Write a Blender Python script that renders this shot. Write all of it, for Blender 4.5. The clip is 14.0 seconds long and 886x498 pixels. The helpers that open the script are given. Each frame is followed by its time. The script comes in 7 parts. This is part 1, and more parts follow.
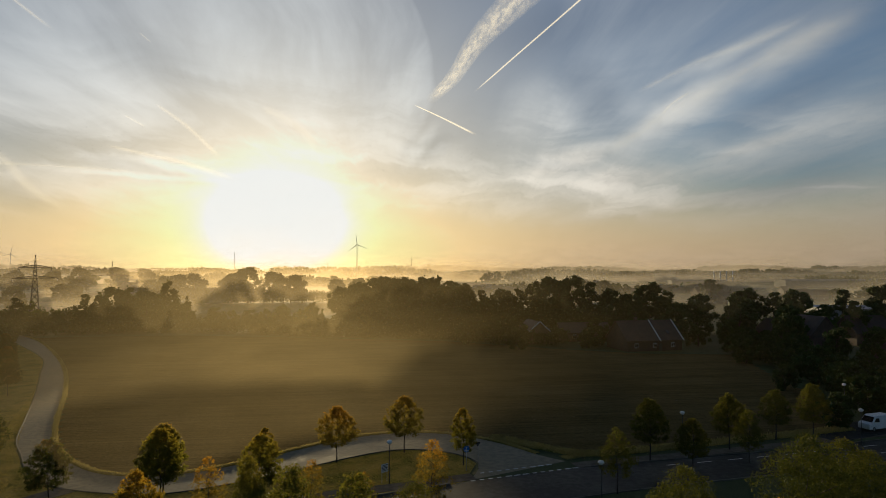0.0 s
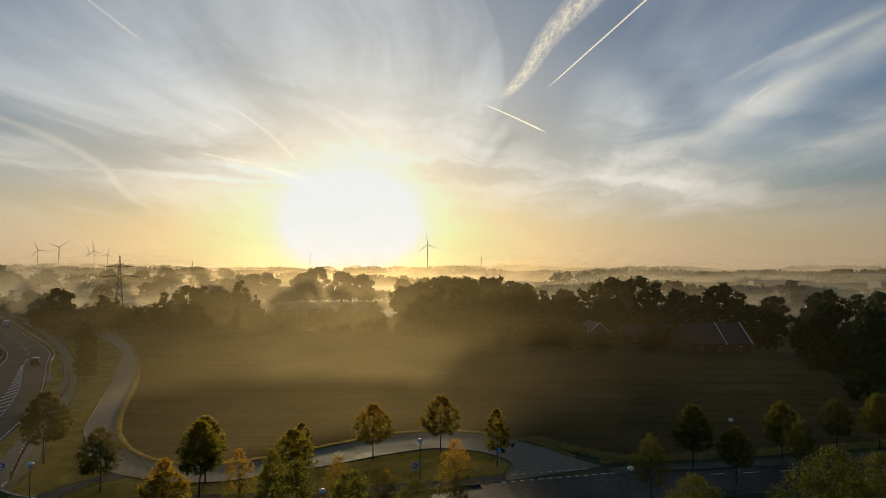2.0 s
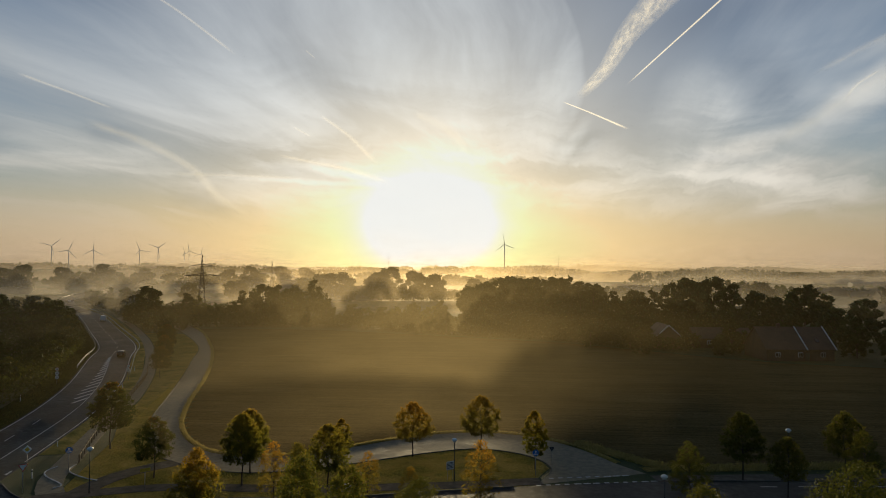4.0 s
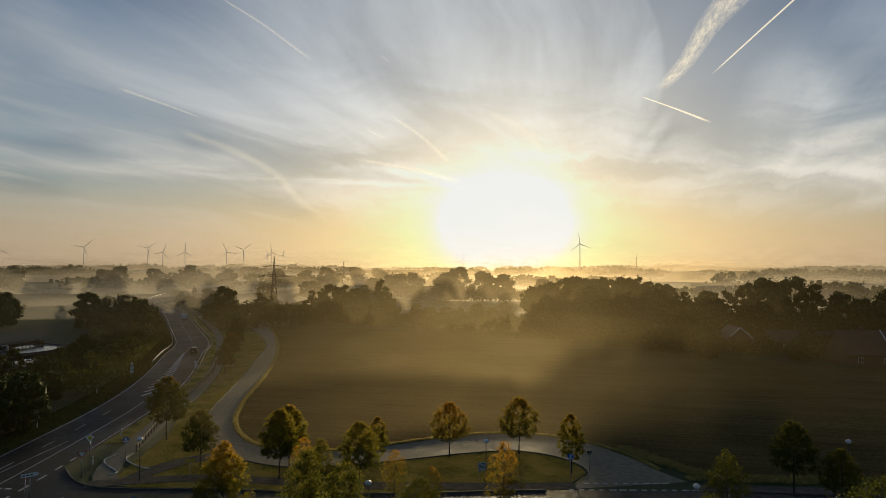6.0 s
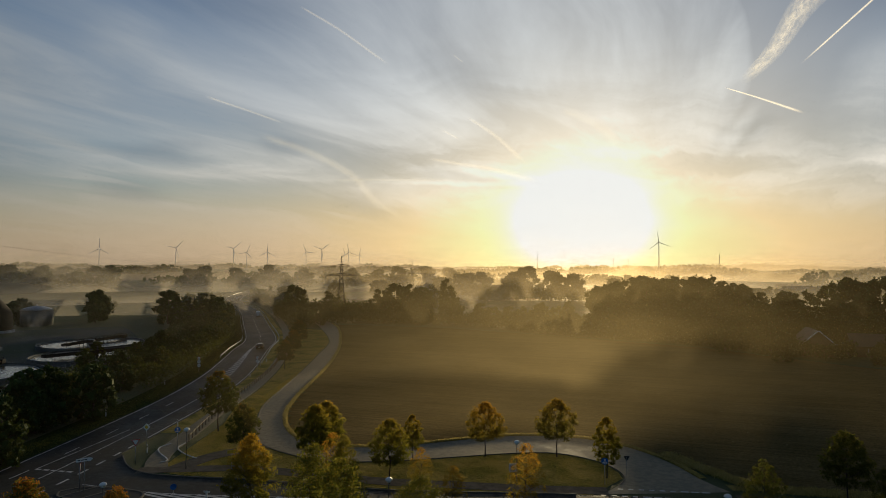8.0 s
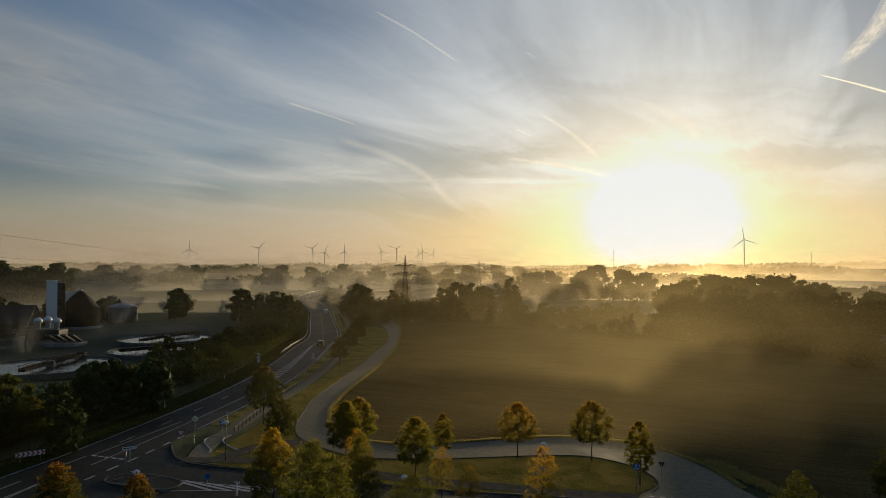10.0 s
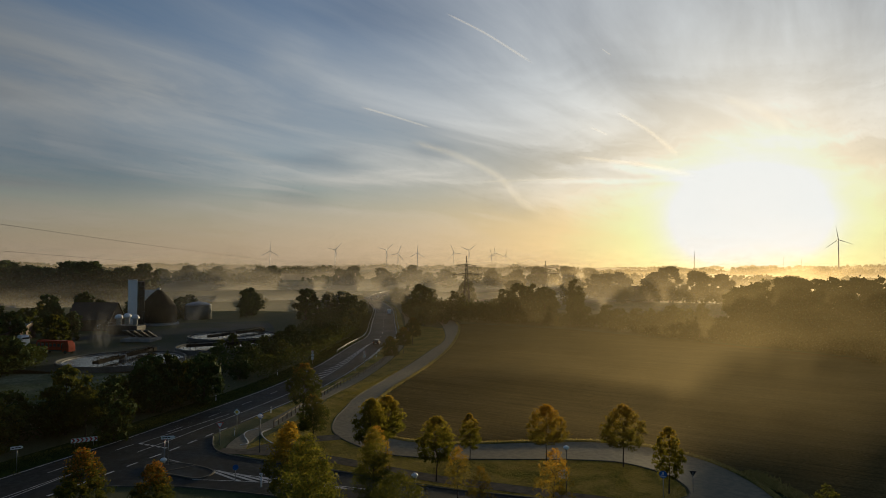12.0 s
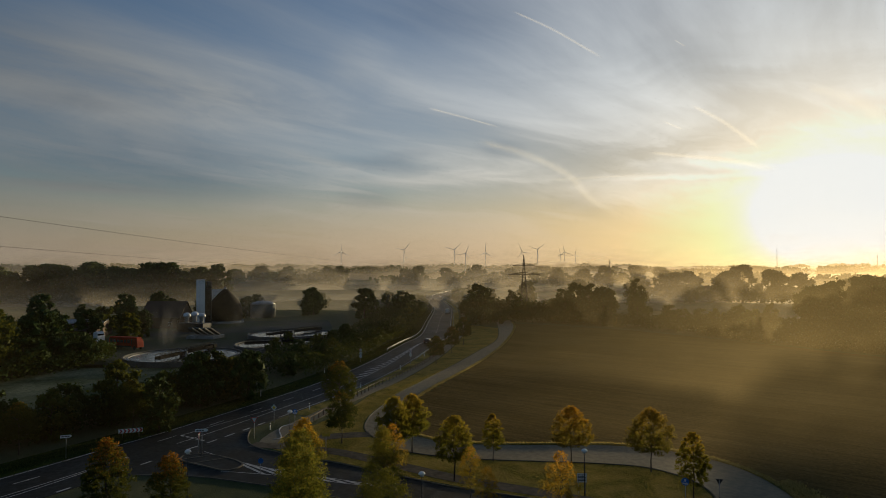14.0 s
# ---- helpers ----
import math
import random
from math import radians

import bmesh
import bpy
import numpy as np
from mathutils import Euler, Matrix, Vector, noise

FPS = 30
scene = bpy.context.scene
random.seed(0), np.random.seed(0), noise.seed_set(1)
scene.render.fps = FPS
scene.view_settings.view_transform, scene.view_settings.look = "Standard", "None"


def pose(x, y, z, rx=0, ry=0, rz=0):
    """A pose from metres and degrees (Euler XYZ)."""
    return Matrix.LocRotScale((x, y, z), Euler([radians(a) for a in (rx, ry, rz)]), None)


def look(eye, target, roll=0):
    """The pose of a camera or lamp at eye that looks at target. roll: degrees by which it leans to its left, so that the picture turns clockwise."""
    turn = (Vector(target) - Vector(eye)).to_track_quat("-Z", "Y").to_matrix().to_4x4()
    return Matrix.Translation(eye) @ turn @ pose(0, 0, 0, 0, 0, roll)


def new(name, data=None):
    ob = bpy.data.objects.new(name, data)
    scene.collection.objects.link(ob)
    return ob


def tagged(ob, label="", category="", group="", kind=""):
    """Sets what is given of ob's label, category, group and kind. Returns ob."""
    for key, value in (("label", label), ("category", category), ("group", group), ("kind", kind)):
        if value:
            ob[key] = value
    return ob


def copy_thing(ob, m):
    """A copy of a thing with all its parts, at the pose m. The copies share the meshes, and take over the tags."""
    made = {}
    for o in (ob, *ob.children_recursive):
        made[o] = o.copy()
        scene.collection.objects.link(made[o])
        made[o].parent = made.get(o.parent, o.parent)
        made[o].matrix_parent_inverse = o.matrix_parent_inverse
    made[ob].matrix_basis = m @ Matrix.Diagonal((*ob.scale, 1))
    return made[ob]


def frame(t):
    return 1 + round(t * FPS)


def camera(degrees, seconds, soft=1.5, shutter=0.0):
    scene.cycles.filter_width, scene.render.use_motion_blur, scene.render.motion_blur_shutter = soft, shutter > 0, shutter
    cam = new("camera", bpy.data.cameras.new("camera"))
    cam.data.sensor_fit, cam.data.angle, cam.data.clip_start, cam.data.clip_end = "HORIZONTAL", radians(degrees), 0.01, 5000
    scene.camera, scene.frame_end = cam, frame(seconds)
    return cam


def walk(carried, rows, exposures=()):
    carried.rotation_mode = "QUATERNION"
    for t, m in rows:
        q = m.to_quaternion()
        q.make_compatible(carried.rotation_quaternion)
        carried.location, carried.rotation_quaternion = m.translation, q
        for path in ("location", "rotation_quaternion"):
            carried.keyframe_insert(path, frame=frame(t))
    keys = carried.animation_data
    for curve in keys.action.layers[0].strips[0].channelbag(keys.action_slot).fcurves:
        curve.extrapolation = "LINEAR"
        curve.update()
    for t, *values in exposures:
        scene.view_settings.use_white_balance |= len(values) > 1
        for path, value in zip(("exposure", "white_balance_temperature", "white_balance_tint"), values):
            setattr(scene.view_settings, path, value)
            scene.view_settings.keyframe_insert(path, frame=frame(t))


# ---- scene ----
cam = camera(70.5, 14.0, 0.8)

PATH = [
    (0, (-0.161, -3.045, 22.679), (-0.177, -1.046, 22.746), 0.0),
    (0.5, (0.908, -3.007, 22.707), (0.842, -1.009, 22.774), 0.0),
    (1, (1.963, -2.965, 22.704), (1.841, -0.97, 22.771), 0.1),
    (1.5, (3.084, -2.919, 22.694), (2.902, -0.928, 22.76), 0.1),
    (2, (4.26, -2.904, 22.724), (4.017, -0.919, 22.79), 0.1),
    (2.5, (5.398, -2.875, 22.777), (5.094, -0.899, 22.842), 0.1),
    (3, (6.545, -2.795, 22.809), (6.179, -0.83, 22.874), 0.2),
    (5.5, (12.456, -1.022, 22.741), (11.796, 0.865, 22.806), 0.1),
    (6, (13.515, -0.714, 22.771), (12.8, 1.153, 22.836), 0.1),
    (6.5, (14.605, -0.33, 22.782), (13.837, 1.516, 22.845), 0.1),
    (7, (15.698, 0.181, 22.801), (14.874, 2.003, 22.863), 0.1),
    (7.5, (16.816, 0.735, 22.807), (15.938, 2.531, 22.869), 0.2),
    (8, (17.875, 1.302, 22.783), (16.944, 3.071, 22.845), 0.1),
    (8.5, (18.958, 1.974, 22.785), (17.974, 3.715, 22.846), 0.1),
    (11, (24.364, 5.986, 22.63), (23.137, 7.564, 22.691), 0.0),
    (11.5, (25.403, 6.915, 22.533), (24.13, 8.457, 22.596), 0.1),
    (12, (26.401, 7.928, 22.449), (25.083, 9.431, 22.512), 0.1),
    (12.5, (27.412, 8.938, 22.415), (26.052, 10.403, 22.478), 0.0),
    (13, (28.407, 9.926, 22.412), (27.007, 11.352, 22.474), -0.0),
    (13.5, (29.361, 10.928, 22.391), (27.922, 12.316, 22.453), -0.0),
    (14, (30.255, 11.892, 22.385), (28.78, 13.242, 22.447), -0.1),
]
walk(cam, [(t, look(eye, target, roll)) for t, eye, target, roll in PATH])

# ---- world, sun and sky ----
SUN = Vector((-0.2636, 0.9618, 0.0700)).normalized()
SUN_ELEV, SUN_AZ = math.asin(SUN.z), math.atan2(SUN.x, SUN.y)


class Nodes:
    """Short hand for building node trees."""

    def __init__(self, tree):
        self.t = tree

    def n(self, kind, ins=None, **attrs):
        node = self.t.nodes.new(kind)
        if "operation" in attrs:
            node.operation = attrs["operation"]
        if "use_clamp" in attrs:
            node.use_clamp = attrs["use_clamp"]
        if "interpolation_type" in attrs:
            node.interpolation_type = attrs["interpolation_type"]
        if "data_type" in attrs:
            node.data_type, node.blend_type = attrs["data_type"], attrs["blend_type"]
        if "distribution" in attrs:
            node.distribution = attrs["distribution"]
        for k, v in (ins or {}).items():
            self.put(node.inputs[k], v)
        return node

    def put(self, socket, v):
        if isinstance(v, bpy.types.NodeSocket):
            self.t.links.new(v, socket)
        else:
            socket.default_value = v

    def math(self, op, a, b=0.0, c=0.0, clamp=False):
        return self.n("ShaderNodeMath", {0: a, 1: b, 2: c}, operation=op, use_clamp=clamp).outputs[0]

    def vec(self, op, a, b=(0, 0, 0)):
        node = self.n("ShaderNodeVectorMath", {0: a, 1: b}, operation=op)
        return node.outputs["Value" if op in ("DOT_PRODUCT", "LENGTH") else 0]

    def noise(self, v, scale, detail=4.0, rough=0.55, distort=0.0):
        return self.n("ShaderNodeTexNoise", {"Vector": v, "Scale": scale, "Detail": detail, "Roughness": rough, "Distortion": distort}).outputs["Fac"]

    def ramp(self, v, lo, hi, out0=0.0, out1=1.0, smooth=True):
        return self.n("ShaderNodeMapRange", {0: v, 1: lo, 2: hi, 3: out0, 4: out1}, interpolation_type="SMOOTHSTEP" if smooth else "LINEAR").outputs[0]

    def mix(self, f, a, b, blend="MIX"):
        node = self.n("ShaderNodeMix", data_type="RGBA", blend_type=blend)
        self.put(node.inputs[0], f), self.put(node.inputs[6], a), self.put(node.inputs[7], b)
        return node.outputs[2]


def rgb(r, g, b):
    return (r, g, b, 1.0)


def sky():
    w = bpy.data.worlds.new("morning_sky")
    scene.world = w
    w.use_nodes = True
    w.node_tree.nodes.clear()
    k = Nodes(w.node_tree)
    d = k.n("ShaderNodeTexCoord").outputs["Generated"]
    nishita = k.n("ShaderNodeTexSky")
    nishita.sky_type, nishita.sun_disc = "NISHITA", False
    nishita.sun_elevation, nishita.sun_rotation = SUN_ELEV, SUN_AZ
    nishita.altitude, nishita.air_density, nishita.dust_density, nishita.ozone_density = 60.0, 1.0, 1.2, 2.0
    air = nishita.outputs[0]
    sep = k.n("ShaderNodeSeparateXYZ", {0: d})
    up = k.math("MAXIMUM", sep.outputs[2], 0.0)
    angle = k.math("ARCCOSINE", k.math("MINIMUM", k.vec("DOT_PRODUCT", d, tuple(SUN)), 0.99999))
    # thin high cloud in long bands, seen on a plane overhead
    lift = k.math("ADD", up, 0.12)
    flat = k.vec("DIVIDE", d, k.n("ShaderNodeCombineXYZ", {0: lift, 1: lift, 2: 1.0}).outputs[0])
    bend = k.vec("SUBTRACT", k.n("ShaderNodeTexNoise", {"Vector": flat, "Scale": 0.28, "Detail": 3.0, "Roughness": 0.5}).outputs["Color"], (0.5, 0.5, 0.5))
    bent = k.vec("ADD", k.n("ShaderNodeMapping", {"Vector": flat, "Rotation": (0, 0, radians(-8)), "Scale": (0.40, 0.20, 0.0)}).outputs[0], k.vec("MULTIPLY", bend, (0.60, 0.40, 0.0)))
    big = k.noise(bent, 1.25, 4.0, 0.5, 0.1)
    fine = k.noise(k.n("ShaderNodeMapping", {"Vector": bent, "Rotation": (0, 0, radians(14)), "Scale": (2.4, 0.9, 1.0)}).outputs[0], 2.3, 8.0, 0.60, 0.25)
    curl = k.noise(k.n("ShaderNodeMapping", {"Vector": bent, "Location": (3.1, 1.7, 0), "Rotation": (0, 0, radians(-55)), "Scale": (1.9, 0.7, 1.0)}).outputs[0], 2.0, 7.0, 0.6, 0.3)
    # the sheet of cloud ends in a curved edge at a clear lane; beyond it the bands are thinner
    side = k.math("DIVIDE", sep.outputs[0], k.math("MAXIMUM", sep.outputs[1], 0.05))
    turn = k.math("ARCTAN2", sep.outputs[0], sep.outputs[1])
    rise = k.math("SUBTRACT", k.math("ARCSINE", up), radians(17.5))
    edge = k.math("ADD", turn, k.math("ADD", radians(1.2), k.math("MULTIPLY", k.math("MULTIPLY", rise, rise), 2.9)))
    edge = k.math("ADD", edge, k.math("MULTIPLY", k.math("SUBTRACT", curl, 0.5), 0.04))
    more = k.math("ADD", k.ramp(edge, -0.012, 0.012, 0.045, -0.13), k.ramp(edge, 0.10, 0.26, 0.0, 0.10))
    more = k.math("ADD", more, k.math("MULTIPLY", k.ramp(side, -0.7, -2.2, 0.0, -0.05), k.ramp(up, 0.22, 0.42)))
    more = k.math("ADD", more, k.math("MULTIPLY", k.ramp(turn, -0.25, -0.75, 0.0, -0.16), k.ramp(up, 0.22, 0.38)))
    more = k.math("MULTIPLY", more, k.ramp(up, 0.10, 0.26, 0.25, 1.0))
    # low down the sheet breaks into level bars with ragged wisps
    wave = k.math("ADD", k.math("MULTIPLY", up, 8.5), k.math("ADD", k.math("MULTIPLY", turn, 0.5), k.math("MULTIPLY", curl, 0.9)))
    bars = k.noise(k.n("ShaderNodeCombineXYZ", {0: k.math("MULTIPLY", turn, 1.3), 1: wave, 2: 4.0}).outputs[0], 1.7, 7.0, 0.58, 0.5)
    high = k.ramp(up, 0.10, 0.36)
    streaks = k.math("ADD", k.math("ADD", k.math("MULTIPLY", big, 0.38), more), k.math("ADD", k.math("MULTIPLY", fine, 0.32), k.math("MULTIPLY", curl, 0.30)))
    level = k.math("ADD", k.math("ADD", k.math("MULTIPLY", bars, 0.78), k.math("MULTIPLY", fine, 0.22)), k.math("ADD", k.math("MULTIPLY", more, 0.6), 0.02))
    veil = k.ramp(k.math("ADD", k.math("MULTIPLY", streaks, high), k.math("MULTIPLY", level, k.math("SUBTRACT", 1.0, high))), 0.30, 0.72)
    near = k.math("POWER", 2.718, k.math("MULTIPLY", angle, -1.7))
    lit = k.math("ADD", 0.035, k.math("MULTIPLY", k.math("POWER", 2.718, k.math("MULTIPLY", k.math("POWER", k.math("DIVIDE", angle, 0.82), 1.6), -1.0)), 0.84))
    tint = k.mix(k.ramp(k.math("ADD", up, k.math("MULTIPLY", angle, 0.16)), 0.06, 0.40), rgb(1.0, 0.90, 0.74), rgb(0.92, 0.98, 1.02))
    lit = k.math("MULTIPLY", lit, k.math("ADD", high, k.math("MULTIPLY", k.ramp(bars, 0.34, 0.62, 0.80, 1.14), k.math("SUBTRACT", 1.0, high))))
    tint = k.mix(k.ramp(angle, 1.3, 2.2), tint, rgb(0.80, 1.06, 1.12))
    lit = k.math("MULTIPLY", lit, k.ramp(big, 0.30, 0.70, 1.08, 0.92))
    lit = k.math("MULTIPLY", lit, k.ramp(k.math("ADD", k.math("MULTIPLY", curl, 0.5), k.math("MULTIPLY", fine, 0.5)), 0.34, 0.64, 0.92, 1.08))
    cloud = k.vec("SCALE", tint)
    k.put(cloud.node.inputs["Scale"], lit)
    cover = k.math("MULTIPLY", veil, k.ramp(up, 0.02, 0.15, 0.45, 0.82))
    cover = k.math("MAXIMUM", cover, k.math("MULTIPLY", k.math("POWER", near, 2.0), 0.80))
    air_lit = k.vec("MULTIPLY", air, (AIR * 0.86, AIR * 0.97, AIR * 1.18))
    dim = k.ramp(angle, 0.05, 0.75, 0.40, 1.0)
    air_lit = k.vec("MULTIPLY", air_lit, k.n("ShaderNodeCombineXYZ", {0: dim, 1: dim, 2: dim}).outputs[0])
    # pale haze low over the land
    low = k.ramp(up, 0.0, 0.16, 0.86, 0.0)
    warmth = k.ramp(angle, 0.25, 1.5, 1.0, 0.0, False)
    haze = k.vec("SCALE", k.mix(k.ramp(angle, 1.3, 2.0), k.mix(k.ramp(angle, 0.55, 0.1), k.mix(warmth, rgb(0.82, 0.70, 0.57), rgb(1.0, 0.71, 0.43)), rgb(1.0, 0.74, 0.32)), rgb(0.52, 0.74, 0.84)))
    k.put(haze.node.inputs["Scale"], k.math("ADD", 0.30, k.math("MULTIPLY", k.math("POWER", 2.718, k.math("MULTIPLY", angle, -2.2)), 0.85)))
    body = k.mix(low, k.mix(cover, air_lit, cloud), haze)
    # single bands and gaps in the cloud, by bearing and height in degrees, with ragged fibrous edges
    stir = k.vec("SUBTRACT", k.n("ShaderNodeTexNoise", {"Vector": d, "Scale": 7.0, "Detail": 5.0, "Roughness": 0.6}).outputs["Color"], (0.5, 0.5, 0.5))
    spot = k.n("ShaderNodeCombineXYZ", {0: k.math("MULTIPLY", turn, 57.296), 1: k.math("MULTIPLY", k.math("ARCSINE", up), 57.296), 2: 0.0}).outputs[0]
    spot = k.vec("ADD", spot, k.vec("MULTIPLY", stir, (2.6, 1.3, 0.0)))
    sums = {1: 0.0, -1: 0.0}

    def streak(bearing, height, lean, long, wide, amount):
        place = k.n("ShaderNodeMapping", {"Vector": spot, "Location": (bearing, height, 0), "Rotation": (0, 0, radians(lean)), "Scale": (long, wide, 1.0)})
        place.vector_type = "TEXTURE"
        weight = k.math("MULTIPLY", k.ramp(k.vec("LENGTH", place.outputs[0]), 1.0, 0.15), abs(amount) * 1.35)
        sign = 1 if amount > 0 else -1
        sums[sign] = k.math("ADD", sums[sign], weight)

    streak(12.0, 7.8, 4, 17.0, 4.2, 0.42)
    streak(30.0, 10.5, 18, 11.0, 3.0, 0.28)
    streak(-74.0, 14.0, -2, 24.0, 7.5, 0.50)
    streak(-44.0, 9.0, -3, 12.0, 4.0, 0.30)
    streak(15.0, 22.0, 10, 18.0, 3.6, -0.35)
    streak(-46.0, 22.5, 0, 12.0, 3.4, -0.40)
    streak(-2.2, 10.9, 29, 4.0, 2.02, -0.35)
    streak(7.9, 12.7, 66, 5.8, 4.81, 0.45)
    streak(13.3, 15.2, -53, 4.9, 3.26, -0.45)
    streak(10.6, 9.7, 16, 7.2, 1.40, 0.50)
    streak(20.9, 13.6, 27, 6.7, 2.02, 0.55)
    streak(29.3, 17.0, 22, 6.0, 2.02, 0.45)
    streak(24.1, 17.4, 20, 7.7, 0.93, 0.32)
    streak(27.7, 13.0, 24, 9.1, 2.33, -0.35)
    streak(15.7, 8.0, 6, 7.0, 1.40, 0.35)
    streak(26.2, 10.1, 14, 5.7, 0.78, 0.30)
    streak(27.6, 7.3, 8, 9.7, 3.26, -0.42)
    streak(9.1, 9.4, -7, 4.6, 0.78, -0.20)
    streak(31.8, 6.3, -2, 3.6, 0.19, 0.35)
    streak(16.1, 5.5, 10, 9.9, 1.09, 0.18)
    streak(-42.2, 10.7, -5, 3.1, 1.16, -0.40)
    streak(-52.1, 9.3, -4, 6.7, 1.01, -0.32)
    streak(-54.2, 6.1, -4, 4.3, 1.01, -0.25)
    streak(-25.6, 8.3, -7, 6.8, 1.71, -0.35)
    streak(-35.0, 5.7, -12, 4.1, 1.55, -0.22)
    streak(-26.8, 7.8, -1, 9.3, 0.39, 0.40)
    streak(-24.6, 8.8, -11, 6.3, 0.62, 0.50)
    streak(-49.4, 8.1, 3, 9.8, 0.93, 0.22)
    streak(-46.0, 6.6, 2, 6.0, 0.70, 0.20)
    streak(-2.7, 11.0, 49, 3.6, 1.01, 0.35)
    streak(-4.4, 15.1, 69, 6.6, 2.33, 0.25)
    streak(-50.9, 15.4, -20, 8.5, 3.10, 0.15)
    streak(-25.3, 17.2, -10, 9.8, 2.71, -0.20)
    streak(-26.9, 12.1, -20, 3.7, 1.09, 0.20)
    streak(-38.9, 11.9, -7, 5.4, 1.94, 0.15)
    streak(-72.0, 8.2, -2, 14.8, 3.88, -0.42)
    streak(-78.0, 13.1, -0, 5.6, 1.09, -0.22)
    streak(-76.5, 6.5, -3, 8.1, 0.62, 0.30)
    streak(-66.2, 14.6, -14, 4.8, 1.24, 0.22)
    streak(-58.7, 9.7, -10, 5.5, 0.62, 0.28)
    streak(-54.4, 6.8, -1, 4.1, 0.70, -0.15)
    streak(-50.6, 10.3, 5, 4.4, 0.93, -0.25)
    streak(-77.0, 3.1, -3, 6.7, 1.09, 0.12)
    streak(-55.5, 18.4, 34, 4.7, 3.10, 0.12)

    fibre = k.ramp(k.math("ADD", k.math("MULTIPLY", fine, 0.5), k.math("MULTIPLY", bars, 0.5)), 0.30, 0.70, 0.35, 1.45)
    pale = k.math("MULTIPLY", sums[1], fibre, clamp=True)
    gap = k.math("MULTIPLY", sums[-1], k.ramp(curl, 0.3, 0.7, 1.25, 0.7), clamp=True)
    body = k.mix(pale, body, k.vec("MULTIPLY", cloud, (1.16, 1.14, 1.10)))
    body = k.mix(gap, body, k.vec("MULTIPLY", body, (0.60, 0.65, 0.72)))
    # the glare of the low sun in the moist air
    off = k.vec("LENGTH", k.vec("MULTIPLY", k.vec("SUBTRACT", d, tuple(SUN)), (1.0, 1.0, 1.45)))
    sq = k.math("POWER", k.math("DIVIDE", off, radians(3.7)), 1.9)
    core = k.math("MULTIPLY", k.math("POWER", 2.718, k.math("MULTIPLY", sq, -1.0)), 5.0)
    halo = k.math("MULTIPLY", k.math("POWER", 2.718, k.math("MULTIPLY", angle, -6.0)), 0.40)
    warm = k.vec("SCALE", (1.0, 0.94, 0.76))
    k.put(warm.node.inputs["Scale"], core)
    wide = k.vec("SCALE", (1.0, 0.86, 0.48))
    k.put(wide.node.inputs["Scale"], halo)
    total = k.vec("ADD", k.vec("ADD", body, warm), wide)
    total = k.vec("MINIMUM", total, (0.865, 0.875, 0.845))
    bg = k.n("ShaderNodeBackground", {"Color": total, "Strength": 1.0})
    k.n("ShaderNodeOutputWorld", {"Surface": bg.outputs[0]})


AIR = 0.118
sky()
sun = new("sun", bpy.data.lights.new("sun", "SUN"))
sun.data.energy, sun.data.angle, sun.data.color = 5.0, radians(2.2), (1.0, 0.79, 0.45)
sun.matrix_world = look((0, 0, 0), tuple(-SUN))

# ---- materials ----
def material(name):
    m = bpy.data.materials.new(name)
    m.use_nodes = True
    m.node_tree.nodes.clear()
    k = Nodes(m.node_tree)
    return m, k


def surface(name, a, b, rough=0.8, scale=1.0, fine=12.0, bump=0.3, metal=0.0, depth=0.02, tone=0.25, spec=0.5):
    """A weathered surface: two colours mixed by broad stains and by grain, with fine relief."""
    m, k = material(name)
    at = k.n("ShaderNodeNewGeometry").outputs["Position"]
    broad, grain = k.noise(at, scale, 5.0, 0.6, 0.3), k.noise(at, fine, 4.0, 0.6)
    col = k.mix(k.ramp(broad, 0.32, 0.68), rgb(*a), rgb(*b))
    col = k.mix(tone, col, k.mix(k.ramp(grain, 0.3, 0.7), rgb(0.25, 0.25, 0.25), rgb(1, 1, 1)), "MULTIPLY")
    rnd = k.n("ShaderNodeObjectInfo").outputs["Random"]
    col = k.n("ShaderNodeHueSaturation", {"Value": k.ramp(rnd, 0, 1, 0.88, 1.12), "Color": col}).outputs[0]
    nrm = k.n("ShaderNodeBump", {"Strength": bump, "Distance": depth, "Height": grain}).outputs[0]
    p = k.n("ShaderNodeBsdfPrincipled", {"Base Color": col, "Roughness": k.ramp(grain, 0.2, 0.8, max(rough - 0.12, 0.05), min(rough + 0.12, 1.0)),
                                         "Metallic": metal, "Normal": nrm, "Specular IOR Level": spec})
    k.n("ShaderNodeOutputMaterial", {"Surface": p.outputs[0]})
    return m


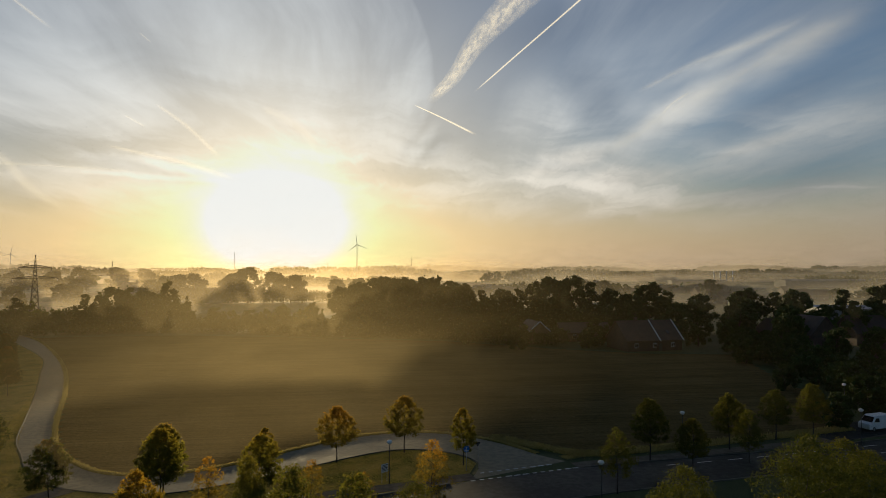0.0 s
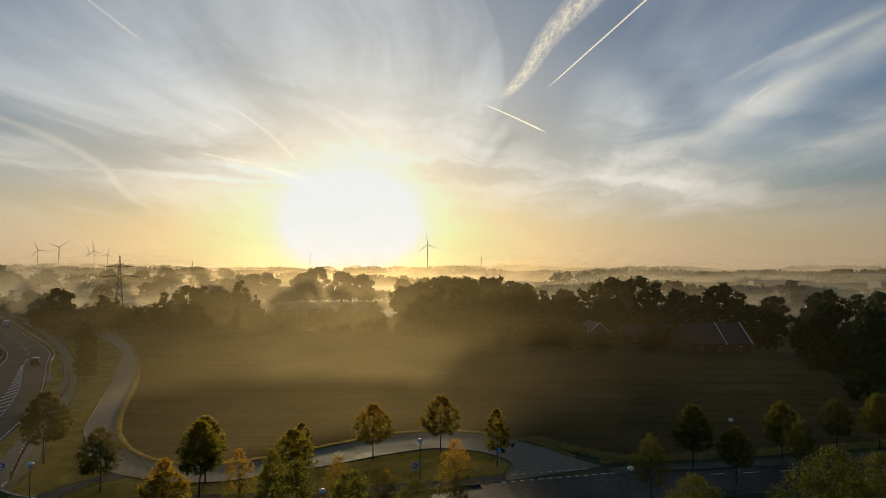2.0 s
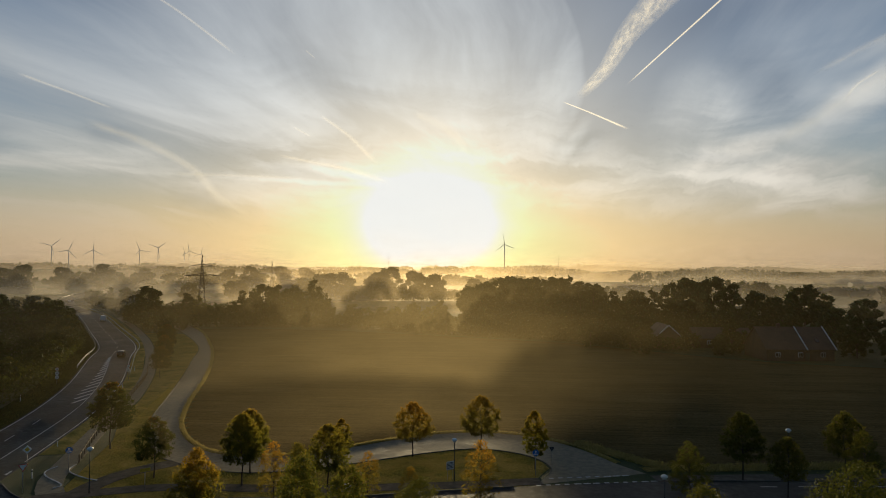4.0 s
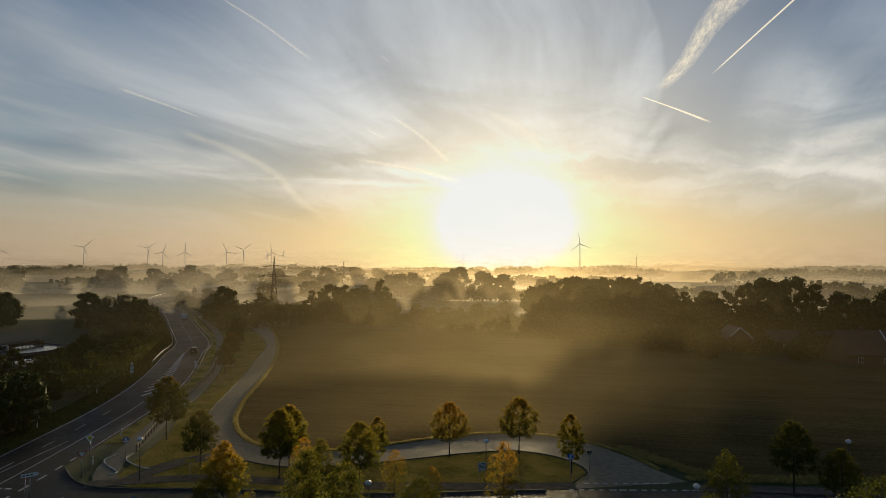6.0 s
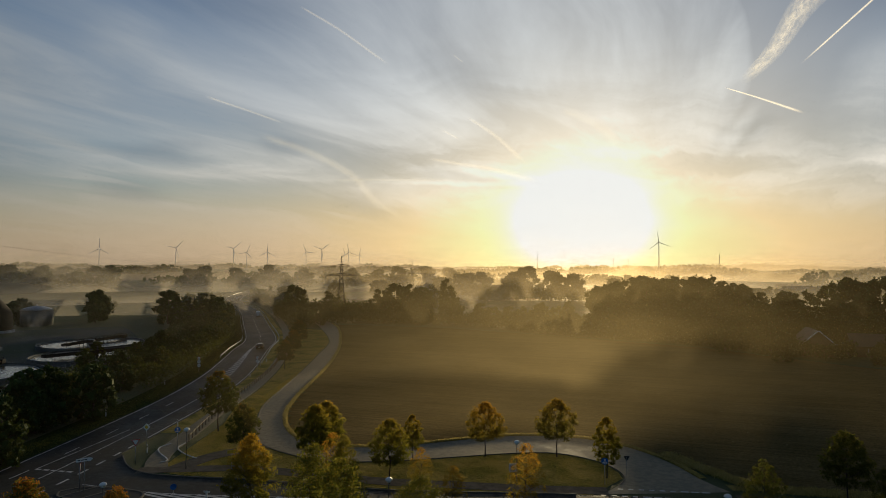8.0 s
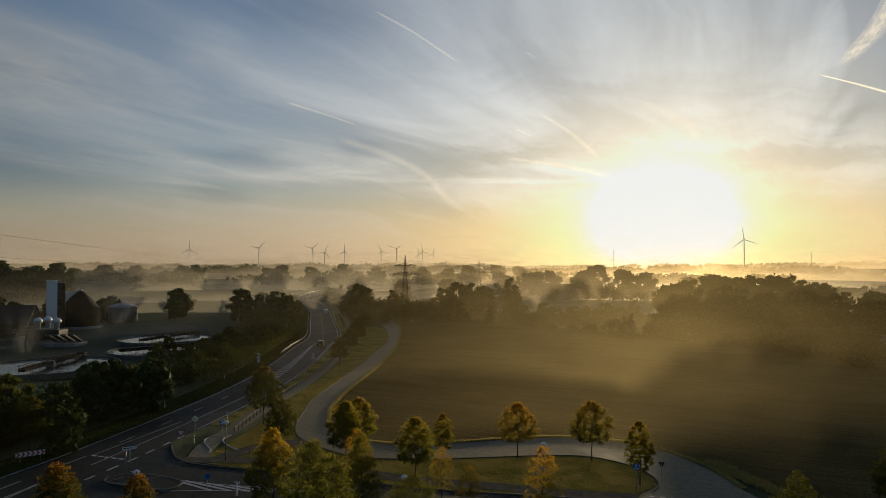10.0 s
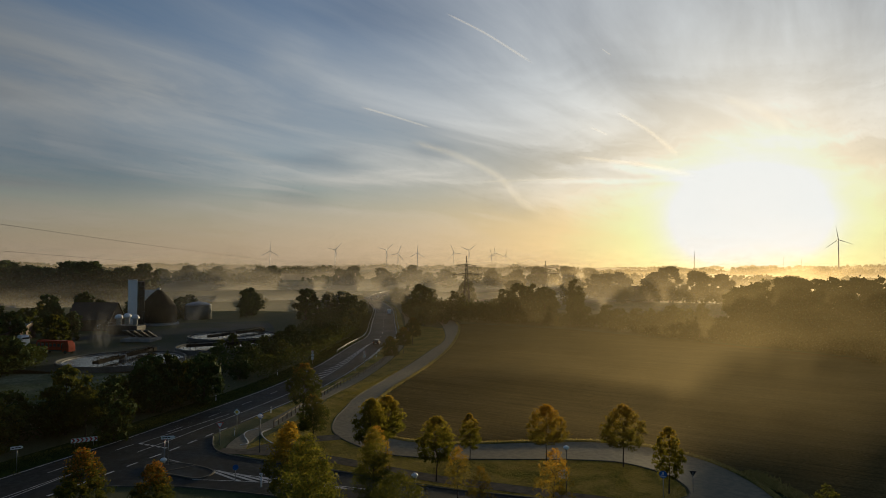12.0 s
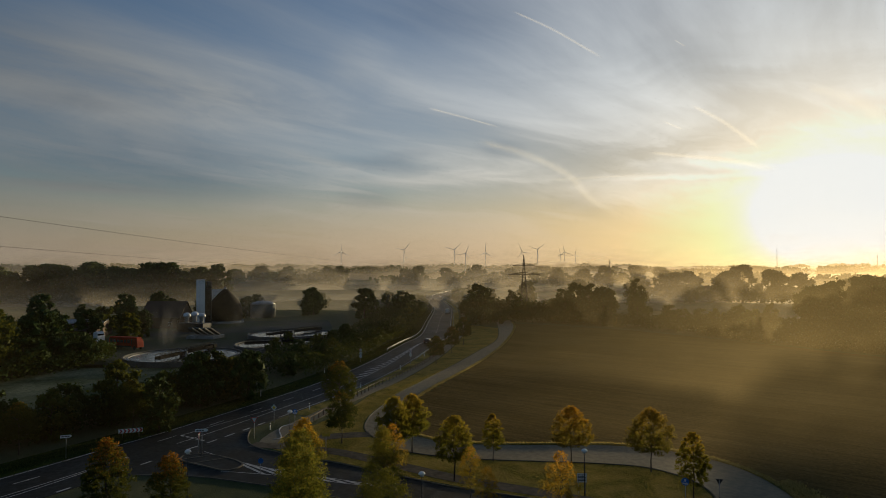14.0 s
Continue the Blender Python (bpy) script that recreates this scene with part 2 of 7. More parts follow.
def leafy(name, stops, through_light=0.42, tips=None):
    """Leaves: colours picked leaf by leaf and tree by tree, with tips also by height, letting light through."""
    m, k = material(name)
    isl = k.n("ShaderNodeNewGeometry").outputs["Random Per Island"]
    tree = k.n("ShaderNodeObjectInfo").outputs["Random"]
    at = k.n("ShaderNodeNewGeometry").outputs["Position"]
    pick = k.math("ADD", k.math("MULTIPLY", isl, 0.5), k.math("ADD", k.math("MULTIPLY", tree, 0.28), k.math("MULTIPLY", k.noise(at, 0.45, 2.0), 0.3)))
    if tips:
        # upper leaves shift to brighter stops: autumn colour plus low sunlight painted on crown tops
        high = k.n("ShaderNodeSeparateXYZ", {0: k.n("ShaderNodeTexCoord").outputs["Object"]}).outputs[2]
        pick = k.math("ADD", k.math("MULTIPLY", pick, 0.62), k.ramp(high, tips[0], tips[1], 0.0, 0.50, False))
    ramp = k.n("ShaderNodeValToRGB", {0: pick})
    els = ramp.color_ramp.elements
    while len(els) < len(stops):
        els.new(0.5)
    for i, (e, c) in enumerate(zip(els, stops)):
        e.position, e.color = 0.15 + 0.75 * i / (len(stops) - 1), rgb(*c)
    col = ramp.outputs[0]
    gloss = k.n("ShaderNodeBsdfPrincipled", {"Base Color": col, "Roughness": 0.7, "Specular IOR Level": 0.06}).outputs[0]
    thin = k.n("ShaderNodeBsdfTranslucent", {"Color": k.vec("MULTIPLY", k.mix(0.10, col, rgb(0.50, 0.42, 0.05), "MIX"), (1.22, 1.18, 1.0))}).outputs[0]
    s = k.n("ShaderNodeMixShader", {0: through_light, 1: gloss, 2: thin}).outputs[0]
    k.n("ShaderNodeOutputMaterial", {"Surface": s})
    return m


def plain(name, col, rough=0.6, metal=0.0):
    return surface(name, col, tuple(c * 0.82 for c in col), rough, 3.0, 40.0, 0.1, metal, 0.004, 0.12)


def ground_mat():
    m, k = material("meadow")
    at = k.n("ShaderNodeNewGeometry").outputs["Position"]
    broad, mid, grain = k.noise(at, 0.012, 4.0), k.noise(at, 0.35, 5.0, 0.65), k.noise(at, 7.0, 4.0, 0.7)
    col = k.mix(k.ramp(mid, 0.30, 0.70), rgb(0.022, 0.050, 0.012), rgb(0.060, 0.088, 0.025))
    col = k.mix(k.ramp(broad, 0.42, 0.60), col, k.mix(mid, rgb(0.065, 0.078, 0.030), rgb(0.12, 0.115, 0.055)))
    col = k.mix(0.55, col, k.mix(k.ramp(grain, 0.25, 0.75), rgb(0.25, 0.25, 0.22), rgb(1.2, 1.2, 1.1)), "MULTIPLY")
    nrm = k.n("ShaderNodeBump", {"Strength": 0.9, "Distance": 0.12, "Height": k.math("ADD", mid, grain)}).outputs[0]
    p = k.n("ShaderNodeBsdfPrincipled", {"Base Color": col, "Roughness": 0.9, "Normal": nrm, "Specular IOR Level": 0.15})
    k.n("ShaderNodeOutputMaterial", {"Surface": p.outputs[0]})
    return m


def asphalt_mat(name, a, b, rough=0.62, patch=0.15, spec=0.3):
    m, k = material(name)
    at = k.n("ShaderNodeNewGeometry").outputs["Position"]
    broad, worn, grain = k.noise(at, patch, 5.0, 0.6, 0.6), k.noise(at, 1.4, 5.0, 0.6), k.noise(at, 45.0, 3.0, 0.7)
    col = k.mix(k.ramp(broad, 0.35, 0.65), rgb(*a), rgb(*b))
    col = k.mix(0.45, col, k.mix(k.ramp(worn, 0.3, 0.7), rgb(0.45, 0.45, 0.45), rgb(1.15, 1.15, 1.15)), "MULTIPLY")
    col = k.mix(0.25, col, k.mix(grain, rgb(0.3, 0.3, 0.3), rgb(1.5, 1.5, 1.5)), "MULTIPLY")
    nrm = k.n("ShaderNodeBump", {"Strength": 0.25, "Distance": 0.01, "Height": grain}).outputs[0]
    p = k.n("ShaderNodeBsdfPrincipled", {"Base Color": col, "Roughness": k.ramp(k.math("ADD", broad, worn), 0.7, 1.3, rough - 0.16, rough + 0.14), "Normal": nrm, "Specular IOR Level": spec})
    k.n("ShaderNodeOutputMaterial", {"Surface": p.outputs[0]})
    return m


def soil_mat():
    """Ploughed earth: damp and dry patches, clods, and long uneven rows."""
    m, k = material("ploughed_soil")
    at = k.n("ShaderNodeNewGeometry").outputs["Position"]
    turned = k.n("ShaderNodeMapping", {"Vector": at, "Rotation": (0, 0, radians(-9))}).outputs[0]
    rows = k.noise(k.vec("MULTIPLY", turned, (0.035, 1.5, 0.0)), 1.0, 5.0, 0.65)
    wide = k.noise(k.vec("MULTIPLY", turned, (0.012, 0.22, 0.0)), 1.0, 3.0, 0.5)
    broad, clod, fleck = k.noise(at, 0.05, 5.0, 0.6, 0.3), k.noise(at, 3.5, 4.0, 0.6), k.noise(at, 1.9, 2.0, 0.5)
    col = k.mix(k.ramp(k.math("ADD", k.math("MULTIPLY", broad, 0.6), k.math("MULTIPLY", wide, 0.4)), 0.38, 0.62), rgb(0.128, 0.090, 0.034), rgb(0.178, 0.125, 0.050))
    col = k.mix(0.8, col, k.mix(k.ramp(rows, 0.32, 0.66), rgb(0.66, 0.66, 0.66), rgb(1.12, 1.12, 1.10)), "MULTIPLY")
    col = k.mix(0.6, col, k.mix(k.ramp(clod, 0.3, 0.7), rgb(0.3, 0.3, 0.3), rgb(1.1, 1.1, 1.1)), "MULTIPLY")
    col = k.mix(k.math("MULTIPLY", k.ramp(fleck, 0.69, 0.76), 0.7), col, rgb(0.30, 0.24, 0.13))
    nrm = k.n("ShaderNodeBump", {"Strength": 0.8, "Distance": 0.08, "Height": k.math("ADD", clod, rows)}).outputs[0]
    p = k.n("ShaderNodeBsdfPrincipled", {"Base Color": col, "Roughness": 1.0, "Normal": nrm, "Specular IOR Level": 0.0})
    k.n("ShaderNodeOutputMaterial", {"Surface": p.outputs[0]})
    return m


M_GROUND = ground_mat()
M_SOIL = soil_mat()
M_VERGE = surface("verge_grass", (0.020, 0.040, 0.010), (0.050, 0.068, 0.018), 0.9, 0.5, 5.0, 0.9, 0.0, 0.10, 0.5, 0.0)
M_MARGIN = surface("rough_grass", (0.135, 0.140, 0.036), (0.48, 0.345, 0.105), 0.95, 0.22, 3.0, 0.9, 0.0, 0.10, 0.5, 0.0)
M_ROAD = asphalt_mat("asphalt", (0.011, 0.014, 0.013), (0.020, 0.022, 0.020), 0.70, 0.15, 0.15)
M_LANE = asphalt_mat("service_asphalt", (0.240, 0.206, 0.142), (0.280, 0.236, 0.163), 0.80, 0.15, 0.03)
M_PAVE = asphalt_mat("path_paving", (0.135, 0.115, 0.086), (0.175, 0.146, 0.108), 0.86, 0.6, 0.0)
M_LINE = surface("road_paint", (0.62, 0.62, 0.60), (0.36, 0.36, 0.35), 0.6, 0.9, 9.0, 0.2, 0.0, 0.004, 0.5)
M_KERB = surface("kerb_concrete", (0.110, 0.100, 0.080), (0.080, 0.074, 0.060), 0.85, 0.8, 12.0, 0.3, 0.0, 0.01, 0.3)
M_BARK = surface("bark", (0.070, 0.052, 0.038), (0.035, 0.028, 0.022), 0.9, 1.2, 9.0, 1.0, 0.0, 0.05, 0.5)
M_ZINC = surface("galvanised_steel", (0.42, 0.43, 0.44), (0.30, 0.31, 0.32), 0.45, 1.0, 20.0, 0.15, 0.7, 0.004, 0.2)
M_DARKSTEEL = surface("dark_steel", (0.055, 0.058, 0.062), (0.035, 0.036, 0.040), 0.5, 1.0, 20.0, 0.15, 0.4, 0.004, 0.2)
M_PYLON = surface("weathered_steel", (0.060, 0.060, 0.060), (0.040, 0.040, 0.041), 0.9, 1.0, 20.0, 0.15, 0.0, 0.004, 0.2, 0.05)
M_WHITE = plain("white_paint", (0.86, 0.86, 0.84), 0.45)
M_BLACK = plain("black_paint", (0.02, 0.02, 0.022), 0.5)
M_RED = plain("red_paint", (0.55, 0.05, 0.03), 0.5)
M_BLUE = plain("blue_sign", (0.02, 0.16, 0.52), 0.4)
M_YELLOW = plain("yellow_sign", (0.72, 0.47, 0.04), 0.5)
M_WOOD = surface("weathered_wood", (0.16, 0.11, 0.07), (0.09, 0.065, 0.045), 0.85, 1.5, 14.0, 0.5, 0.0, 0.01, 0.4)
M_CONC = surface("concrete", (0.34, 0.34, 0.33), (0.22, 0.22, 0.21), 0.8, 0.3, 6.0, 0.3, 0.0, 0.02, 0.3)
GREEN = leafy("leaves_green", [(0.016, 0.036, 0.008), (0.030, 0.056, 0.011), (0.050, 0.074, 0.014), (0.085, 0.092, 0.017)], 0.26)
# a last pair gives the heights between which the painted sunlit tops set in
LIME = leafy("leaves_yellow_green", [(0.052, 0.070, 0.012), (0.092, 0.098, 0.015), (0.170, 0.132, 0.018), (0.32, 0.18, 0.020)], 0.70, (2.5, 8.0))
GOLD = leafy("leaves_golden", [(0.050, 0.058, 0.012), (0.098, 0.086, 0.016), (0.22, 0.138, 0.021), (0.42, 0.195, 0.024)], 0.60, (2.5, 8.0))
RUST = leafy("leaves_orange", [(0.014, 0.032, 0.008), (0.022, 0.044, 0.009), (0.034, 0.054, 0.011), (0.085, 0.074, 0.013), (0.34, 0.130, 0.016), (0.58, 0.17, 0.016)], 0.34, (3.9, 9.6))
DARK = leafy("leaves_dark", [(0.010, 0.030, 0.008), (0.018, 0.044, 0.010), (0.029, 0.060, 0.013), (0.050, 0.074, 0.016)], 0.12)
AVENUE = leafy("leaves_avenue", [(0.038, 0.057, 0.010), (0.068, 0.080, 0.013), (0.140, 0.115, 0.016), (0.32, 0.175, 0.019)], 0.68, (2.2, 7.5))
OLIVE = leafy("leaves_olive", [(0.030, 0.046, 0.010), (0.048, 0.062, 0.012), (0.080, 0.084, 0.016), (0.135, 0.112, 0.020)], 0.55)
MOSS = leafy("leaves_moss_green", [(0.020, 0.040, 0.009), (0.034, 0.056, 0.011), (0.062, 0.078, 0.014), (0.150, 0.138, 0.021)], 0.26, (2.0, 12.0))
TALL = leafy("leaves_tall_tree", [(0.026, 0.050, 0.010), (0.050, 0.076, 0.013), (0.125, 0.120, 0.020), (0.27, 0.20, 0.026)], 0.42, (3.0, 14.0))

# ---- building blocks ----
def mesh(name, verts, faces, mats, smooth=False, index=None):
    me = bpy.data.meshes.new(name)
    me.from_pydata([tuple(v) for v in verts], [], [tuple(f) for f in faces])
    for m in (mats if isinstance(mats, (list, tuple)) else [mats]):
        me.materials.append(m)
    if index is not None:
        me.polygons.foreach_set("material_index", index)
    if smooth:
        me.polygons.foreach_set("use_smooth", [True] * len(me.polygons))
    me.update()
    return me


def part(name, bm, mat, parent, label="", smooth=False):
    """Links a bmesh as one mesh object under a thing or a part."""
    me = bpy.data.meshes.new(name)
    bm.to_mesh(me)
    bm.free()
    me.materials.append(mat)
    if smooth:
        me.polygons.foreach_set("use_smooth", [True] * len(me.polygons))
    ob = new(name, me)
    ob.parent = parent
    return tagged(ob, label)


def thing(name, m, label, category, group="", kind=""):
    ob = new(name)
    ob.empty_display_size = 0.2
    ob.matrix_basis = m if isinstance(m, Matrix) else Matrix.Translation(m)
    return tagged(ob, label, category, group, kind)


def at(x, y, z=0.0, turn=0.0, s=1.0):
    return Matrix.Translation((x, y, z)) @ Matrix.Rotation(radians(turn), 4, "Z") @ Matrix.Scale(s, 4)


def box(bm, lo, hi, bevel=0.0, m=None):
    c = [(a + b) / 2 for a, b in zip(lo, hi)]
    s = [abs(b - a) for a, b in zip(lo, hi)]
    mm = Matrix.Translation(c) @ Matrix.Diagonal((*s, 1))
    g = bmesh.ops.create_cube(bm, size=1.0, matrix=(m @ mm) if m else mm)
    if bevel:
        bmesh.ops.bevel(bm, geom=list({e for v in g["verts"] for e in v.link_edges}), offset=bevel, segments=1, affect="EDGES")
    return bm


def tube(bm, a, b, r0, r1=None, seg=8, caps=True):
    a, b = Vector(a), Vector(b)
    r1 = r0 if r1 is None else r1
    turn = (b - a).to_track_quat("Z", "Y").to_matrix().to_4x4()
    bmesh.ops.create_cone(bm, cap_ends=caps, segments=seg, radius1=max(r0, 1e-4), radius2=max(r1, 1e-4), depth=(b - a).length,
                          matrix=Matrix.Translation((a + b) / 2) @ turn)
    return bm


def spun(bm, profile, seg=16, m=None):
    """A turned shape from a profile of (radius, height)."""
    rings = []
    for r, z in profile:
        rings.append([bm.verts.new((r * math.cos(2 * math.pi * i / seg), r * math.sin(2 * math.pi * i / seg), z)) for i in range(seg)])
    for p, q in zip(rings, rings[1:]):
        for i in range(seg):
            bm.faces.new((p[i], p[(i + 1) % seg], q[(i + 1) % seg], q[i]))
    bm.faces.new(list(reversed(rings[0]))), bm.faces.new(rings[-1])
    if m:
        bmesh.ops.transform(bm, matrix=m, verts=[v for ring in rings for v in ring])
    return bm


def B():
    return bmesh.new()


def curve(pts, n):
    """n points evenly along a smooth line through pts."""
    p = np.array(pts, float)
    q = np.vstack([2 * p[0] - p[1], p, 2 * p[-1] - p[-2]])
    out = []
    for i in range(len(p) - 1):
        a, b, c, d = q[i:i + 4]
        for s in np.linspace(0, 1, 24, endpoint=False):
            out.append(0.5 * (2 * b + (c - a) * s + (2 * a - 5 * b + 4 * c - d) * s * s + (3 * b - a - 3 * c + d) * s ** 3))
    out = np.array(out + [p[-1]])
    run = np.concatenate([[0], np.cumsum(np.linalg.norm(np.diff(out, axis=0), axis=1))])
    want = np.linspace(0, run[-1], n)
    return np.stack([np.interp(want, run, out[:, j]) for j in range(p.shape[1])], 1)


def normals(line):
    d = np.gradient(line, axis=0)
    d /= np.linalg.norm(d, axis=1)[:, None]
    return np.stack([-d[:, 1], d[:, 0]], 1)


def offset(line, d):
    """The line moved to its left by d."""
    return line + normals(line) * np.asarray(d)[..., None]


def length(line):
    return float(np.linalg.norm(np.diff(line, axis=0), axis=1).sum())


def sheet(name, left, right, z, mat, label, category, thick=0.05, across=1, kind="structure"):
    """A slab between two lines."""
    n, verts, faces = len(left), [], []
    for i in range(n):
        for j in range(across + 1):
            p = left[i] + (right[i] - left[i]) * j / across
            verts.append((p[0], p[1], z))
    w = across + 1
    for i in range(n - 1):
        for j in range(across):
            a = i * w + j
            faces.append((a, a + w, a + w + 1, a + 1))
    base = len(verts)
    for i in range(n):
        for p in (left[i], right[i]):
            verts.append((p[0], p[1], z - thick))
    for i in range(n - 1):
        a, b = base + 2 * i, base + 2 * i + 2
        faces.append((a, b, (i + 1) * w, i * w))
        faces.append((i * w + across, (i + 1) * w + across, b + 1, a + 1))
    ob = new(name, mesh(name, verts, faces, mat))
    return tagged(ob, label, category, kind=kind)


def swept(bm, line, profile, closed=False):
    """A profile of (sideways, up) swept along a line in the plan; the line may carry heights."""
    nrm = normals(line[:, :2])
    rows = []
    for p, q in zip(line, nrm):
        z = p[2] if len(p) > 2 else 0.0
        rows.append([bm.verts.new((p[0] + q[0] * s, p[1] + q[1] * s, z + u)) for s, u in profile])
    m = len(profile)
    for a, b in zip(rows, rows[1:]):
        for i in range(m):
            bm.faces.new((a[i], a[(i + 1) % m], b[(i + 1) % m], b[i]))
    bm.faces.new(rows[0]), bm.faces.new(list(reversed(rows[-1])))
    return bm


# ---- the lie of the land ----
MAIN = curve([(-36, -20), (-40, 4), (-44, 15.5), (-47.7, 26), (-52, 36.5), (-55.3, 44.5), (-62.8, 60), (-73.4, 80), (-88, 102), (-110.8, 131),
              (-128.5, 153.5), (-168, 191.5), (-204.5, 226.5), (-236, 255), (-295, 303), (-346, 352), (-393, 408), (-425, 455), (-440, 520)], 260)
SIDE_N = curve([(-57, 52), (-53.5, 51.9), (-51.3, 50.6), (-47.6, 48.7), (-44.1, 48.1), (-39.5, 49.2), (-31.9, 52.0), (-22.1, 54.8), (-15, 57.2), (2.3, 65.1), (16.6, 70.2),
                (25.9, 72.7), (39.2, 76.3), (58, 82), (90, 92), (140, 106)], 120)
SIDE_S = curve([(-47, 24), (-45, 30), (-42.5, 34), (-38, 38.2), (-34, 40.6), (-28, 43.6), (-20, 46.9), (-12, 50.2), (-2, 54.3), (13.8, 60.5), (20.6, 62.8),
                (40, 68.5), (60, 74), (90, 84), (140, 98)], 120)
LANE_OUT = curve([(-150, 216), (-128, 193), (-101, 158.5), (-82.5, 131.5), (-69, 109), (-60, 92.5), (-54, 82.5), (-49.3, 76), (-44.3, 70.8), (-39.3, 67.3), (-34.8, 66.3), (-29.6, 67.2),
                  (-24.7, 70.6), (-18, 77.8), (-13.5, 82), (-8, 84.6), (-2.5, 84.8), (2.5, 83), (7.4, 79), (10.8, 74.8), (13.8, 72.2)], 120)
LANE_IN = curve([(-160, 216), (-137, 194), (-105.5, 159.5), (-88.5, 133), (-74.5, 110), (-65, 93.5), (-57.8, 81), (-52.3, 73.9), (-47.6, 68), (-41.5, 63), (-34, 61), (-28.5, 61.2),
                 (-22.4, 64.6), (-16.6, 69.4), (-12, 73.4), (-7, 76.6), (-2.5, 76.6), (0.8, 75), (3.2, 72), (3.2, 68.5), (2.0, 65.2)], 120)


def build_ground():
    """One sheet out to the horizon, rising into low wooded ridges far off."""
    rings = [0, 20, 40, 70, 110, 160, 230, 330, 470, 660, 900, 1200, 1600, 2000, 2400, 2800, 3200, 3600, 4000, 4400, 4800]
    seg, verts, faces = 240, [(15, 5, 0)], []
    for r in rings[1:]:
        for i in range(seg):
            a = 2 * math.pi * i / seg
            x, y = 15 + r * math.cos(a), 5 + r * math.sin(a)
            far = min(max((r - 1300) / 3300, 0), 1)
            h = 46 * far * (0.35 + 0.65 * (0.5 + 0.5 * noise.noise((x / 1300, y / 1300, 3)))) * (0.92 + 0.08 * noise.noise((x / 400, y / 400, 7)))
            verts.append((x, y, max(h, 0) if r > 1300 else 0.0))
    for i in range(seg):
        faces.append((0, 1 + i, 1 + (i + 1) % seg))
    for k in range(len(rings) - 2):
        a, b = 1 + k * seg, 1 + (k + 1) * seg
        for i in range(seg):
            j = (i + 1) % seg
            faces.append((a + i, b + i, b + j, a + j))
    ob = new("ground", mesh("ground", verts, faces, M_GROUND, True))
    tagged(ob, "flat meadow and farmland reaching low wooded ridges", "ground", kind="structure")


def inside(poly, x, y):
    hit, j = False, len(poly) - 1
    for i in range(len(poly)):
        (xi, yi), (xj, yj) = poly[i], poly[j]
        if (yi > y) != (yj > y) and x < (xj - xi) * (y - yi) / (yj - yi) + xi:
            hit = not hit
        j = i
    return hit


FIELD = [tuple(p) for p in offset(LANE_OUT, 0.7)[8:116]] + [(17, 74.2), (34, 79.5), (57, 87), (63, 100), (68, 125), (76, 166), (52, 168), (30, 178), (0, 196), (-40, 205), (-90, 214), (-128, 208)]


def build_field():
    """Ploughed rows with crumbling ridges."""
    turn = radians(9)
    c, s = math.cos(turn), math.sin(turn)
    us, vs = np.arange(-175, 130, 1.5), np.arange(40, 240, 0.25)
    idx, verts, faces = {}, [], []

    def vert(i, j):
        if (i, j) not in idx:
            u, v = us[i], vs[j]
            x, y = u * c - v * s, u * s + v * c
            row = 0.011 * math.sin(v * math.pi / 0.5 + 0.4 * noise.noise((u * 0.03, v * 0.03, 0))) + 0.025 * noise.noise((u * 0.7, v * 0.9, 1)) + 0.05 * noise.noise((u * 0.05, v * 0.2, 5))
            idx[(i, j)] = len(verts)
            verts.append((x, y, 0.10 + row))
        return idx[(i, j)]

    for i in range(len(us) - 1):
        for j in range(len(vs) - 1):
            u, v = us[i] + 0.75, vs[j] + 0.125
            if inside(FIELD, u * c - v * s, u * s + v * c):
                faces.append((vert(i, j), vert(i + 1, j), vert(i + 1, j + 1), vert(i, j + 1)))
    ob = new("ploughed_field", mesh("ploughed_field", verts, faces, M_SOIL, True))
    tagged(ob, "dark brown ploughed field with fine parallel furrows", "field", kind="structure")


build_ground()
build_field()
HALF = 4.75
sheet("road", offset(MAIN, HALF + 0.3), offset(MAIN, -HALF - 0.3), 0.040, M_ROAD, "grey asphalt country road curving away past the junction", "road")
sheet("side_road", SIDE_N, SIDE_S, 0.034, M_ROAD, "dark asphalt side road joining the main road", "road")
sheet("service_road", LANE_OUT, LANE_IN, 0.028, M_LANE, "pale asphalt farm lane looping round the grass", "road")


# ---- verges, paths and kerbs ----
CYCLE = curve([(-44.2, 49.6), (-47.0, 52.0), (-49.6, 55.4), (-52.2, 60.0), (-56.6, 67.2), (-62.2, 76.8), (-71.0, 92.4), (-86.0, 114.5), (-106.5, 140.5), (-134, 171.5), (-168, 206), (-205, 241)], 90)
sheet("cycle_path", offset(CYCLE, 1.25), offset(CYCLE, -1.25), 0.046, M_LANE, "narrow asphalt cycle path beside the country road", "path")
WALKWAY = curve([(-45.6, 48.3), (-41.0, 51.4), (-35.3, 54.5), (-26.8, 56.6), (-19.1, 58.3), (-14.1, 60.1), (-9.8, 61.7), (-4.0, 63.8), (2.6, 66.6)], 60)
sheet("footway", offset(WALKWAY, 1.05), offset(WALKWAY, -1.05), 0.050, M_PAVE, "reddish-brown paved footway between grass verges", "path")
BRANCH = curve([(-42.2, 50.6), (-42.6, 54.0), (-41.9, 58.0), (-39.5, 62.2)], 16)
sheet("footway_branch", offset(BRANCH, 1.3), offset(BRANCH, -1.3), 0.054, M_PAVE, "reddish-brown paved link from footway to lane", "path")
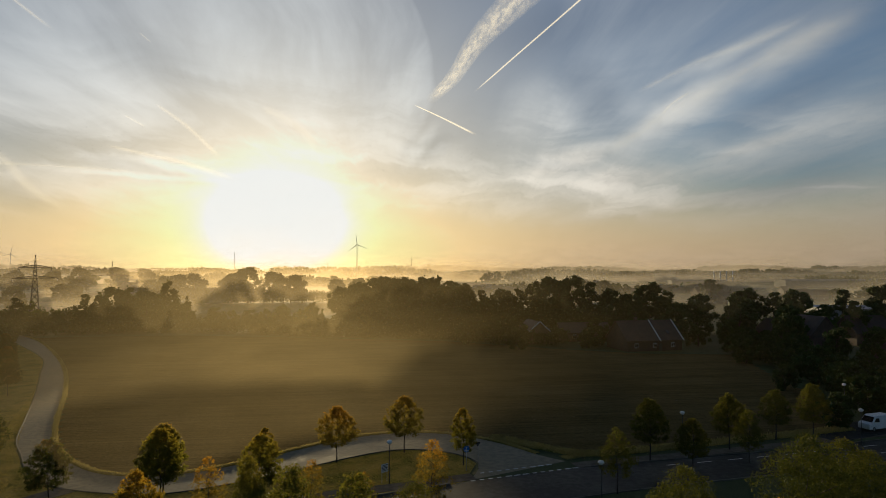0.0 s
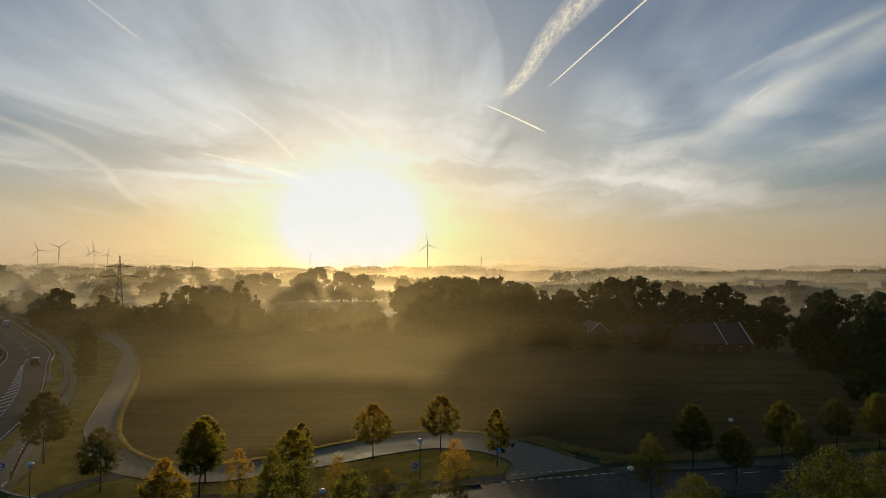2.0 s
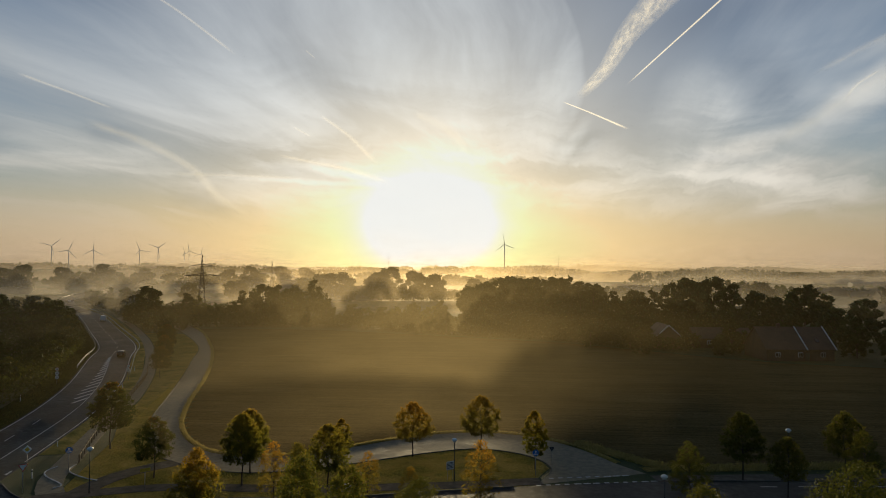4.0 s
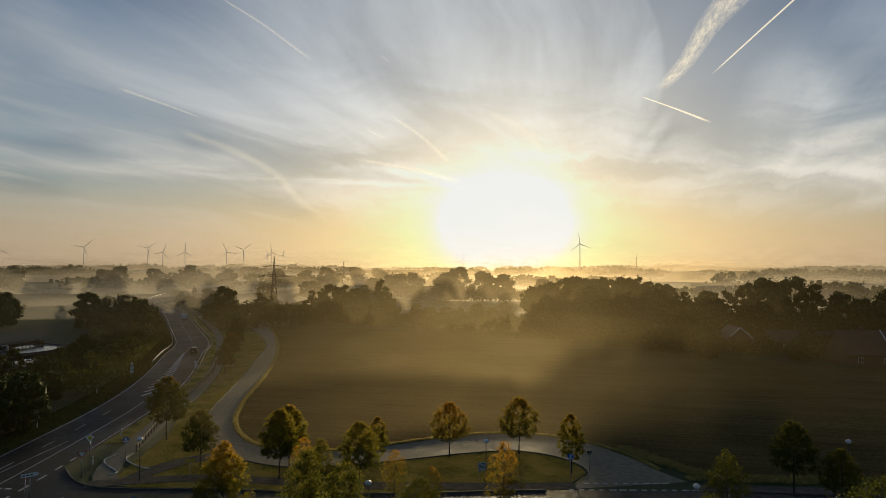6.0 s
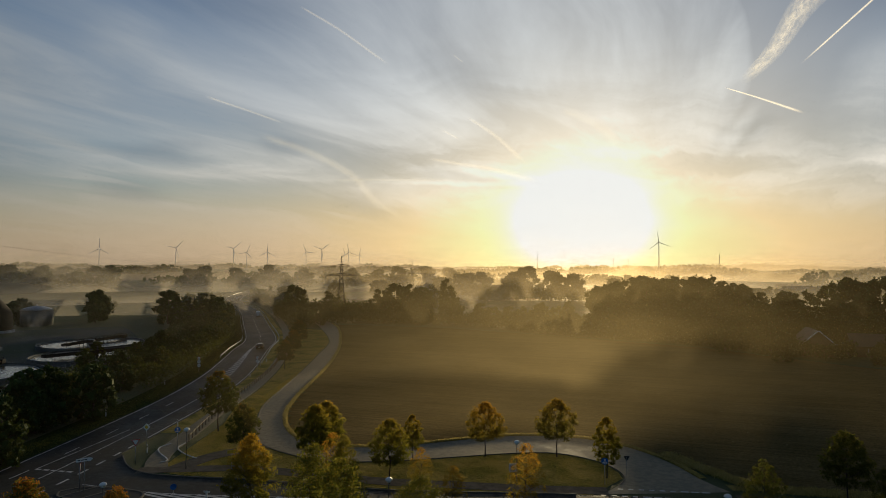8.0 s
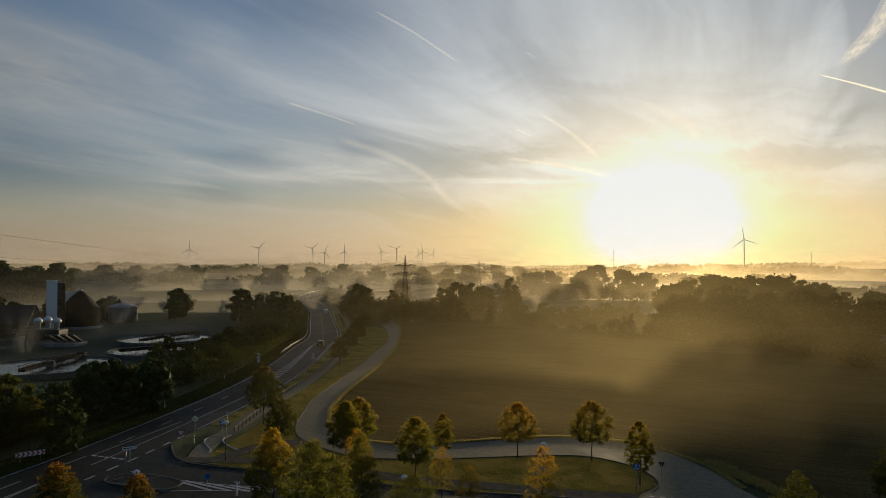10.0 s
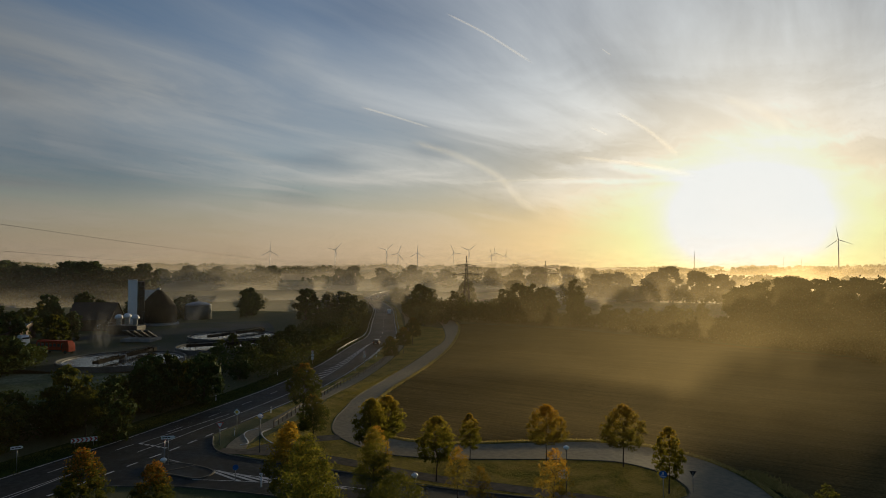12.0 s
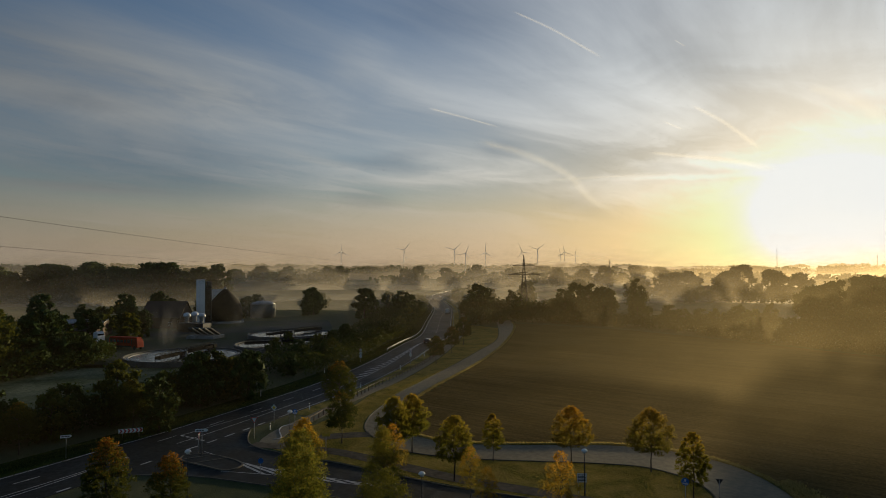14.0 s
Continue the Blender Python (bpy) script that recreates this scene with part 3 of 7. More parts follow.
FOOT_E = curve([(14.5, 70.6), (20.5, 72.4), (28.0, 74.6), (40.0, 78.2), (57.0, 84.0), (75.0, 90.0)], 40)
sheet("footway_east", offset(FOOT_E, 1.0), offset(FOOT_E, -0.9), 0.050, M_PAVE, "grey footway along the side road", "path")
YARD = curve([(50.0, 83.6), (58.0, 87.0), (66.0, 91.5), (76.0, 99.0)], 20)
sheet("parking_bay", offset(YARD, 3.0), offset(YARD, -3.0), 0.060, M_ROAD, "dark asphalt parking bay beside the side road", "parking")


def near(line, x, y):
    return int(np.argmin(np.hypot(line[:, 0] - x, line[:, 1] - y)))


def kerb_line(name, line, label, w=0.14, h=0.13, mat=None):
    ob = new(name)
    tagged(ob, label, "kerb", kind="structure")
    n = max(int(length(line) / 1.0), 2)
    c = curve(line, n * 3 + 1)
    for i in range(min(n, 70)):
        seg = c[i * 3:i * 3 + 4]
        cut = seg.copy()
        cut[0] += (cut[1] - cut[0]) * 0.04
        bm = swept(B(), cut, [(-w / 2, -0.05), (-w / 2, h - 0.02), (-w / 2 + 0.02, h), (w / 2 - 0.02, h), (w / 2, h - 0.02), (w / 2, -0.05)])
        part("kerbstone", bm, mat or M_KERB, ob)
    if n > 70:
        part("kerb_run", swept(B(), c[210:], [(-w / 2, -0.05), (-w / 2, h), (w / 2, h), (w / 2, -0.05)]), M_KERB, ob)
    return ob


kerb_line("kerb_side_north", SIDE_N[3:near(SIDE_N, 1.8, 64.9)], "pale concrete kerb along the side road and its corner")
kerb_line("kerb_side_east", SIDE_N[near(SIDE_N, 17, 70.3):105], "pale concrete kerb along the side road past the lane")
kerb_line("kerb_side_south", SIDE_S[6:90], "pale concrete kerb on the far side of the side road")
kerb_line("kerb_lane", LANE_IN[62:118], "low concrete edging round the grass island", 0.10, 0.09)
kerb_line("kerb_path_west", curve([(-51.4, 57.4), (-51.2, 55.6), (-49.6, 54.2), (-46.6, 52.9), (-45.7, 52.2), (-45.9, 51.4)], 30), "pale kerb curving round the cycle path mouth", 0.16, 0.10, M_LINE)
kerb_line("kerb_path_east", curve([(-50.0, 58.6), (-49.4, 57.0), (-48.2, 56.0), (-45.6, 55.0), (-43.4, 54.6)], 30), "pale kerb curving along the grass by the cycle path", 0.16, 0.10, M_LINE)
# island in the mouth of the side road
ISLE = [(-46.4, 40.0), (-45.4, 42.0), (-42.4, 43.4), (-38.6, 43.8), (-37.6, 41.6), (-40.8, 40.3), (-44.8, 39.2)]
ring = curve(ISLE + ISLE[:1], 60)
bm = B()
top = [bm.verts.new((p[0], p[1], 0.14)) for p in ring[:-1]]
low = [bm.verts.new((p[0], p[1], 0.0)) for p in ring[:-1]]
bm.faces.new(top)
for i in range(len(top)):
    bm.faces.new((low[i], low[(i + 1) % len(top)], top[(i + 1) % len(top)], top[i]))
isle = thing("traffic_island", (0, 0, 0), "low paved traffic island with pale kerb in the road mouth", "traffic island", kind="structure")
part("paving", bm, M_ROAD, isle)
for q in ([(-44.9, 39.4), (-44.3, 42.5)], [(-42.6, 39.8), (-42.0, 43.4)]):
    part("kerb_strip", swept(B(), np.array(q), [(-0.09, 0.1), (-0.09, 0.17), (0.09, 0.17), (0.09, 0.1)]), M_KERB, isle)
part("kerb", swept(B(), ring, [(-0.09, 0), (-0.09, 0.17), (0.09, 0.17), (0.09, 0)]), M_KERB, isle)


# ---- road markings ----
def stripe(bm, line, w, z):
    nn = normals(line) * w / 2
    rows = [(bm.verts.new((p[0] + q[0], p[1] + q[1], z)), bm.verts.new((p[0] - q[0], p[1] - q[1], z))) for p, q in zip(line, nn)]
    for a, b in zip(rows, rows[1:]):
        bm.faces.new((a[0], a[1], b[1], b[0]))


def dashes(bm, line, w, z, on, off):
    total = length(line)
    fine = curve(line, max(int(total * 4), 8))
    run, step = 0.0, total / (len(fine) - 1)
    while run + on < total:
        i, j = int(run / step), min(int((run + on) / step) + 1, len(fine))
        stripe(bm, fine[i:j], w, z)
        run += on + off


marks = thing("road_marking", (0, 0, 0), "worn white painted lines on the asphalt roads", "road marking", kind="structure")
fineM = curve(MAIN, 1400)
iJ0, iJ1 = near(fineM, -46, 26), near(fineM, -59.5, 53)
edgeL, edgeR = offset(fineM, HALF - 0.1), offset(fineM, -HALF + 0.1)
bm = B()
stripe(bm, edgeL[40:1400], 0.16, 0.048), stripe(bm, edgeR[iJ1 + 6:1400], 0.16, 0.048)
part("edge_line", bm, M_LINE, marks)
bm = B()
dashes(bm, edgeR[iJ0 - 60:iJ1 + 4], 0.28, 0.049, 1.6, 1.7)
part("mouth_line", bm, M_LINE, marks)
iH0, iH1 = near(fineM, -74, 84), near(fineM, -118, 139)
bm = B()
stripe(bm, offset(fineM, -1.35)[near(fineM, -53, 41):iH0], 0.14, 0.0485)
dashes(bm, offset(fineM, 1.75)[near(fineM, -47, 24):iH0], 0.14, 0.0485, 3.0, 6.0)
dashes(bm, offset(fineM, 0.1)[iH1:], 0.14, 0.0485, 4.0, 8.0)
part("lane_line", bm, M_LINE, marks)
# the hatched taper
bm = B()
taper = np.linspace(0, 1, iH1 - iH0)
sideA, sideB = offset(fineM[iH0:iH1], 0.1 + 1.3 * (1 - taper) * np.minimum(taper * 6, 1)), offset(fineM[iH0:iH1], -1.35 + 1.4 * taper)
stripe(bm, sideB, 0.12, 0.0485)
for i in range(6, len(sideA) - 18, 8):
    stripe(bm, np.array([sideA[i], sideB[min(i + 9, len(sideA) - 1)]]), 0.5, 0.0475)
part("hatching", bm, M_LINE, marks)
bm = B()
stop = [np.array((-56.1, 43.2)), np.array((-51.2, 44.6))]
for i in range(5):
    a, b = stop[0] + (stop[1] - stop[0]) * i / 5, stop[0] + (stop[1] - stop[0]) * (i + 0.72) / 5
    stripe(bm, np.array([a, b]), 0.4, 0.0492)
stripe(bm, np.array([(-56.1, 43.2), (-61.5, 57.0), (-62.5, 59.5)]), 0.14, 0.0487)
stripe(bm, curve([(-41, 12), (-45.0, 24), (-50.4, 35)], 12), 0.14, 0.0487), stripe(bm, curve([(-42, 14), (-46.6, 26), (-50.6, 35)], 12), 0.14, 0.0487)
part("turning_lane_line", bm, M_LINE, marks)
SIDE_C = (SIDE_N + SIDE_S) / 2
bm = B()
dashes(bm, offset(SIDE_C[60:110], -0.5), 0.13, 0.043, 3.0, 3.0)
dashes(bm, offset(SIDE_N[50:84], -1.75), 0.16, 0.043, 2.0, 2.2)
dashes(bm, curve([(3.4, 67.7), (12.9, 71.3)], 20), 0.28, 0.043, 0.62, 0.45), dashes(bm, curve([(2.3, 65.1), (15.8, 70.2)], 20), 0.28, 0.044, 0.62, 0.45)
part("side_road_line", bm, M_LINE, marks)
bm = B()
a, b = curve([(-46.6, 42.6), (-38.2, 44.4), (-30.6, 47.4), (-22, 51.3)], 30), curve([(-38.0, 41.0), (-32.0, 45.2), (-24, 49.7), (-22, 51.2)], 30)
stripe(bm, a, 0.13, 0.0432), stripe(bm, b, 0.13, 0.0432)
for i in range(6, 26, 3):
    stripe(bm, np.array([a[i], b[min(i + 2, 29)]]), 0.35, 0.0428)
part("island_hatching", bm, M_LINE, marks)


# ---- grass on the verges ----
def tufts(name, spots, rng, h, mat, label, z=0.0):
    n = len(spots)
    a = rng.uniform(0, 2 * math.pi, n)
    lean = rng.normal(size=(n, 2)) * 0.35
    hh = h * rng.uniform(0.5, 1.4, n)
    w = 0.02 + 0.04 * rng.uniform(0, 1, n)
    side = np.stack([np.cos(a) * w, np.sin(a) * w, np.zeros(n)], 1)
    base = np.column_stack([spots, np.full(n, z)])
    tip = base + np.column_stack([lean * hh[:, None], hh])
    v = np.stack([base - side, base + side, tip + side * 0.35, tip - side * 0.35], 1).reshape(-1, 3)
    ob = new(name, mesh(name, v, np.arange(4 * n).reshape(-1, 4), mat))
    return tagged(ob, label, "grass", kind="stuff")


def along(line, n, spread, rng, shift=0.0):
    i = rng.uniform(0, len(line) - 1.001, n)
    k = i.astype(int)
    p = line[k] + (line[k + 1] - line[k]) * (i - k)[:, None]
    nn = normals(line)[k]
    return p + nn * (shift + rng.normal(size=n) * spread)[:, None]


M_BLADE = leafy("grass_blades", [(0.115, 0.120, 0.030), (0.19, 0.165, 0.042), (0.25, 0.20, 0.055), (0.32, 0.24, 0.07)], 0.40)
M_STRAW = leafy("straw_blades", [(0.16, 0.15, 0.05), (0.30, 0.25, 0.10), (0.48, 0.38, 0.17)], 0.45)
M_VBLADE = leafy("verge_blades", [(0.020, 0.040, 0.010), (0.036, 0.058, 0.014), (0.066, 0.078, 0.022)], 0.3)
grng = np.random.default_rng(21)
tufts("field_margin_grass", np.vstack([along(LANE_OUT[6:117], 16000, 0.20, grng, 0.35), along(curve([(13.8, 72.6), (17, 73.9), (34, 79.2), (57, 87)], 40), 9000, 0.4, grng, 0.5)]), grng, 0.15, M_STRAW, "tall frosted grass along the edge of the field", 0.13)


def scatter(poly, n, rng, avoid):
    """n places inside an outline, away from the lines given."""
    p = np.array(poly)
    out = np.zeros((0, 2))
    while len(out) < n:
        q = np.column_stack([rng.uniform(p[:, 0].min(), p[:, 0].max(), 4 * n), rng.uniform(p[:, 1].min(), p[:, 1].max(), 4 * n)])
        keep = np.zeros(len(q), bool)
        for (xi, yi), (xj, yj) in zip(p, np.roll(p, 1, axis=0)):
            cross = (yi > q[:, 1]) != (yj > q[:, 1])
            keep ^= cross & (q[:, 0] < (xj - xi) * (q[:, 1] - yi) / (yj - yi + 1e-12) + xi)
        for line, gap in avoid:
            for x, y in line[::3]:
                keep &= np.hypot(q[:, 0] - x, q[:, 1] - y) > gap
        out = np.vstack([out, q[keep]])
    return out[:n]


ISLAND = [tuple(p) for p in offset(LANE_IN[60:117], -0.25)] + [(1.5, 64.6), (-15, 57.6), (-22, 55.2), (-31.9, 52.5), (-39.5, 49.7), (-43.5, 49)]
fw, br = curve(WALKWAY, 300), curve(BRANCH, 60)
tufts("verge_grass", scatter(ISLAND, 60000, grng, [(fw, 1.1), (br, 1.35)]), grng, 0.055, M_BLADE, "short dewy grass on the verge round the young trees")
STRIP = [tuple(p) for p in offset(CYCLE, -1.5)[12:62]] + [tuple(p) for p in offset(LANE_IN[20:58], -0.3)] + [(-43.5, 58), (-44, 55.6)]
tufts("lane_grass", scatter(STRIP, 34000, grng, [(br, 1.4)]), grng, 0.07, M_BLADE, "pale grass strip between cycle path and farm lane")


def lawn(name, outline, label, z=0.014, mat=None):
    bm = B()
    bm.faces.new([bm.verts.new((x, y, z)) for x, y in outline])
    bmesh.ops.triangulate(bm, faces=bm.faces[:])
    me = bpy.data.meshes.new(name)
    bm.to_mesh(me)
    bm.free()
    me.materials.append(mat or M_MARGIN)
    tagged(new(name, me), label, "grass", kind="structure")


lawn("verge_island", ISLAND, "golden-green mown grass between footway and lane")
lawn("verge_strip", STRIP, "pale mown grass between cycle path and lane", 0.012)
i0, i1 = near(MAIN, -44, 16), near(MAIN, -300, 308)
sheet("verge_west", offset(MAIN, HALF + 5.5)[i0:i1], offset(MAIN, HALF + 0.3)[i0:i1], 0.022, M_VERGE, "mown grass verge along the country road", "grass", 0.02, 2)
i2 = near(MAIN, -62, 58)
sheet("verge_between", offset(MAIN, -HALF - 0.3)[i2:i1], offset(MAIN, -HALF - 3.2)[i2:i1], 0.024, M_MARGIN, "narrow grass verge between road and cycle path", "grass", 0.02, 1)
sheet("verge_field", offset(LANE_OUT, 0.75)[4:118], offset(LANE_OUT, 0.02)[4:118], 0.150, M_MARGIN, "pale grass margin along the ploughed field", "grass", 0.15, 1)
tufts("west_verge_grass", along(offset(MAIN, HALF + 3.0)[i0:near(MAIN, -120, 142)], 16000, 1.2, grng), grng, 0.16, M_VBLADE, "rough grass on the road verge")
field_edge = curve([(5.6, 82.6), (9.0, 79.5), (12.0, 77.1), (15.0, 75.2), (19.5, 75.0), (34, 79.5), (57, 87.2)], 90)
sheet("verge_street", offset(field_edge, 1.1), offset(field_edge, -0.5), 0.175, M_MARGIN, "rough grass edge between field and side road", "grass", 0.16, 1)
tufts("street_verge_grass", along(field_edge, 15000, 0.55, grng, 0.3), grng, 0.20, M_STRAW, "pale grass along the side road", 0.16)

# ---- trees ----
def leaf_cloud(rng, centres, radii, count, size, flat=0.6):
    """Leaves scattered in clumps: small bent quads at random turns."""
    n = len(centres)
    which = rng.choice(n, count, p=radii ** 2 / (radii ** 2).sum())
    d = rng.normal(size=(count, 3))
    d /= np.linalg.norm(d, axis=1)[:, None]
    spread = np.where(rng.uniform(0, 1, count) < 0.6, rng.uniform(0.2, 1.0, count) ** 0.6, np.minimum(np.abs(rng.normal(size=count)) * 0.85, 1.35))
    pos = centres[which] + d * (radii[which] * spread)[:, None] * np.array([1, 1, 0.85])
    ax = rng.normal(size=(count, 3))
    ax /= np.linalg.norm(ax, axis=1)[:, None]
    bx = np.cross(ax, rng.normal(size=(count, 3)))
    bx /= np.linalg.norm(bx, axis=1)[:, None]
    s = size * rng.uniform(0.6, 1.35, count)[:, None]
    ax, bx = ax * s, bx * s * flat
    v = np.stack([pos - ax, pos - bx * 0.9 + ax * 0.1, pos + ax, pos + bx * 0.9 + ax * 0.1], 1).reshape(-1, 3)
    f = np.arange(count * 4).reshape(-1, 4)
    return v, f


def filled(rng, v, f, centres, radii):
    """The dense inside of a crown: a small uneven knot of foliage in each clump."""
    octa = np.array([(1, 0, 0), (-1, 0, 0), (0, 1, 0), (0, -1, 0), (0, 0, 1), (0, 0, -1)], float)
    tri = [(0, 2, 4), (2, 1, 4), (1, 3, 4), (3, 0, 4), (2, 0, 5), (1, 2, 5), (3, 1, 5), (0, 3, 5)]
    vs, fs, base = [v], [tuple(q) for q in f], len(v)
    for c, r in zip(centres, radii):
        turn = np.linalg.qr(rng.normal(size=(3, 3)))[0]
        vs.append(c + (octa * rng.uniform(0.75, 1.2, (6, 1)) * r) @ turn)
        fs += [tuple(base + i for i in t) for t in tri]
        base += 6
    return np.vstack(vs), fs


def crown_clumps(rng, h, r, low, n, shape, lump=1.0):
    """Centres and sizes of the clumps that make up a crown between low and h."""
    out, rad = [], []
    while len(out) < n:
        z = rng.uniform(0, 1)
        if shape == "round":
            w = math.sin(math.pi * min(0.06 + 0.94 * z, 1) ** 0.78) ** 0.6
        elif shape == "egg":
            w = (math.sin(math.pi * (0.08 + 0.92 * z) ** 0.62)) ** 0.7
        elif shape == "spire":
            w = (0.30 + 0.70 * min(z / 0.22, 1.0)) * (1 - z) ** 0.62 + 0.07
        elif shape == "cone":
            w = (1 - z) ** 0.8 + 0.06
        elif shape == "oval":
            w = math.sin(math.pi * (0.10 + 0.86 * z) ** 0.80) ** 0.62 * (1 - 0.30 * z ** 3)
        elif shape == "dome":
            w = math.sqrt(max(1 - (max(z - 0.38, 0) / 0.63) ** 2, 0.02)) * (0.80 + 0.2 * min(z / 0.38, 1))
        elif shape == "wide":
            w = math.sqrt(max(1 - (z * 1.15 - 0.25) ** 2, 0.02))
        else:
            w = 0.75 + 0.25 * math.sin(7 * z + 1) - 0.55 * z ** 2
        a, q = rng.uniform(0, 2 * math.pi), rng.uniform(0.1, 1) ** 0.55
        lobes = 1 + 0.06 * math.sin(3 * a + 5 * z) + 0.05 * math.sin(5 * a + 2.0 * h)
        R = r * w * q * lobes
        out.append((R * math.cos(a), R * math.sin(a), low + (h - low) * (0.04 + 0.93 * z)))
        rad.append(lump * r * rng.uniform(0.16, 0.34) * (0.55 + 0.45 * w))
    return np.array(out), np.array(rad)


def wooden(bm, h, low, r, trunk, rng, limbs=9):
    """A tapered, slightly bent trunk with limbs reaching into the crown."""
    pts = [Vector((0, 0, -0.1))]
    top = low + (h - low) * 0.8
    for i in range(1, 6):
        pts.append(Vector((rng.normal() * 0.02 * h * i / 5, rng.normal() * 0.02 * h * i / 5, top * i / 5)))
    for i in range(5):
        tube(bm, pts[i], pts[i + 1], trunk * (1.25 if i == 0 else 1 - 0.18 * i), trunk * (1 - 0.18 * (i + 1)), 7, False)
    for i in range(limbs):
        z = low + (h - low) * (0.0 + 0.65 * i / limbs)
        a = i * 2.4 + rng.uniform(0, 0.6)
        reach = r * rng.uniform(0.55, 0.85) * (1 - 0.35 * i / limbs)
        k = min(int(z / top * 5), 4)
        root = pts[k].lerp(pts[k + 1], min(max(z / top * 5 - k, 0), 1))
        tip = root + Vector((reach * math.cos(a), reach * math.sin(a), reach * rng.uniform(0.5, 0.95)))
        mid = root.lerp(tip, 0.5) + Vector((0, 0, -0.06 * reach))
        tube(bm, root, mid, trunk * 0.42, trunk * 0.28, 5, False), tube(bm, mid, tip, trunk * 0.28, trunk * 0.08, 5, False)


def tree_proto(seed, h, r, low, leaves, size, mat, shape="egg", trunk=0.11, clumps=70, label="tree", limbs=9, name="tree", group="", lump=1.0, core=0.0):
    rng = np.random.default_rng(seed)
    root = thing(name, Matrix.Translation((0, 0, 0)), label, "tree", group)
    bm = B()
    wooden(bm, h, low, r, trunk, rng, limbs)
    part("trunk", bm, M_BARK, root, smooth=True)
    c, rad = crown_clumps(rng, h, r, low, clumps, shape, lump)
    v, f = leaf_cloud(rng, c, rad, leaves, size)
    if core:
        v, f = filled(rng, v, f, c, rad * core)
    ob = new("crown", mesh("crown", v, f, mat))
    ob.parent = root
    return root


used = set()


def plant(protos, spots, rng, s0=1.0):
    """Trees at (x, y, height, which): the first built one itself, then its copies."""
    for x, y, h, which in spots:
        p, h0 = protos[which]
        m = Matrix.Translation((x, y, 0)) @ Matrix.Rotation(rng.uniform(0, 6.28), 4, "Z") @ Matrix.Diagonal((h / h0 * rng.uniform(0.95, 1.06), h / h0 * rng.uniform(0.95, 1.06), h / h0 * s0, 1))
        if p.name in used:
            ob = copy_thing(p, Matrix.Identity(4))
        else:
            ob = p
            used.add(p.name)
        ob.matrix_basis = m


rng = np.random.default_rng(5)
avenue = "young avenue trees by the lane"
STREET = {
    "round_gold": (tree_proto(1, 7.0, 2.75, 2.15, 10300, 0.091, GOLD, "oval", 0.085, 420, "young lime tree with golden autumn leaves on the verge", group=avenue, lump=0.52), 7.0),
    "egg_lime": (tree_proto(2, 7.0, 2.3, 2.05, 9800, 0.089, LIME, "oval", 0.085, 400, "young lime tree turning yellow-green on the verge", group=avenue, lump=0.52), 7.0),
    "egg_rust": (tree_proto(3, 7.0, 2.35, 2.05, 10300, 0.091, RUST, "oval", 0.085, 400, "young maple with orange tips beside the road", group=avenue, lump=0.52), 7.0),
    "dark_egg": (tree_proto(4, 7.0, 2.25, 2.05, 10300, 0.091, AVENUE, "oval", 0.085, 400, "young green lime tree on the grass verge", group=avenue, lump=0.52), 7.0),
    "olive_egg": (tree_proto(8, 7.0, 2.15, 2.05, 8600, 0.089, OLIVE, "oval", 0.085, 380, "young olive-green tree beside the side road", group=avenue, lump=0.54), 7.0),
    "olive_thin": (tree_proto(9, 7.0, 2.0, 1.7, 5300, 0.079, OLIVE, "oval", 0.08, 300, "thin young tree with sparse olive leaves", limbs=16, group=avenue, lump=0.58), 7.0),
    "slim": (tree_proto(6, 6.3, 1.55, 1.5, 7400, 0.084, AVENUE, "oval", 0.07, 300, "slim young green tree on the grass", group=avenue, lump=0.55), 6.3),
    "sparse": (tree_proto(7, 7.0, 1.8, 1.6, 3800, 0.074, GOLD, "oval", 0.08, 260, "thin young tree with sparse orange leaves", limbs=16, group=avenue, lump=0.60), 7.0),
}
plant(STREET, [(-50.9, 64.8, 8.3, "egg_rust"), (-38.2, 56.9, 6.5, "egg_rust"), (-27.6, 57.1, 7.4, "egg_lime"), (-29.0, 61.0, 7.0, "dark_egg"), (-18.2, 57.8, 6.7, "egg_lime"),
               (-20.1, 65.8, 5.4, "slim"), (-13.3, 71.6, 6.4, "round_gold"), (-5.6, 75.6, 6.8, "round_gold"), (1.6, 70.6, 6.5, "slim"), (-12.6, 54.6, 5.3, "sparse"),
               (-1.6, 54.0, 7.3, "sparse"), (-21.0, 51.8, 6.4, "sparse"), (-7.5, 51.5, 5.2, "sparse"), (17.0, 61.4, 6.5, "olive_thin"), (23.8, 72.3, 7.3, "olive_egg"), (27.0, 67.6, 6.1, "olive_egg"),
               (35.4, 77.2, 6.9, "olive_egg"), (35.2, 71.6, 6.2, "olive_thin"), (43.6, 81.8, 6.6, "olive_egg"), (49.0, 82.6, 7.2, "olive_egg"),
               (-79.6, 110.2, 6.6, "egg_rust"), (-91, 126, 7.0, "egg_rust"), (-102.2, 141.2, 8.0, "egg_rust"), (-60.5, 25.6, 6.3, "egg_rust"), (-63.2, 39.2, 6.9, "egg_rust")], rng, 1.03)
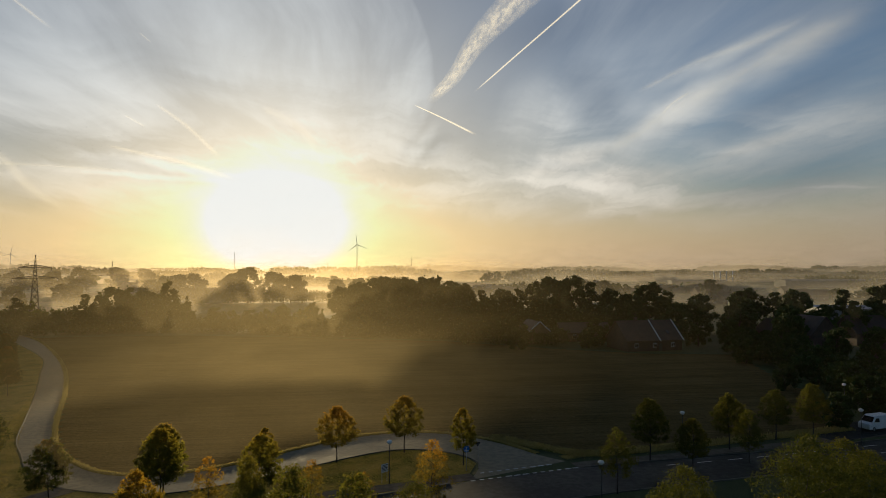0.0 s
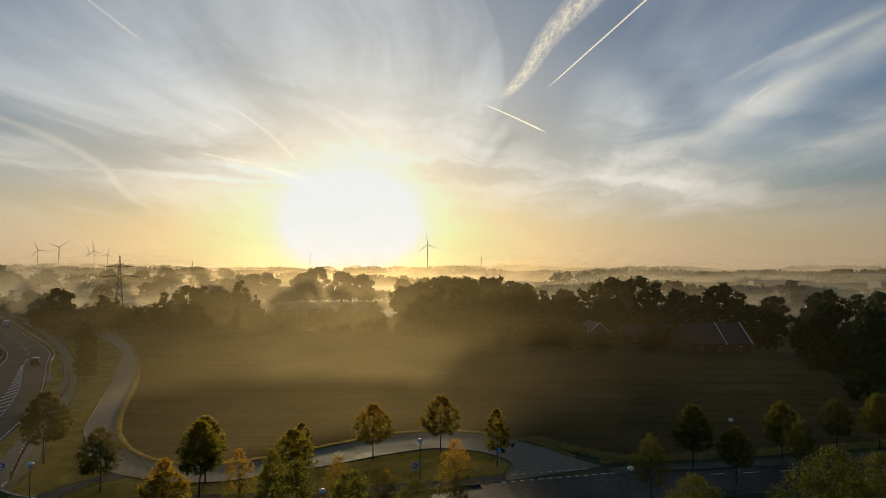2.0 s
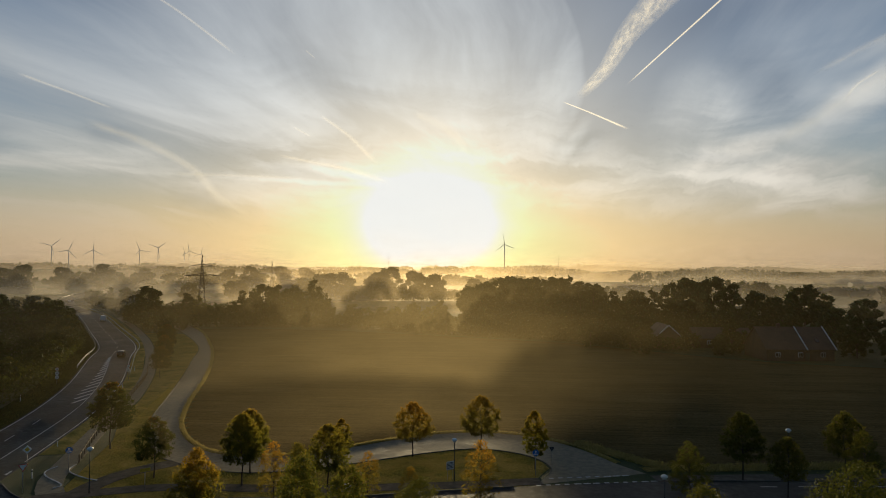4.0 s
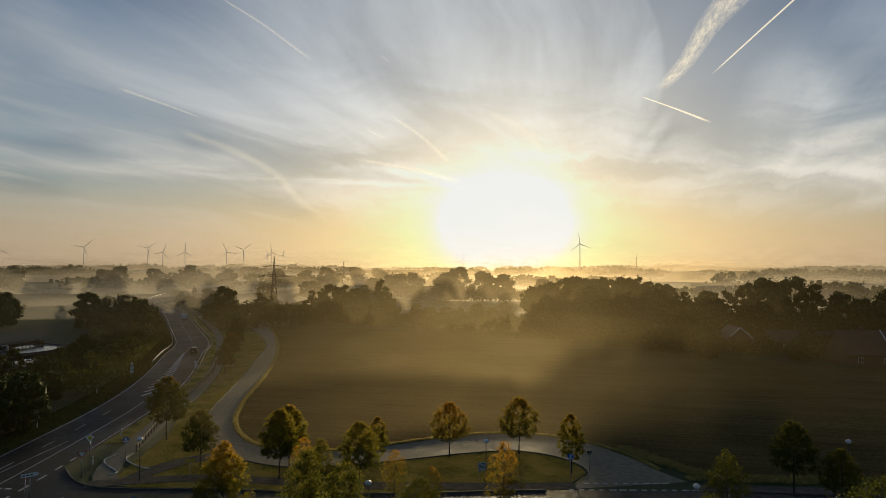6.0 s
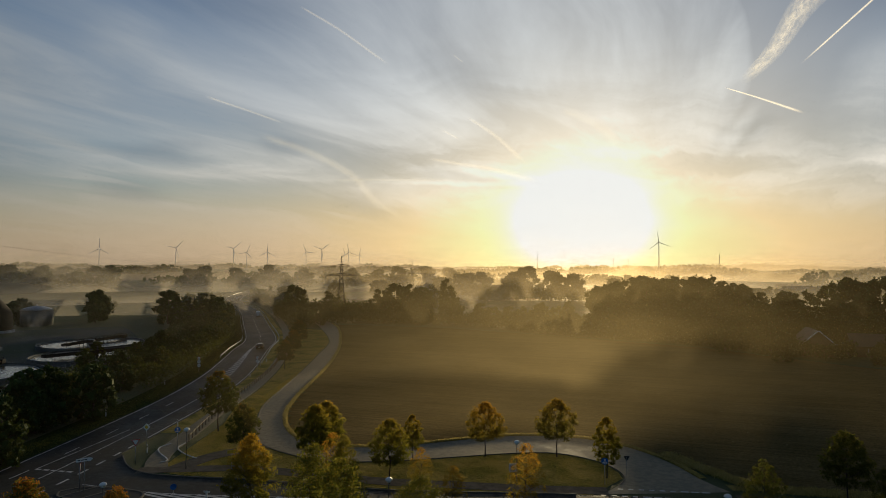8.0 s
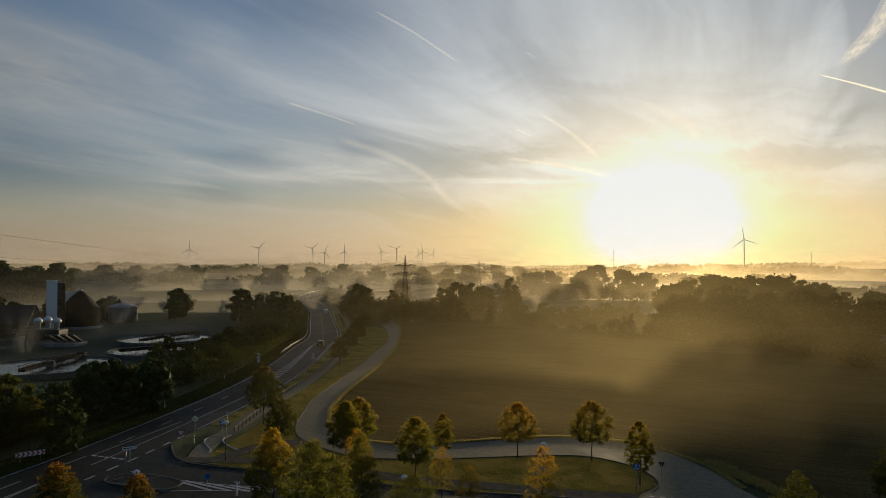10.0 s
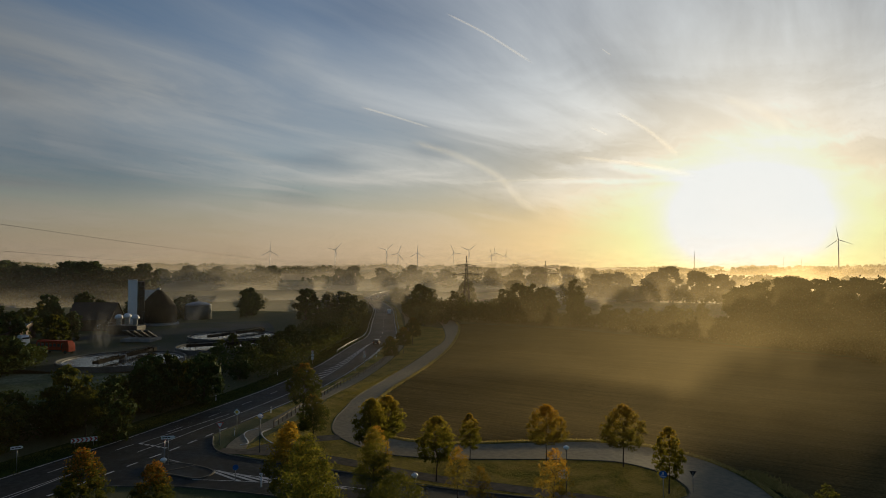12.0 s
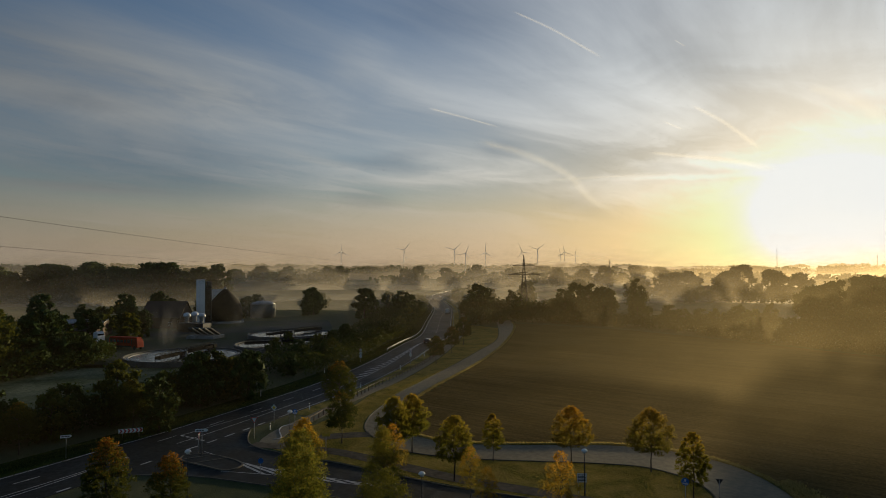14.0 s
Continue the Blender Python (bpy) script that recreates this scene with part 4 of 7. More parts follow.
BIG = {
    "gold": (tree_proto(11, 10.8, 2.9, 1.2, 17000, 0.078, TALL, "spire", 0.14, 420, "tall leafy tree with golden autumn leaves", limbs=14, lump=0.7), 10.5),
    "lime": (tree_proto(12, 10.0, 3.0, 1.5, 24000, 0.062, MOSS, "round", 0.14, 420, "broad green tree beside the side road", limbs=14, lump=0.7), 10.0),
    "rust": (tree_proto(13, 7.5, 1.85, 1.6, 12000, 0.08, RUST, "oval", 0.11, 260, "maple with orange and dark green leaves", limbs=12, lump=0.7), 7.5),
    "green": (tree_proto(14, 8.2, 2.3, 1.5, 13000, 0.08, AVENUE, "oval", 0.12, 200, "young green tree with tips coloured sunlit yellow", limbs=12, lump=0.7), 8.2),
}
plant(BIG, [(-9.5, 34.5, 10.9, "gold"), (-5.4, 32.2, 11.2, "gold"), (-2.2, 36.4, 9.7, "lime"), (-22.7, 42.4, 8.3, "green"), (-15.8, 46.6, 8.0, "gold"), (-29.2, 27.3, 8.0, "rust"),
            (-24.3, 30.8, 7.1, "rust"), (23.1, 38.0, 12.2, "lime"), (27.5, 41.5, 11.0, "lime"), (14.8, 37.3, 10.4, "lime"), (31, 44, 9.5, "lime"), (19.0, 34.0, 9.5, "green")], rng)


# ---- woods, hedges and the far country ----
WOOD = {
    "oak": (tree_proto(31, 18.0, 6.8, 0.6, 3600, 0.46, DARK, "dome", 0.34, 80, "tall dark broadleaf tree in the wood", name="woodland_tree", core=0.9), 18.0),
    "ash": (tree_proto(32, 18.0, 5.4, 0.5, 3600, 0.44, DARK, "egg", 0.30, 75, "tall dark green tree with uneven crown", name="woodland_tree", core=0.85), 18.0),
    "birch": (tree_proto(33, 16.0, 4.0, 0.8, 2800, 0.38, GREEN, "egg", 0.22, 60, "slender tree at the edge of the field", name="woodland_tree", core=0.8), 16.0),
    "bush": (tree_proto(34, 7.0, 3.6, 0.1, 3400, 0.19, DARK, "dome", 0.12, 60, "dense dark green bush in the hedge", name="bush", core=0.85), 7.0),
    "shrub": (tree_proto(35, 7.0, 3.2, 0.1, 3400, 0.19, GREEN, "dome", 0.12, 60, "leafy green shrub beside the road", name="bush", core=0.8), 7.0),
    "limebush": (tree_proto(36, 8.0, 3.0, 0.4, 4200, 0.20, MOSS, "round", 0.14, 70, "yellow-green tree in the hedge", name="hedge_tree", core=0.6), 8.0),
    "rustbush": (tree_proto(37, 5.0, 2.4, 0.2, 1700, 0.30, RUST, "wide", 0.10, 60, "reddish autumn bush by the basins", name="bush", lump=0.8, core=0.6), 5.0),
    "poplar": (tree_proto(38, 14.0, 2.2, 0.4, 3200, 0.30, DARK, "cone", 0.2, 60, "narrow pointed dark tree", name="woodland_tree", core=0.8), 14.0),
    "grove": (tree_proto(39, 20.0, 9.5, 0.8, 3200, 0.74, DARK, "dome", 0.5, 80, "big old oak in the misty tree row", name="field_oak", core=0.9), 20.0),
}
wrng = np.random.default_rng(17)
plant(WOOD, [(-169, 216, 15.5, "oak"), (-160, 228, 13, "ash"), (-150, 222, 12, "birch"), (-140, 238, 14, "ash"), (-132, 234, 15, "birch"), (-124, 246, 13, "oak"), (-116, 236, 12.5, "ash"), (-108, 250, 9, "bush"), (-100.6, 239, 11, "ash"),
             (-92, 245, 8, "bush"), (-84, 240, 7, "shrub"), (-76, 238, 7.5, "bush"), (-68, 232, 8, "shrub"), (-60, 226, 8, "bush"), (-52, 222, 9, "shrub"), (-46, 212, 9.5, "poplar"), (-30, 232, 19.5, "ash"), (-23, 240, 20, "oak"),
             (-18, 236, 19, "ash"), (-36, 242, 18, "oak")], wrng)  # hedge west of the field
plant(WOOD, [(-12, 286, 20.5, "ash"), (-19, 291, 19.4, "oak"), (-5, 285, 20.5, "ash"), (2, 284, 17, "oak"), (9, 280, 16, "ash"), (-43, 250, 16, "oak"), (-42, 206, 10, "poplar"), (-36, 210, 8, "bush"), (-28, 207, 8, "shrub"),
             (-15, 206, 8, "bush"), (-3, 203, 9, "bush"), (9, 198, 9, "bush"), (17, 186, 10, "oak"), (6, 190, 8, "bush"), (20, 176, 8, "oak"), (-8, 212, 11, "ash"), (14, 215, 13, "oak"), (2, 225, 14, "ash"),
             (22, 228, 14, "oak"), (30, 215, 12, "ash")], wrng)  # tall trees behind the field
plant(WOOD, [(-22, 222, 12, "oak"), (-52, 238, 11, "ash"), (-66, 246, 9, "oak"), (40, 180, 5, "bush"), (44, 186, 8, "bush"), (-27, 250, 20, "oak"), (-15, 245, 18.5, "ash"), (-8, 262, 19.5, "oak"), (0, 262, 19, "ash"),
             (-20, 264, 20, "ash"), (6, 270, 17, "oak"), (-34, 228, 17, "oak"), (-10, 232, 17, "oak"), (14, 262, 15, "ash"), (22, 255, 15, "oak"), (28, 248, 16, "ash"), (41, 246, 20, "oak"), (35, 252, 19, "ash"),
             (48, 242, 20.5, "oak"), (54, 236, 19, "ash")], wrng)  # middle of the wood
plant(WOOD, [(60, 228, 16, "oak"), (66, 224, 14, "oak"), (77.6, 240, 18, "oak"), (70, 246, 14, "ash"), (85, 240, 15, "ash"), (90, 222, 14, "oak"), (102.6, 215, 16.5, "oak"), (110, 210, 16, "ash"), (96, 205, 14, "oak"),
             (120, 215, 16, "oak"), (130, 205, 17, "ash"), (137, 196, 18, "oak"), (124, 190, 14, "ash"), (62, 205, 13, "ash"), (76, 206, 12, "oak"), (88, 195, 12, "ash"), (100, 182, 12, "oak"), (112, 186, 13, "ash"),
             (92, 168, 11, "oak"), (84, 156, 9.5, "ash")], wrng)  # wood behind the farm
plant(WOOD, [(92, 147, 9, "oak"), (80, 140, 8, "bush"), (74, 124, 7.5, "bush"), (86, 126, 8, "oak"), (96, 134, 9, "ash"), (70, 108, 6.5, "bush"), (80, 110, 7, "shrub"), (78, 172, 9, "oak"), (74, 184, 11, "ash"),
             (72, 150, 7, "bush"), (76, 160, 8, "bush"), (66, 97, 6, "bush"), (74, 98, 6, "shrub"), (86, 104, 7, "bush"), (96, 112, 8, "oak"), (104, 150, 9, "oak"), (56, 88.5, 5, "bush"), (63, 116, 5, "bush"),
             (104, 122, 7, "bush"), (112, 132, 8, "bush")], wrng)  # garden trees round the farm
plant(WOOD, [(-72, 52, 6, "bush"), (-76, 58, 7.3, "shrub"), (-80, 55, 6.5, "bush"), (-82, 63, 6, "bush"), (-78, 49, 5.5, "shrub"), (-71, 45, 5, "bush"), (-66, 30, 6.5, "shrub"), (-68, 38.5, 9.5, "limebush"), (-60.8, 41.9, 8.4, "ash"),
             (-75.4, 53.1, 8.5, "oak"), (-75.5, 56, 9, "ash"), (-72.3, 60.5, 8.4, "oak"), (-69, 38, 5.5, "bush"), (-73, 33, 6, "bush"), (-71, 24, 6.5, "bush"), (-66, 18, 7, "shrub"), (-79, 22, 7, "bush"), (-84, 20, 6, "bush"),
             (-76, 11, 8, "bush"), (-122, 26, 9, "oak"), (-126, 36, 8, "bush"), (-132, 47, 8, "bush"), (-117, 15, 9, "bush"), (-126, 30, 15, "limebush"), (-131, 40, 13.5, "oak")], wrng)  # bushes beside the near road
plant(WOOD, [(-122, 21, 11, "ash"), (-141, 46, 12, "ash"), (-136, 31, 14, "oak"), (-152, 41, 11, "oak"), (-89, 77, 5, "bush"), (-95, 84, 5.2, "shrub"), (-99, 92, 5, "bush"), (-105, 98, 5, "shrub"), (-110, 108, 5.2, "bush"),
             (-115, 117, 5.2, "bush"), (-121, 124, 5, "shrub"), (-127, 131, 5.5, "bush"), (-133, 139, 6, "bush"), (-140, 147, 6, "shrub"), (-148, 154, 6.5, "bush"), (-155, 162, 7, "bush"), (-163, 170, 7, "shrub"), (-171, 177, 8, "bush"),
             (-181, 184, 9, "bush"), (-191, 194, 10, "bush"), (-201, 203, 10, "bush"), (-199.7, 175, 13.8, "oak"), (-213, 210, 11, "ash"), (-225, 217, 11, "bush"), (-233, 214, 10.5, "oak")], wrng)  # bushes along the road
plant(WOOD, [(-246, 232, 10, "bush"), (-260, 244, 10, "ash"), (-173, 162, 6, "bush"), (-187, 172, 8, "bush"), (-152, 146, 5, "bush"), (-230.5, 164.6, 12, "ash"), (-238, 172, 11, "oak"), (-251, 178.4, 13, "oak"), (-263, 190, 9, "bush"),
             (-276, 200, 9, "bush"), (-133, 101, 4.2, "rustbush"), (-127, 94, 3.6, "rustbush"), (-118, 88, 4, "bush"), (-122, 104, 4.5, "shrub"), (-112, 92, 4.5, "bush"), (-128, 113, 4.5, "bush"), (-138, 124, 5, "bush"), (-185, 240, 13, "ash"),
             (-200, 256, 12, "oak"), (-216, 271, 12, "ash"), (-212, 302, 15, "oak"), (-231, 286, 11, "oak"), (-251, 301, 10, "bush"), (-151, 206, 6, "bush"), (-142, 201, 5, "bush")], wrng)  # hedge past the basins
plant(WOOD, [(-158, 213, 8, "bush"), (-270, 320, 11, "oak"), (-290, 330, 11, "ash"), (-245, 140, 9, "bush"), (-262, 150, 9, "oak"), (-285, 165, 9, "bush"), (-238, 118, 11, "oak"), (-246, 108, 10, "oak"), (-233, 84, 9, "rustbush"),
             (-211, 80, 10.5, "oak"), (-196, 66, 7, "oak"), (-188, 62, 10, "oak"), (-184, 73, 8.5, "rustbush"), (-190, 79, 9, "oak"), (-205, 71, 9.5, "rustbush"), (-204, 56, 9, "oak"), (-182, 52, 8, "oak"), (-172, 46, 9, "ash"),
             (-230, 70, 10, "ash"), (-256, 92, 12, "oak"), (-276, 112, 12, "oak"), (-190, 36, 12, "oak"), (-215, 40, 13, "oak"), (-245, 60, 13, "oak")], wrng)  # trees beyond the works
plant(WOOD, [(-125, 221, 14.3, "ash"), (-123, 227, 16.5, "oak"), (-120, 232, 16.9, "ash"), (-112, 229, 15.1, "oak"), (-107, 227, 12.0, "ash"), (-97, 229, 13.3, "poplar"), (-125, 276, 18.5, "ash"), (-107, 223, 4.5, "bush"), (-103, 224, 4, "shrub")], wrng)  # clump in the field hedge
rows = []
for i in range(18):  # the row of old oaks beyond the pale fields
    a = radians(28 + 2.35 * i + wrng.uniform(-0.7, 0.7))
    if i in (5, 11):
        continue
    r = 760 + wrng.uniform(-60, 60)
    rows.append((30 - r * math.sin(a), 12 + r * math.cos(a), wrng.uniform(21, 27), "grove"))
for i in range(27):
    a = radians(67.5 + 0.80 * i + wrng.uniform(-0.5, 0.5))
    r = 520 + wrng.uniform(-50, 40)
    rows.append((30 - r * math.sin(a), 12 + r * math.cos(a), wrng.uniform(20, 28), "grove"))
for x, y, h in [(-165, 345, 17), (-137, 425, 24), (-122, 432, 21), (-150, 432, 20), (-108, 440, 19), (-180, 440, 20), (-196, 452, 19), (-210, 460, 18), (-160, 402, 12), (-60, 420, 17), (-78, 432, 16), (-40, 400, 15), (60, 420, 14), (110, 440, 15), (180, 430, 16), (-240, 395, 14), (-262, 420, 13)]:
    rows.append((x, y, h, "grove"))
plant({"grove": WOOD["grove"]}, rows, wrng)


def thicket(name, line, width, h, n, size, mat, label, seed):
    """Dense undergrowth along a line: one mass of foliage with an uneven top."""
    r = np.random.default_rng(seed)
    i = r.uniform(0, len(line) - 1.001, n)
    k = i.astype(int)
    p = line[k] + (line[k + 1] - line[k]) * (i - k)[:, None] + normals(line)[k] * (r.uniform(-1, 1, n) * width)[:, None]
    hump = np.array([0.62 + 0.30 * noise.noise((x * 0.16, y * 0.16, seed)) + 0.25 * noise.noise((x * 0.45, y * 0.45, seed + 5)) for x, y in p])
    z = h * np.clip(hump, 0.2, 1.2) * r.uniform(0, 1, n) ** 0.45
    pos = np.column_stack([p, z])
    a = r.normal(size=(n, 3))
    a /= np.linalg.norm(a, axis=1)[:, None]
    b = np.cross(a, r.normal(size=(n, 3)))
    b /= np.linalg.norm(b, axis=1)[:, None]
    s = size * r.uniform(0.6, 1.4, n)[:, None]
    v = np.stack([pos - a * s, pos - b * s * 0.7, pos + a * s, pos + b * s * 0.7], 1).reshape(-1, 3)
    ob = new(name, mesh(name, v, np.arange(4 * n).reshape(-1, 4), mat))
    return tagged(ob, label, "hedge", kind="stuff")


road_l = offset(MAIN, 13.0)
thicket("roadside_thicket", road_l[near(MAIN, -76, 84):near(MAIN, -330, 340)], 5.0, 5.0, 34000, 0.21, GREEN, "dense dark thicket along the country road", 1)
thicket("roadside_thicket", offset(MAIN, 24.0)[near(MAIN, -58, 52):near(MAIN, -300, 310)], 6.0, 4.2, 22000, 0.25, DARK, "overgrown dark hedge behind the road", 2)
thicket("roadside_thicket", curve([(-60, 2), (-64, 16), (-69, 28), (-73, 38), (-78, 50), (-86, 66)], 40), 4.5, 4.6, 15000, 0.26, DARK, "dense dark green hedge beside the road", 3)
thicket("field_hedge", curve([(-150, 212), (-118, 226), (-80, 228), (-50, 214), (-10, 208), (20, 192), (36, 190)], 60), 6.0, 6.6, 30000, 0.34, DARK, "continuous dark hedge closing off the field", 4)
thicket("field_hedge", curve([(-20, 228), (-5, 226), (30, 215), (60, 216)], 60), 7.0, 12.0, 16000, 0.42, DARK, "dark wood edge behind the field", 5)
thicket("field_hedge", curve([(-180, 215), (-160, 230), (-140, 238), (-118, 243)], 40), 7.0, 11.0, 13000, 0.40, DARK, "dark wood edge behind the lane", 10)
thicket("field_hedge", curve([(-78, 246), (-45, 236), (-20, 228)], 40), 7.0, 6.5, 10000, 0.36, DARK, "low dark bushes behind the field", 11)
thicket("garden_hedge", curve([(72, 100), (78, 120), (82, 142), (84, 160), (92, 176), (104, 190)], 40), 6.5, 6.5, 18000, 0.36, DARK, "overgrown dark garden trees beside the field", 6)
thicket("garden_hedge", curve([(88, 98), (98, 118), (108, 140), (122, 160), (140, 180)], 40), 7.0, 6.5, 14000, 0.38, DARK, "dark garden hedge between the houses", 7)
thicket("works_hedge", curve([(-108, 6), (-117, 20), (-127, 34), (-135, 48), (-144, 52), (-158, 48)], 40), 6.0, 6.5, 16000, 0.32, DARK, "dense dark green bushes beside the works yard", 8)
thicket("road_edge_wood", offset(MAIN, -16.0)[near(MAIN, -150, 174):near(MAIN, -380, 390)], 5.0, 8.0, 16000, 0.45, DARK, "dark wood edge beside the country road", 9)


def wood_belt(name, segs, label, mat):
    """Far woods as one rough mass of foliage."""
    r = np.random.default_rng(len(segs) + 3)
    vs, fs, base = [], [], 0
    for x0, y0, x1, y1, deep, h, n, size, z0 in segs:
        t = r.uniform(0, 1, n)
        crowns = max(int(n / 45), 3)
        ct = np.sort(r.uniform(0, 1, crowns))
        ch = h * r.uniform(0.55, 1.1, crowns)
        cw = 1.1 / crowns
        which = r.integers(0, crowns, n)
        px = ct[which] + r.normal(size=n) * cw * 0.55
        rel = np.abs(px - ct[which]) / (cw * 1.3)
        top = ch[which] * np.sqrt(np.clip(1 - rel ** 2, 0.05, 1))
        z = z0 + top * r.uniform(0, 1, n) ** 0.7
        dx, dy = x1 - x0, y1 - y0
        ll = math.hypot(dx, dy)
        off = r.normal(size=n) * deep * 0.5
        pos = np.column_stack([x0 + dx * px - dy / ll * off, y0 + dy * px + dx / ll * off, z])
        a = r.normal(size=(n, 3))
        a /= np.linalg.norm(a, axis=1)[:, None]
        b = np.cross(a, r.normal(size=(n, 3)))
        b /= np.linalg.norm(b, axis=1)[:, None]
        s = size * r.uniform(0.6, 1.4, n)[:, None]
        vs.append(np.stack([pos - a * s, pos - b * s, pos + a * s, pos + b * s], 1).reshape(-1, 3))
        fs.append(base + np.arange(4 * n).reshape(-1, 4))
        base += 4 * n
    ob = new(name, mesh(name, np.vstack(vs), np.vstack(fs), mat))
    return tagged(ob, label, "woods", kind="stuff")


def polar(deg, r):
    return 15 - r * math.sin(radians(deg)), 5 + r * math.cos(radians(deg))


def arc(a0, a1, r, n=40):
    return np.array([(30 - r * math.sin(radians(a)), 12 + r * math.cos(radians(a))) for a in np.linspace(a0, a1, n)])


thicket("grove_undergrowth", curve([(-230, 470), (-190, 448), (-150, 424), (-110, 436), (-50, 415)], 40), 8.0, 11.0, 9000, 0.7, DARK, "dark undergrowth below the misty grove", 14)
thicket("oak_row_undergrowth", arc(67.5, 90, 525), 12.0, 13.0, 12000, 0.9, DARK, "dark undergrowth below the row of oaks", 12)
thicket("oak_row_undergrowth", arc(69, 90, 470), 10.0, 8.0, 9000, 0.8, DARK, "dark hedge before the row of oaks", 13)
brng = np.random.default_rng(77)
for ring_r, h, size, n, label in [(620, 13, 2.2, 420, "hazy belts of trees beyond the field"), (1000, 15, 3.0, 420, "misty woods between distant fields"), (1600, 17, 4.2, 420, "far misty woods"),
                                  (2500, 20, 6.5, 420, "faint woods on the plain"), (3500, 24, 9.0, 460, "dim woods on the low ridges"), (4400, 28, 11.0, 500, "pale woods along the horizon")]:
    segs = []
    a = -62.0
    while a < 95:
        wide = brng.uniform(2.5, 9)
        if brng.uniform() < (0.62 if ring_r < 2000 else 0.85) and not (ring_r < 900 and 22 < a + wide and a < 66):
            r0, r1 = ring_r * brng.uniform(0.86, 1.12), ring_r * brng.uniform(0.86, 1.12)
            (x0, y0), (x1, y1) = polar(a, r0), polar(a + wide, r1)
            far = min(max((ring_r - 1300) / 3300, 0), 1)
            segs.append((x0, y0, x1, y1, ring_r * 0.02, h * brng.uniform(0.6, 1.25), int(n * wide / 5), size, 16 * far))
        a += wide * brng.uniform(0.8, 1.25)
    wood_belt("distant_woods", segs, label, DARK)


# ---- mist and sun glare sheets ----
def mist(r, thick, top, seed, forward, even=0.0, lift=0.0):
    """A sheet of ground mist, coloured by distance for haze and sun glare: it lets light through and scatters what
    comes from behind.
    """
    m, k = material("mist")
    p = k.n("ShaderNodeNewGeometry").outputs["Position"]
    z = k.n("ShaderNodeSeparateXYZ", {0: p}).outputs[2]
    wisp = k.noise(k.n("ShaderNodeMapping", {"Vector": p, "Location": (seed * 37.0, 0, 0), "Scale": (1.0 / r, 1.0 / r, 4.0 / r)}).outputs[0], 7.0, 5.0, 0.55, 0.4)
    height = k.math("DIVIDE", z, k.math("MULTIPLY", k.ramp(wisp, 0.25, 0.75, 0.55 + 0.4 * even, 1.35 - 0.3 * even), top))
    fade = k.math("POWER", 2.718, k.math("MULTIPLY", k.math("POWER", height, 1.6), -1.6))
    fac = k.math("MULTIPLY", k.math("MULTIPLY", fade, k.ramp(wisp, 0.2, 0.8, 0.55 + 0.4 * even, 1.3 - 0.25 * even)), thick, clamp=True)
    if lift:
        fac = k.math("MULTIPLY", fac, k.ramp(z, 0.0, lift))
    # haze put into the colours: amber nearer than 250 m, duller tan beyond
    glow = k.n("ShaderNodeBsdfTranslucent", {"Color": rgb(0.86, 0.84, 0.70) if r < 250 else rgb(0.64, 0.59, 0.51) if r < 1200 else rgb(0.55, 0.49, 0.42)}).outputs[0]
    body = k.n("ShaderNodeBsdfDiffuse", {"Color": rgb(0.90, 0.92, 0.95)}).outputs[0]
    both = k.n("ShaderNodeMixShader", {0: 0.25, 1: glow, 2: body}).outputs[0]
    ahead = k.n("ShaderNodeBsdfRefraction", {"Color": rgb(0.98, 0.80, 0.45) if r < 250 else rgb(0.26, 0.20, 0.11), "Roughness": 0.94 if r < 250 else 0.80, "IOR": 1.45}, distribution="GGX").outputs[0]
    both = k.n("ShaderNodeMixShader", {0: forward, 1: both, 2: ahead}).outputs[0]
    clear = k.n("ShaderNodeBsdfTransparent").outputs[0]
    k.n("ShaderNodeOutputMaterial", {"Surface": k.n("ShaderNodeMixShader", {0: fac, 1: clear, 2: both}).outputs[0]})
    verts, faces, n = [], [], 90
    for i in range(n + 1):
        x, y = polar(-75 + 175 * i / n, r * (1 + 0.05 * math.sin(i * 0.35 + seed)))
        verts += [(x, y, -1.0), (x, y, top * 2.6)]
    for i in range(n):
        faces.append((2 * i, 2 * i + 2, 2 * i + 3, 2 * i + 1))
    ob = new("tinted_mist_sheet", mesh("tinted_mist_sheet", verts, faces, m, True))
    tagged(ob, "thin mist sheet over the fields, tinted for haze and sun glare", "mist", kind="stuff")


# the two nearest sheets are added as the amber veil of sun glare
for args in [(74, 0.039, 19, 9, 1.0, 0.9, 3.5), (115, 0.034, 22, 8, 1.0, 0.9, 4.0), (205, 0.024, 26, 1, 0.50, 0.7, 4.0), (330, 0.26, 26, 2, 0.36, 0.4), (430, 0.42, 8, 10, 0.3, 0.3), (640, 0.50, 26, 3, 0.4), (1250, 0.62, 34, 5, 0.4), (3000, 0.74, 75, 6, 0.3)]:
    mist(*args)


